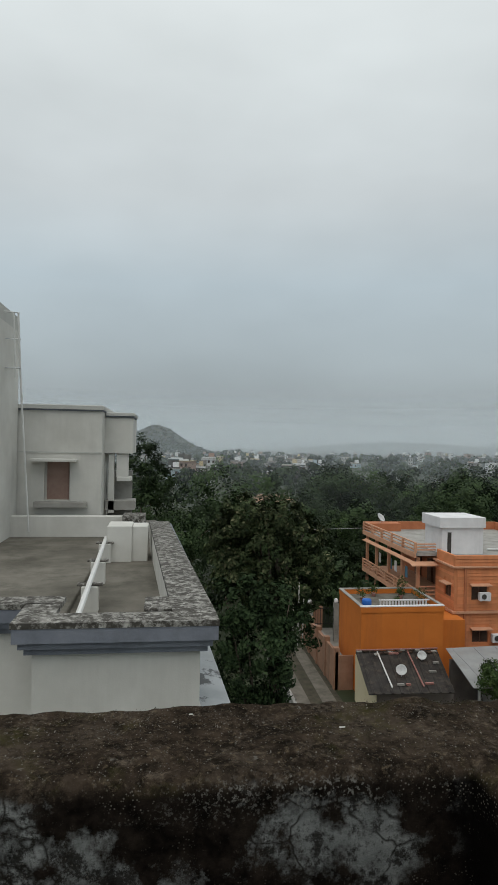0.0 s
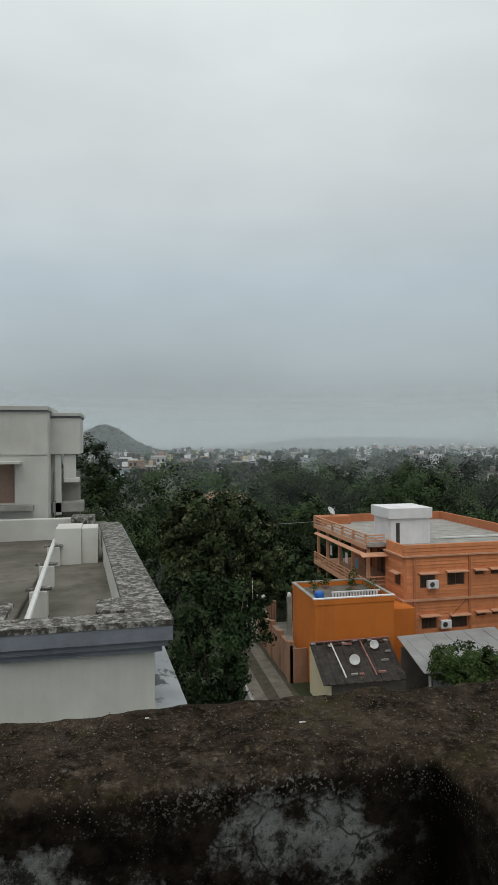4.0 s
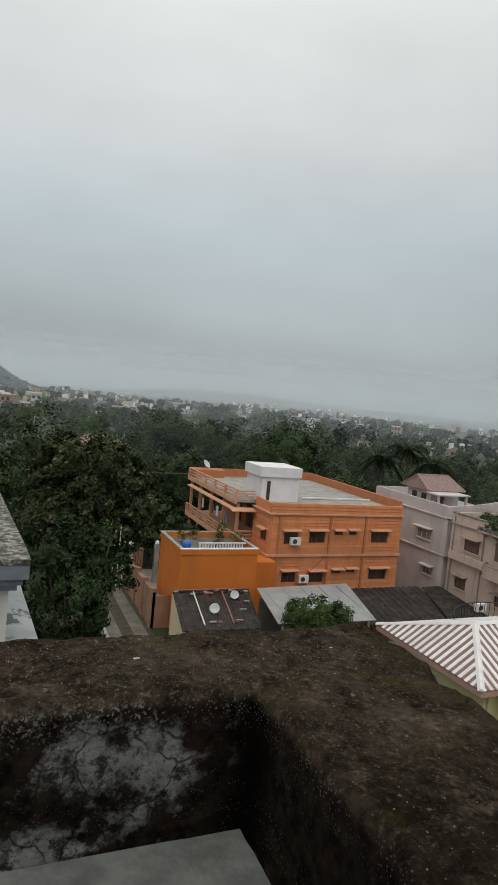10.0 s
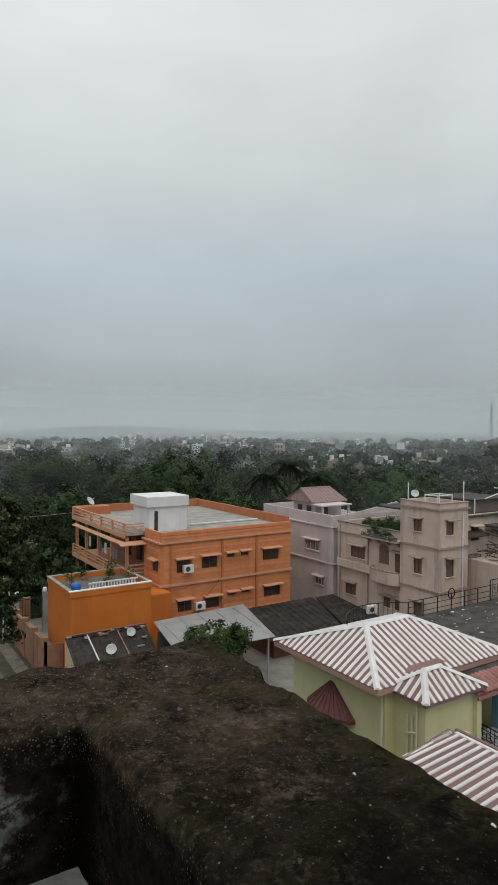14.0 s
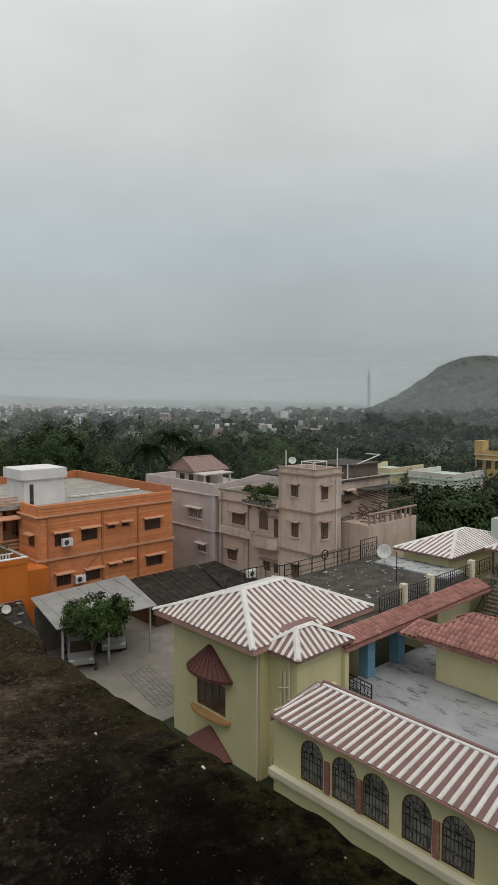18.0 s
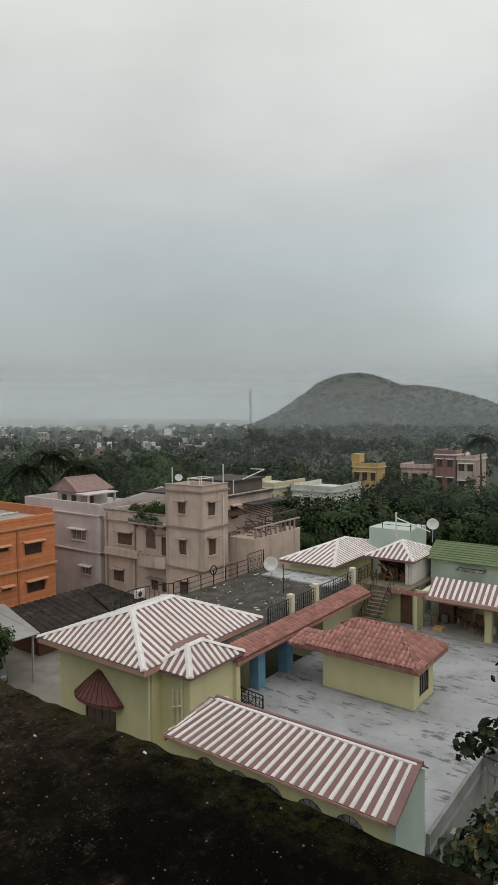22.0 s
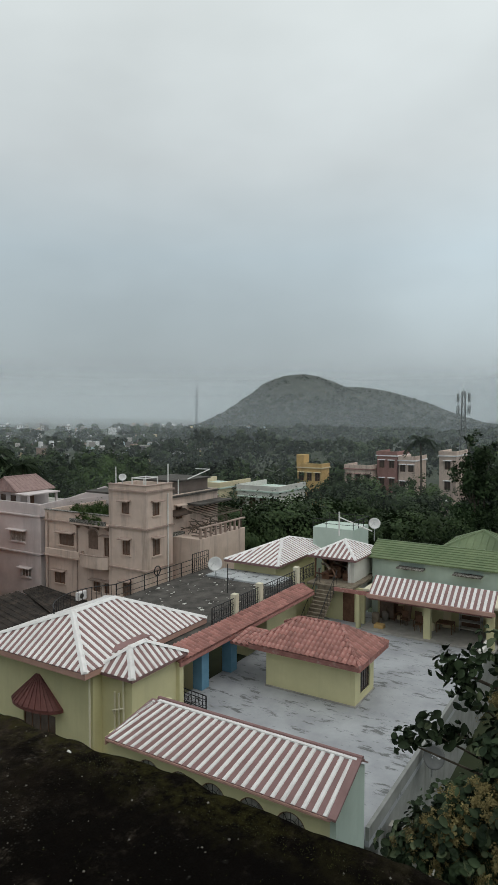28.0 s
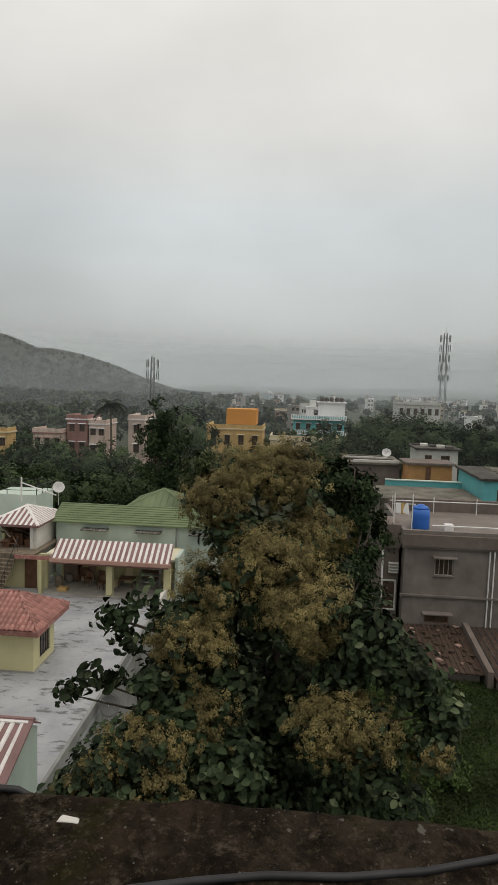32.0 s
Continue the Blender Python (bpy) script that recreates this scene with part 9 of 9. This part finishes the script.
grit = Solid()
for i in range(9000):
    if i % 3:
        x, y = -2.5 + 4.3 * g.random(), 2.05 + 0.52 * g.random()
    else:
        x, y = 1.09 + 0.72 * g.random(), -3.0 + 5.0 * g.random()
    if i % 3 == 0 and y < 1.0 and g.random() < 0.6:
        continue
    z = top_z(x, y)
    s = 0.0010 + 0.0034 * g.random() ** 4
    a = g.random() * 3.14
    ca, sa = math.cos(a) * s, math.sin(a) * s
    n = len(grit.v)
    grit.v += [(x + ca, y + sa, z), (x - sa, y + ca, z), (x - ca, y - sa, z), (x + sa, y - ca, z), (x + ca * 0.2, y, z + s * 1.1)]
    grit.f += [(n, n + 1, n + 4), (n + 1, n + 2, n + 4), (n + 2, n + 3, n + 4), (n + 3, n, n + 4)]
M["grit"] = material("pale_grit", (0.02, 0.017, 0.013), (0.24, 0.22, 0.19), 60.0, bump=0)
tagged(grit.put("parapet_grit", M["grit"]), "pale grit and crumbs of mortar on the parapet", "grit", kind="stuff")
P, N, S = [], [], []
for i in range(14000):
    if i % 2:
        x, y = -2.5 + 4.3 * g.random(), 2.50 + 0.07 * g.random() if i % 4 == 1 else 2.1 + 0.5 * g.random()
    else:
        x, y = 1.74 + 0.07 * g.random() if i % 4 == 0 else 1.1 + 0.7 * g.random(), -3.0 + 5.5 * g.random()
    if noise.noise(Vector((x, y, 4.0)) * 2.2) < 0.02:
        continue
    P.append((x, y, top_z(x, y) + 0.004))
    N.append((g.normal(), g.normal(), 0.6))
    S.append(0.003 + 0.0045 * g.random())
M["moss_leaf"] = leaf_material("moss_tufts", (0.012, 0.014, 0.005), (0.046, 0.046, 0.013))
tagged(leaves_mesh("moss_tufts", np.array(P), np.array(N), np.array(S), M["moss_leaf"], aspect=0.4, seed=33), "tufts of olive moss along the parapet edge", "moss", kind="stuff")
def loose_cable(pts, r=0.008):
    """A black cable lying on the rough crown of the parapet."""
    c = thing("loose_cable", (*pts[0], PZ), "black rubber cable lying over the parapet", "cable", "parapet cables")
    Solid().tube([(x, y, top_z(x, y) + r + 0.002 if x < 1.84 else PZ - 0.02 - (x - 1.84) * 2.5) for x, y in pts], r, 8).put("cable", M["iron"], c, smooth=True)


loose_cable([(1.20, -0.30), (1.40, -0.33), (1.55, -0.35), (1.68, -0.37), (1.80, -0.39), (1.86, -0.40), (1.95, -0.41)])
loose_cable([(1.25, -0.30), (1.45, -0.37), (1.56, -0.395), (1.652, -0.435), (1.72, -0.475), (1.771, -0.515), (1.81, -0.58), (1.828, -0.66), (1.835, -0.75), (1.86, -0.86), (1.90, -0.95)])
loose_cable([(1.52, -0.98), (1.57, -1.10), (1.594, -1.225), (1.615, -1.363), (1.645, -1.525), (1.687, -1.694), (1.748, -1.854), (1.83, -2.05), (1.90, -2.2)])
fn = thing("bamboo_fence", (23, -4.8, 0), "rough bamboo fence on the grassy plot", "fence")
for z in (0.45, 0.8):
    Solid().tube([(23.1, -3.3, z), (23.0, -4.7, z + 0.04), (23.1, -6.2, z)], 0.03, 5).put("rail", M["faded"], fn)
for x, y in ((23.1, -3.4), (23.0, -4.8), (23.05, -5.6)):
    Solid().tube([(x, y, 0), (x, y, 1.0)], 0.04, 5).put("post", M["faded"], fn)

# terrace: dish on the parapet, low rail, verandah clutter
dish((24.9, 5.95, 3.25), None, 0.46, (-0.62, -0.62, 0.35), "dark grey satellite dish on the terrace parapet", z_foot=2.9, paint="dish_grey")
rl = thing("terrace_railing", (24, 17, 3.4), "low black iron railing at the terrace corner", "railing")
rail(rl, [(24.05, 17.8), (23.85, 16.0)], 3.4, 0.75)
cr = thing("plastic_crate", (38.9, 13.2, 3.4), "yellow plastic crate on the verandah", "crate")
Solid().box(38.7, 12.9, 3.4, 39.2, 13.5, 3.75, 0.03).put("body", M["ochre"], cr)
tb = thing("side_table", (40.3, 9.4, 3.4), "plain wooden table on the verandah", "table")
Solid().box(39.9, 8.9, 4.1, 40.7, 9.9, 4.15).put("tabletop", M["brown_wood"], tb)
for dx in (0.02, 0.72):
    for dy in (0.02, 0.92):
        Solid().box(39.9 + dx, 8.9 + dy, 3.4, 39.95 + dx, 8.95 + dy, 4.1).put("leg", M["brown_wood"], tb)
sp = thing("garden_steps", (23, 6, 0), "pale steps going down beside the terrace", "steps")
for i in range(6):
    Solid().box(21.0 + i * 0.35, 5.3, 0, 21.35 + i * 0.35, 6.35, 3.0 - i * 0.45).put("step", M["plaster_pale"] if i % 2 else M["concrete"], sp)

g = np.random.default_rng(61)
bits = Solid()
for i in range(90):
    x, y, a, r = 27.9 + 9.0 * g.random(), 18.8 + 6.6 * g.random(), g.random() * 3, 0.03 + 0.12 * g.random() ** 3
    ca, sa = math.cos(a) * r, math.sin(a) * r
    bits.hexa([(x + ca, y + sa, 5.95), (x - sa, y + ca, 5.95), (x - ca, y - sa, 5.95), (x + sa, y - ca, 5.95), (x + ca, y + sa, 5.96), (x - sa, y + ca, 5.97), (x - ca, y - sa, 5.99), (x + sa, y - ca, 5.96)])
tagged(bits.put("roof_litter", M["plaster_pale"]), "scraps of paper and plaster lying on the flat roof", "litter", kind="stuff")

# roof clutter on the pink house
for (x, y, z, hh) in ((36.9, 33.8, 11.75, 1.3), (39.3, 30.6, 11.75, 1.5), (41.5, 31.3, 10.6, 1.2)):
    po = thing("roof_pole", (x, y, z), "thin steel pole on the roof", "pole", "roof poles")
    Solid().tube([(x, y, z - 0.6), (x, y, z + hh)], 0.05, 6).put("pole", M["pvc"], po)
dish((37.2, 33.4, 11.75), None, 0.3, (-0.6, -0.6, 0.5), z_foot=11.2)
fr = thing("tank_stand", (38.3, 32, 11.2), "white pipe stand on the tower roof", "stand")
for a, b in (((37.4, 31.4), (39.0, 31.4)), ((37.4, 32.6), (39.0, 32.6)), ((37.4, 31.4), (37.4, 32.6)), ((39.0, 31.4), (39.0, 32.6))):
    Solid().tube([(*a, 12.2), (*b, 12.2)], 0.045, 5).put("bar", M["pvc"], fr)
for x in (37.4, 39.0):
    for y in (31.4, 32.6):
        Solid().tube([(x, y, 11.2), (x, y, 12.25)], 0.045, 5).put("post", M["pvc"], fr)
junk = thing("timber_pile", (43, 29.5, 7.4), "heap of weathered timber and branches on the terrace", "timber pile")
g = np.random.default_rng(77)
for i in range(70):
    x, y = 40.8 + 5 * g.random(), 28.6 + 2.2 * g.random()
    a, L, z = g.random() * 3.1, 0.5 + 1.1 * g.random(), 7.45 + 0.9 * g.random()
    Solid().tube([(x - L * math.cos(a) / 2, y - L * math.sin(a) / 2, z), (x + L * math.cos(a) / 2, y + L * math.sin(a) / 2, z + 0.3 * g.normal())], 0.035, 5).put("plank", M["bark"], junk)

# a palm among the far houses
def palm(x, y, hgt, seed):
    t = thing("palm_tree", (x, y, 0), "tall palm tree among the houses", "tree")
    Solid().tube([(x, y, 0), (x + 0.3, y, hgt * 0.5), (x + 0.2, y + 0.2, hgt)], 0.22, 7, 0.14).put("trunk", M["bark"], t, smooth=True)
    g = np.random.default_rng(seed)
    for k in range(22):
        a, up, L = k * 2 * math.pi / 22 + 0.2 * g.random(), -0.1 + 1.2 * g.random(), 2.3 + 0.7 * g.random()
        ux, uy = math.cos(a), math.sin(a)
        spine = [(x + 0.2 + L * s * ux, y + 0.2 + L * s * uy, hgt + L * (up * s - 0.95 * s * s)) for s in np.linspace(0, 1, 9)]
        fr = Solid().tube(spine, 0.035, 4)
        for q in np.linspace(0.12, 0.98, 22):
            px, py, pz = x + 0.2 + L * q * ux, y + 0.2 + L * q * uy, hgt + L * (up * q - 0.95 * q * q)
            w = 0.75 * math.sin(0.35 + 2.5 * q)
            for sd in (-1, 1):
                n = len(fr.v)
                ex, ey, ez = px - sd * uy * w + ux * 0.3, py + sd * ux * w + uy * 0.3, pz - 0.45 * w - 0.15 * g.random()
                fr.v += [(px, py, pz), (px + ux * 0.11, py + uy * 0.11, pz + 0.02), (ex, ey, ez), (px + ux * 0.05, py + uy * 0.05, pz - 0.06)]
                fr.f += [(n, n + 1, n + 2), (n + 1, n + 3, n + 2), (n + 3, n, n + 2), (n, n + 3, n + 1)]
        fr.put("frond", M["leaf_palm"], t)


palm(105.7, 30.3, 13.0, 4)
palm(47.0, 62.5, 12.6, 5)
palm(50.0, 61.0, 11.2, 6)
palm(44.5, 64.0, 11.2, 7)

# grass and bushes in the plot to the east
def weeds(name, x0, y0, x1, y1, count, seed, mat, label, size=0.3):
    g = np.random.default_rng(seed)
    p = np.stack([x0 + (x1 - x0) * g.random(count), y0 + (y1 - y0) * g.random(count), 0.08 + 0.22 * g.random(count)], 1)
    n = g.normal(size=(count, 3)) + np.array([0, 0, 0.5])
    tagged(leaves_mesh(name, p, n, size * (0.5 + g.random(count)), mat, aspect=0.3, seed=seed), label, "grass", kind="stuff")


weeds("rough_grass", 14, -16, 37, -2.0, 90000, 51, M["grass"], "rough green grass on the empty plot", 0.17)
weeds("yard_weeds", 1.5, 24, 8.2, 44, 9000, 52, M["leaf_dark"], "weeds along the drive", 0.3)
for i, (x, y, r) in enumerate(((27, -8.3, 1.0), (29.5, -7.4, 1.2), (24, -6.0, 1.2), (33, -8.8, 0.9), (22, -4.2, 1.6), (33.5, -5.5, 1.4), (18.5, 3.6, 1.3), (20.5, 2.2, 1.6), (24.5, 3.8, 1.2))):
    b = thing("bush", (x, y, 0), "low green bush on the plot", "bush", "bushes")
    foliage("leaves", (x, y, 0), [(0, 0, r * 0.7, r, r, r * 0.7)], 1500, 0.16, M["leaf_mid"], "", 200 + i, parent=b)
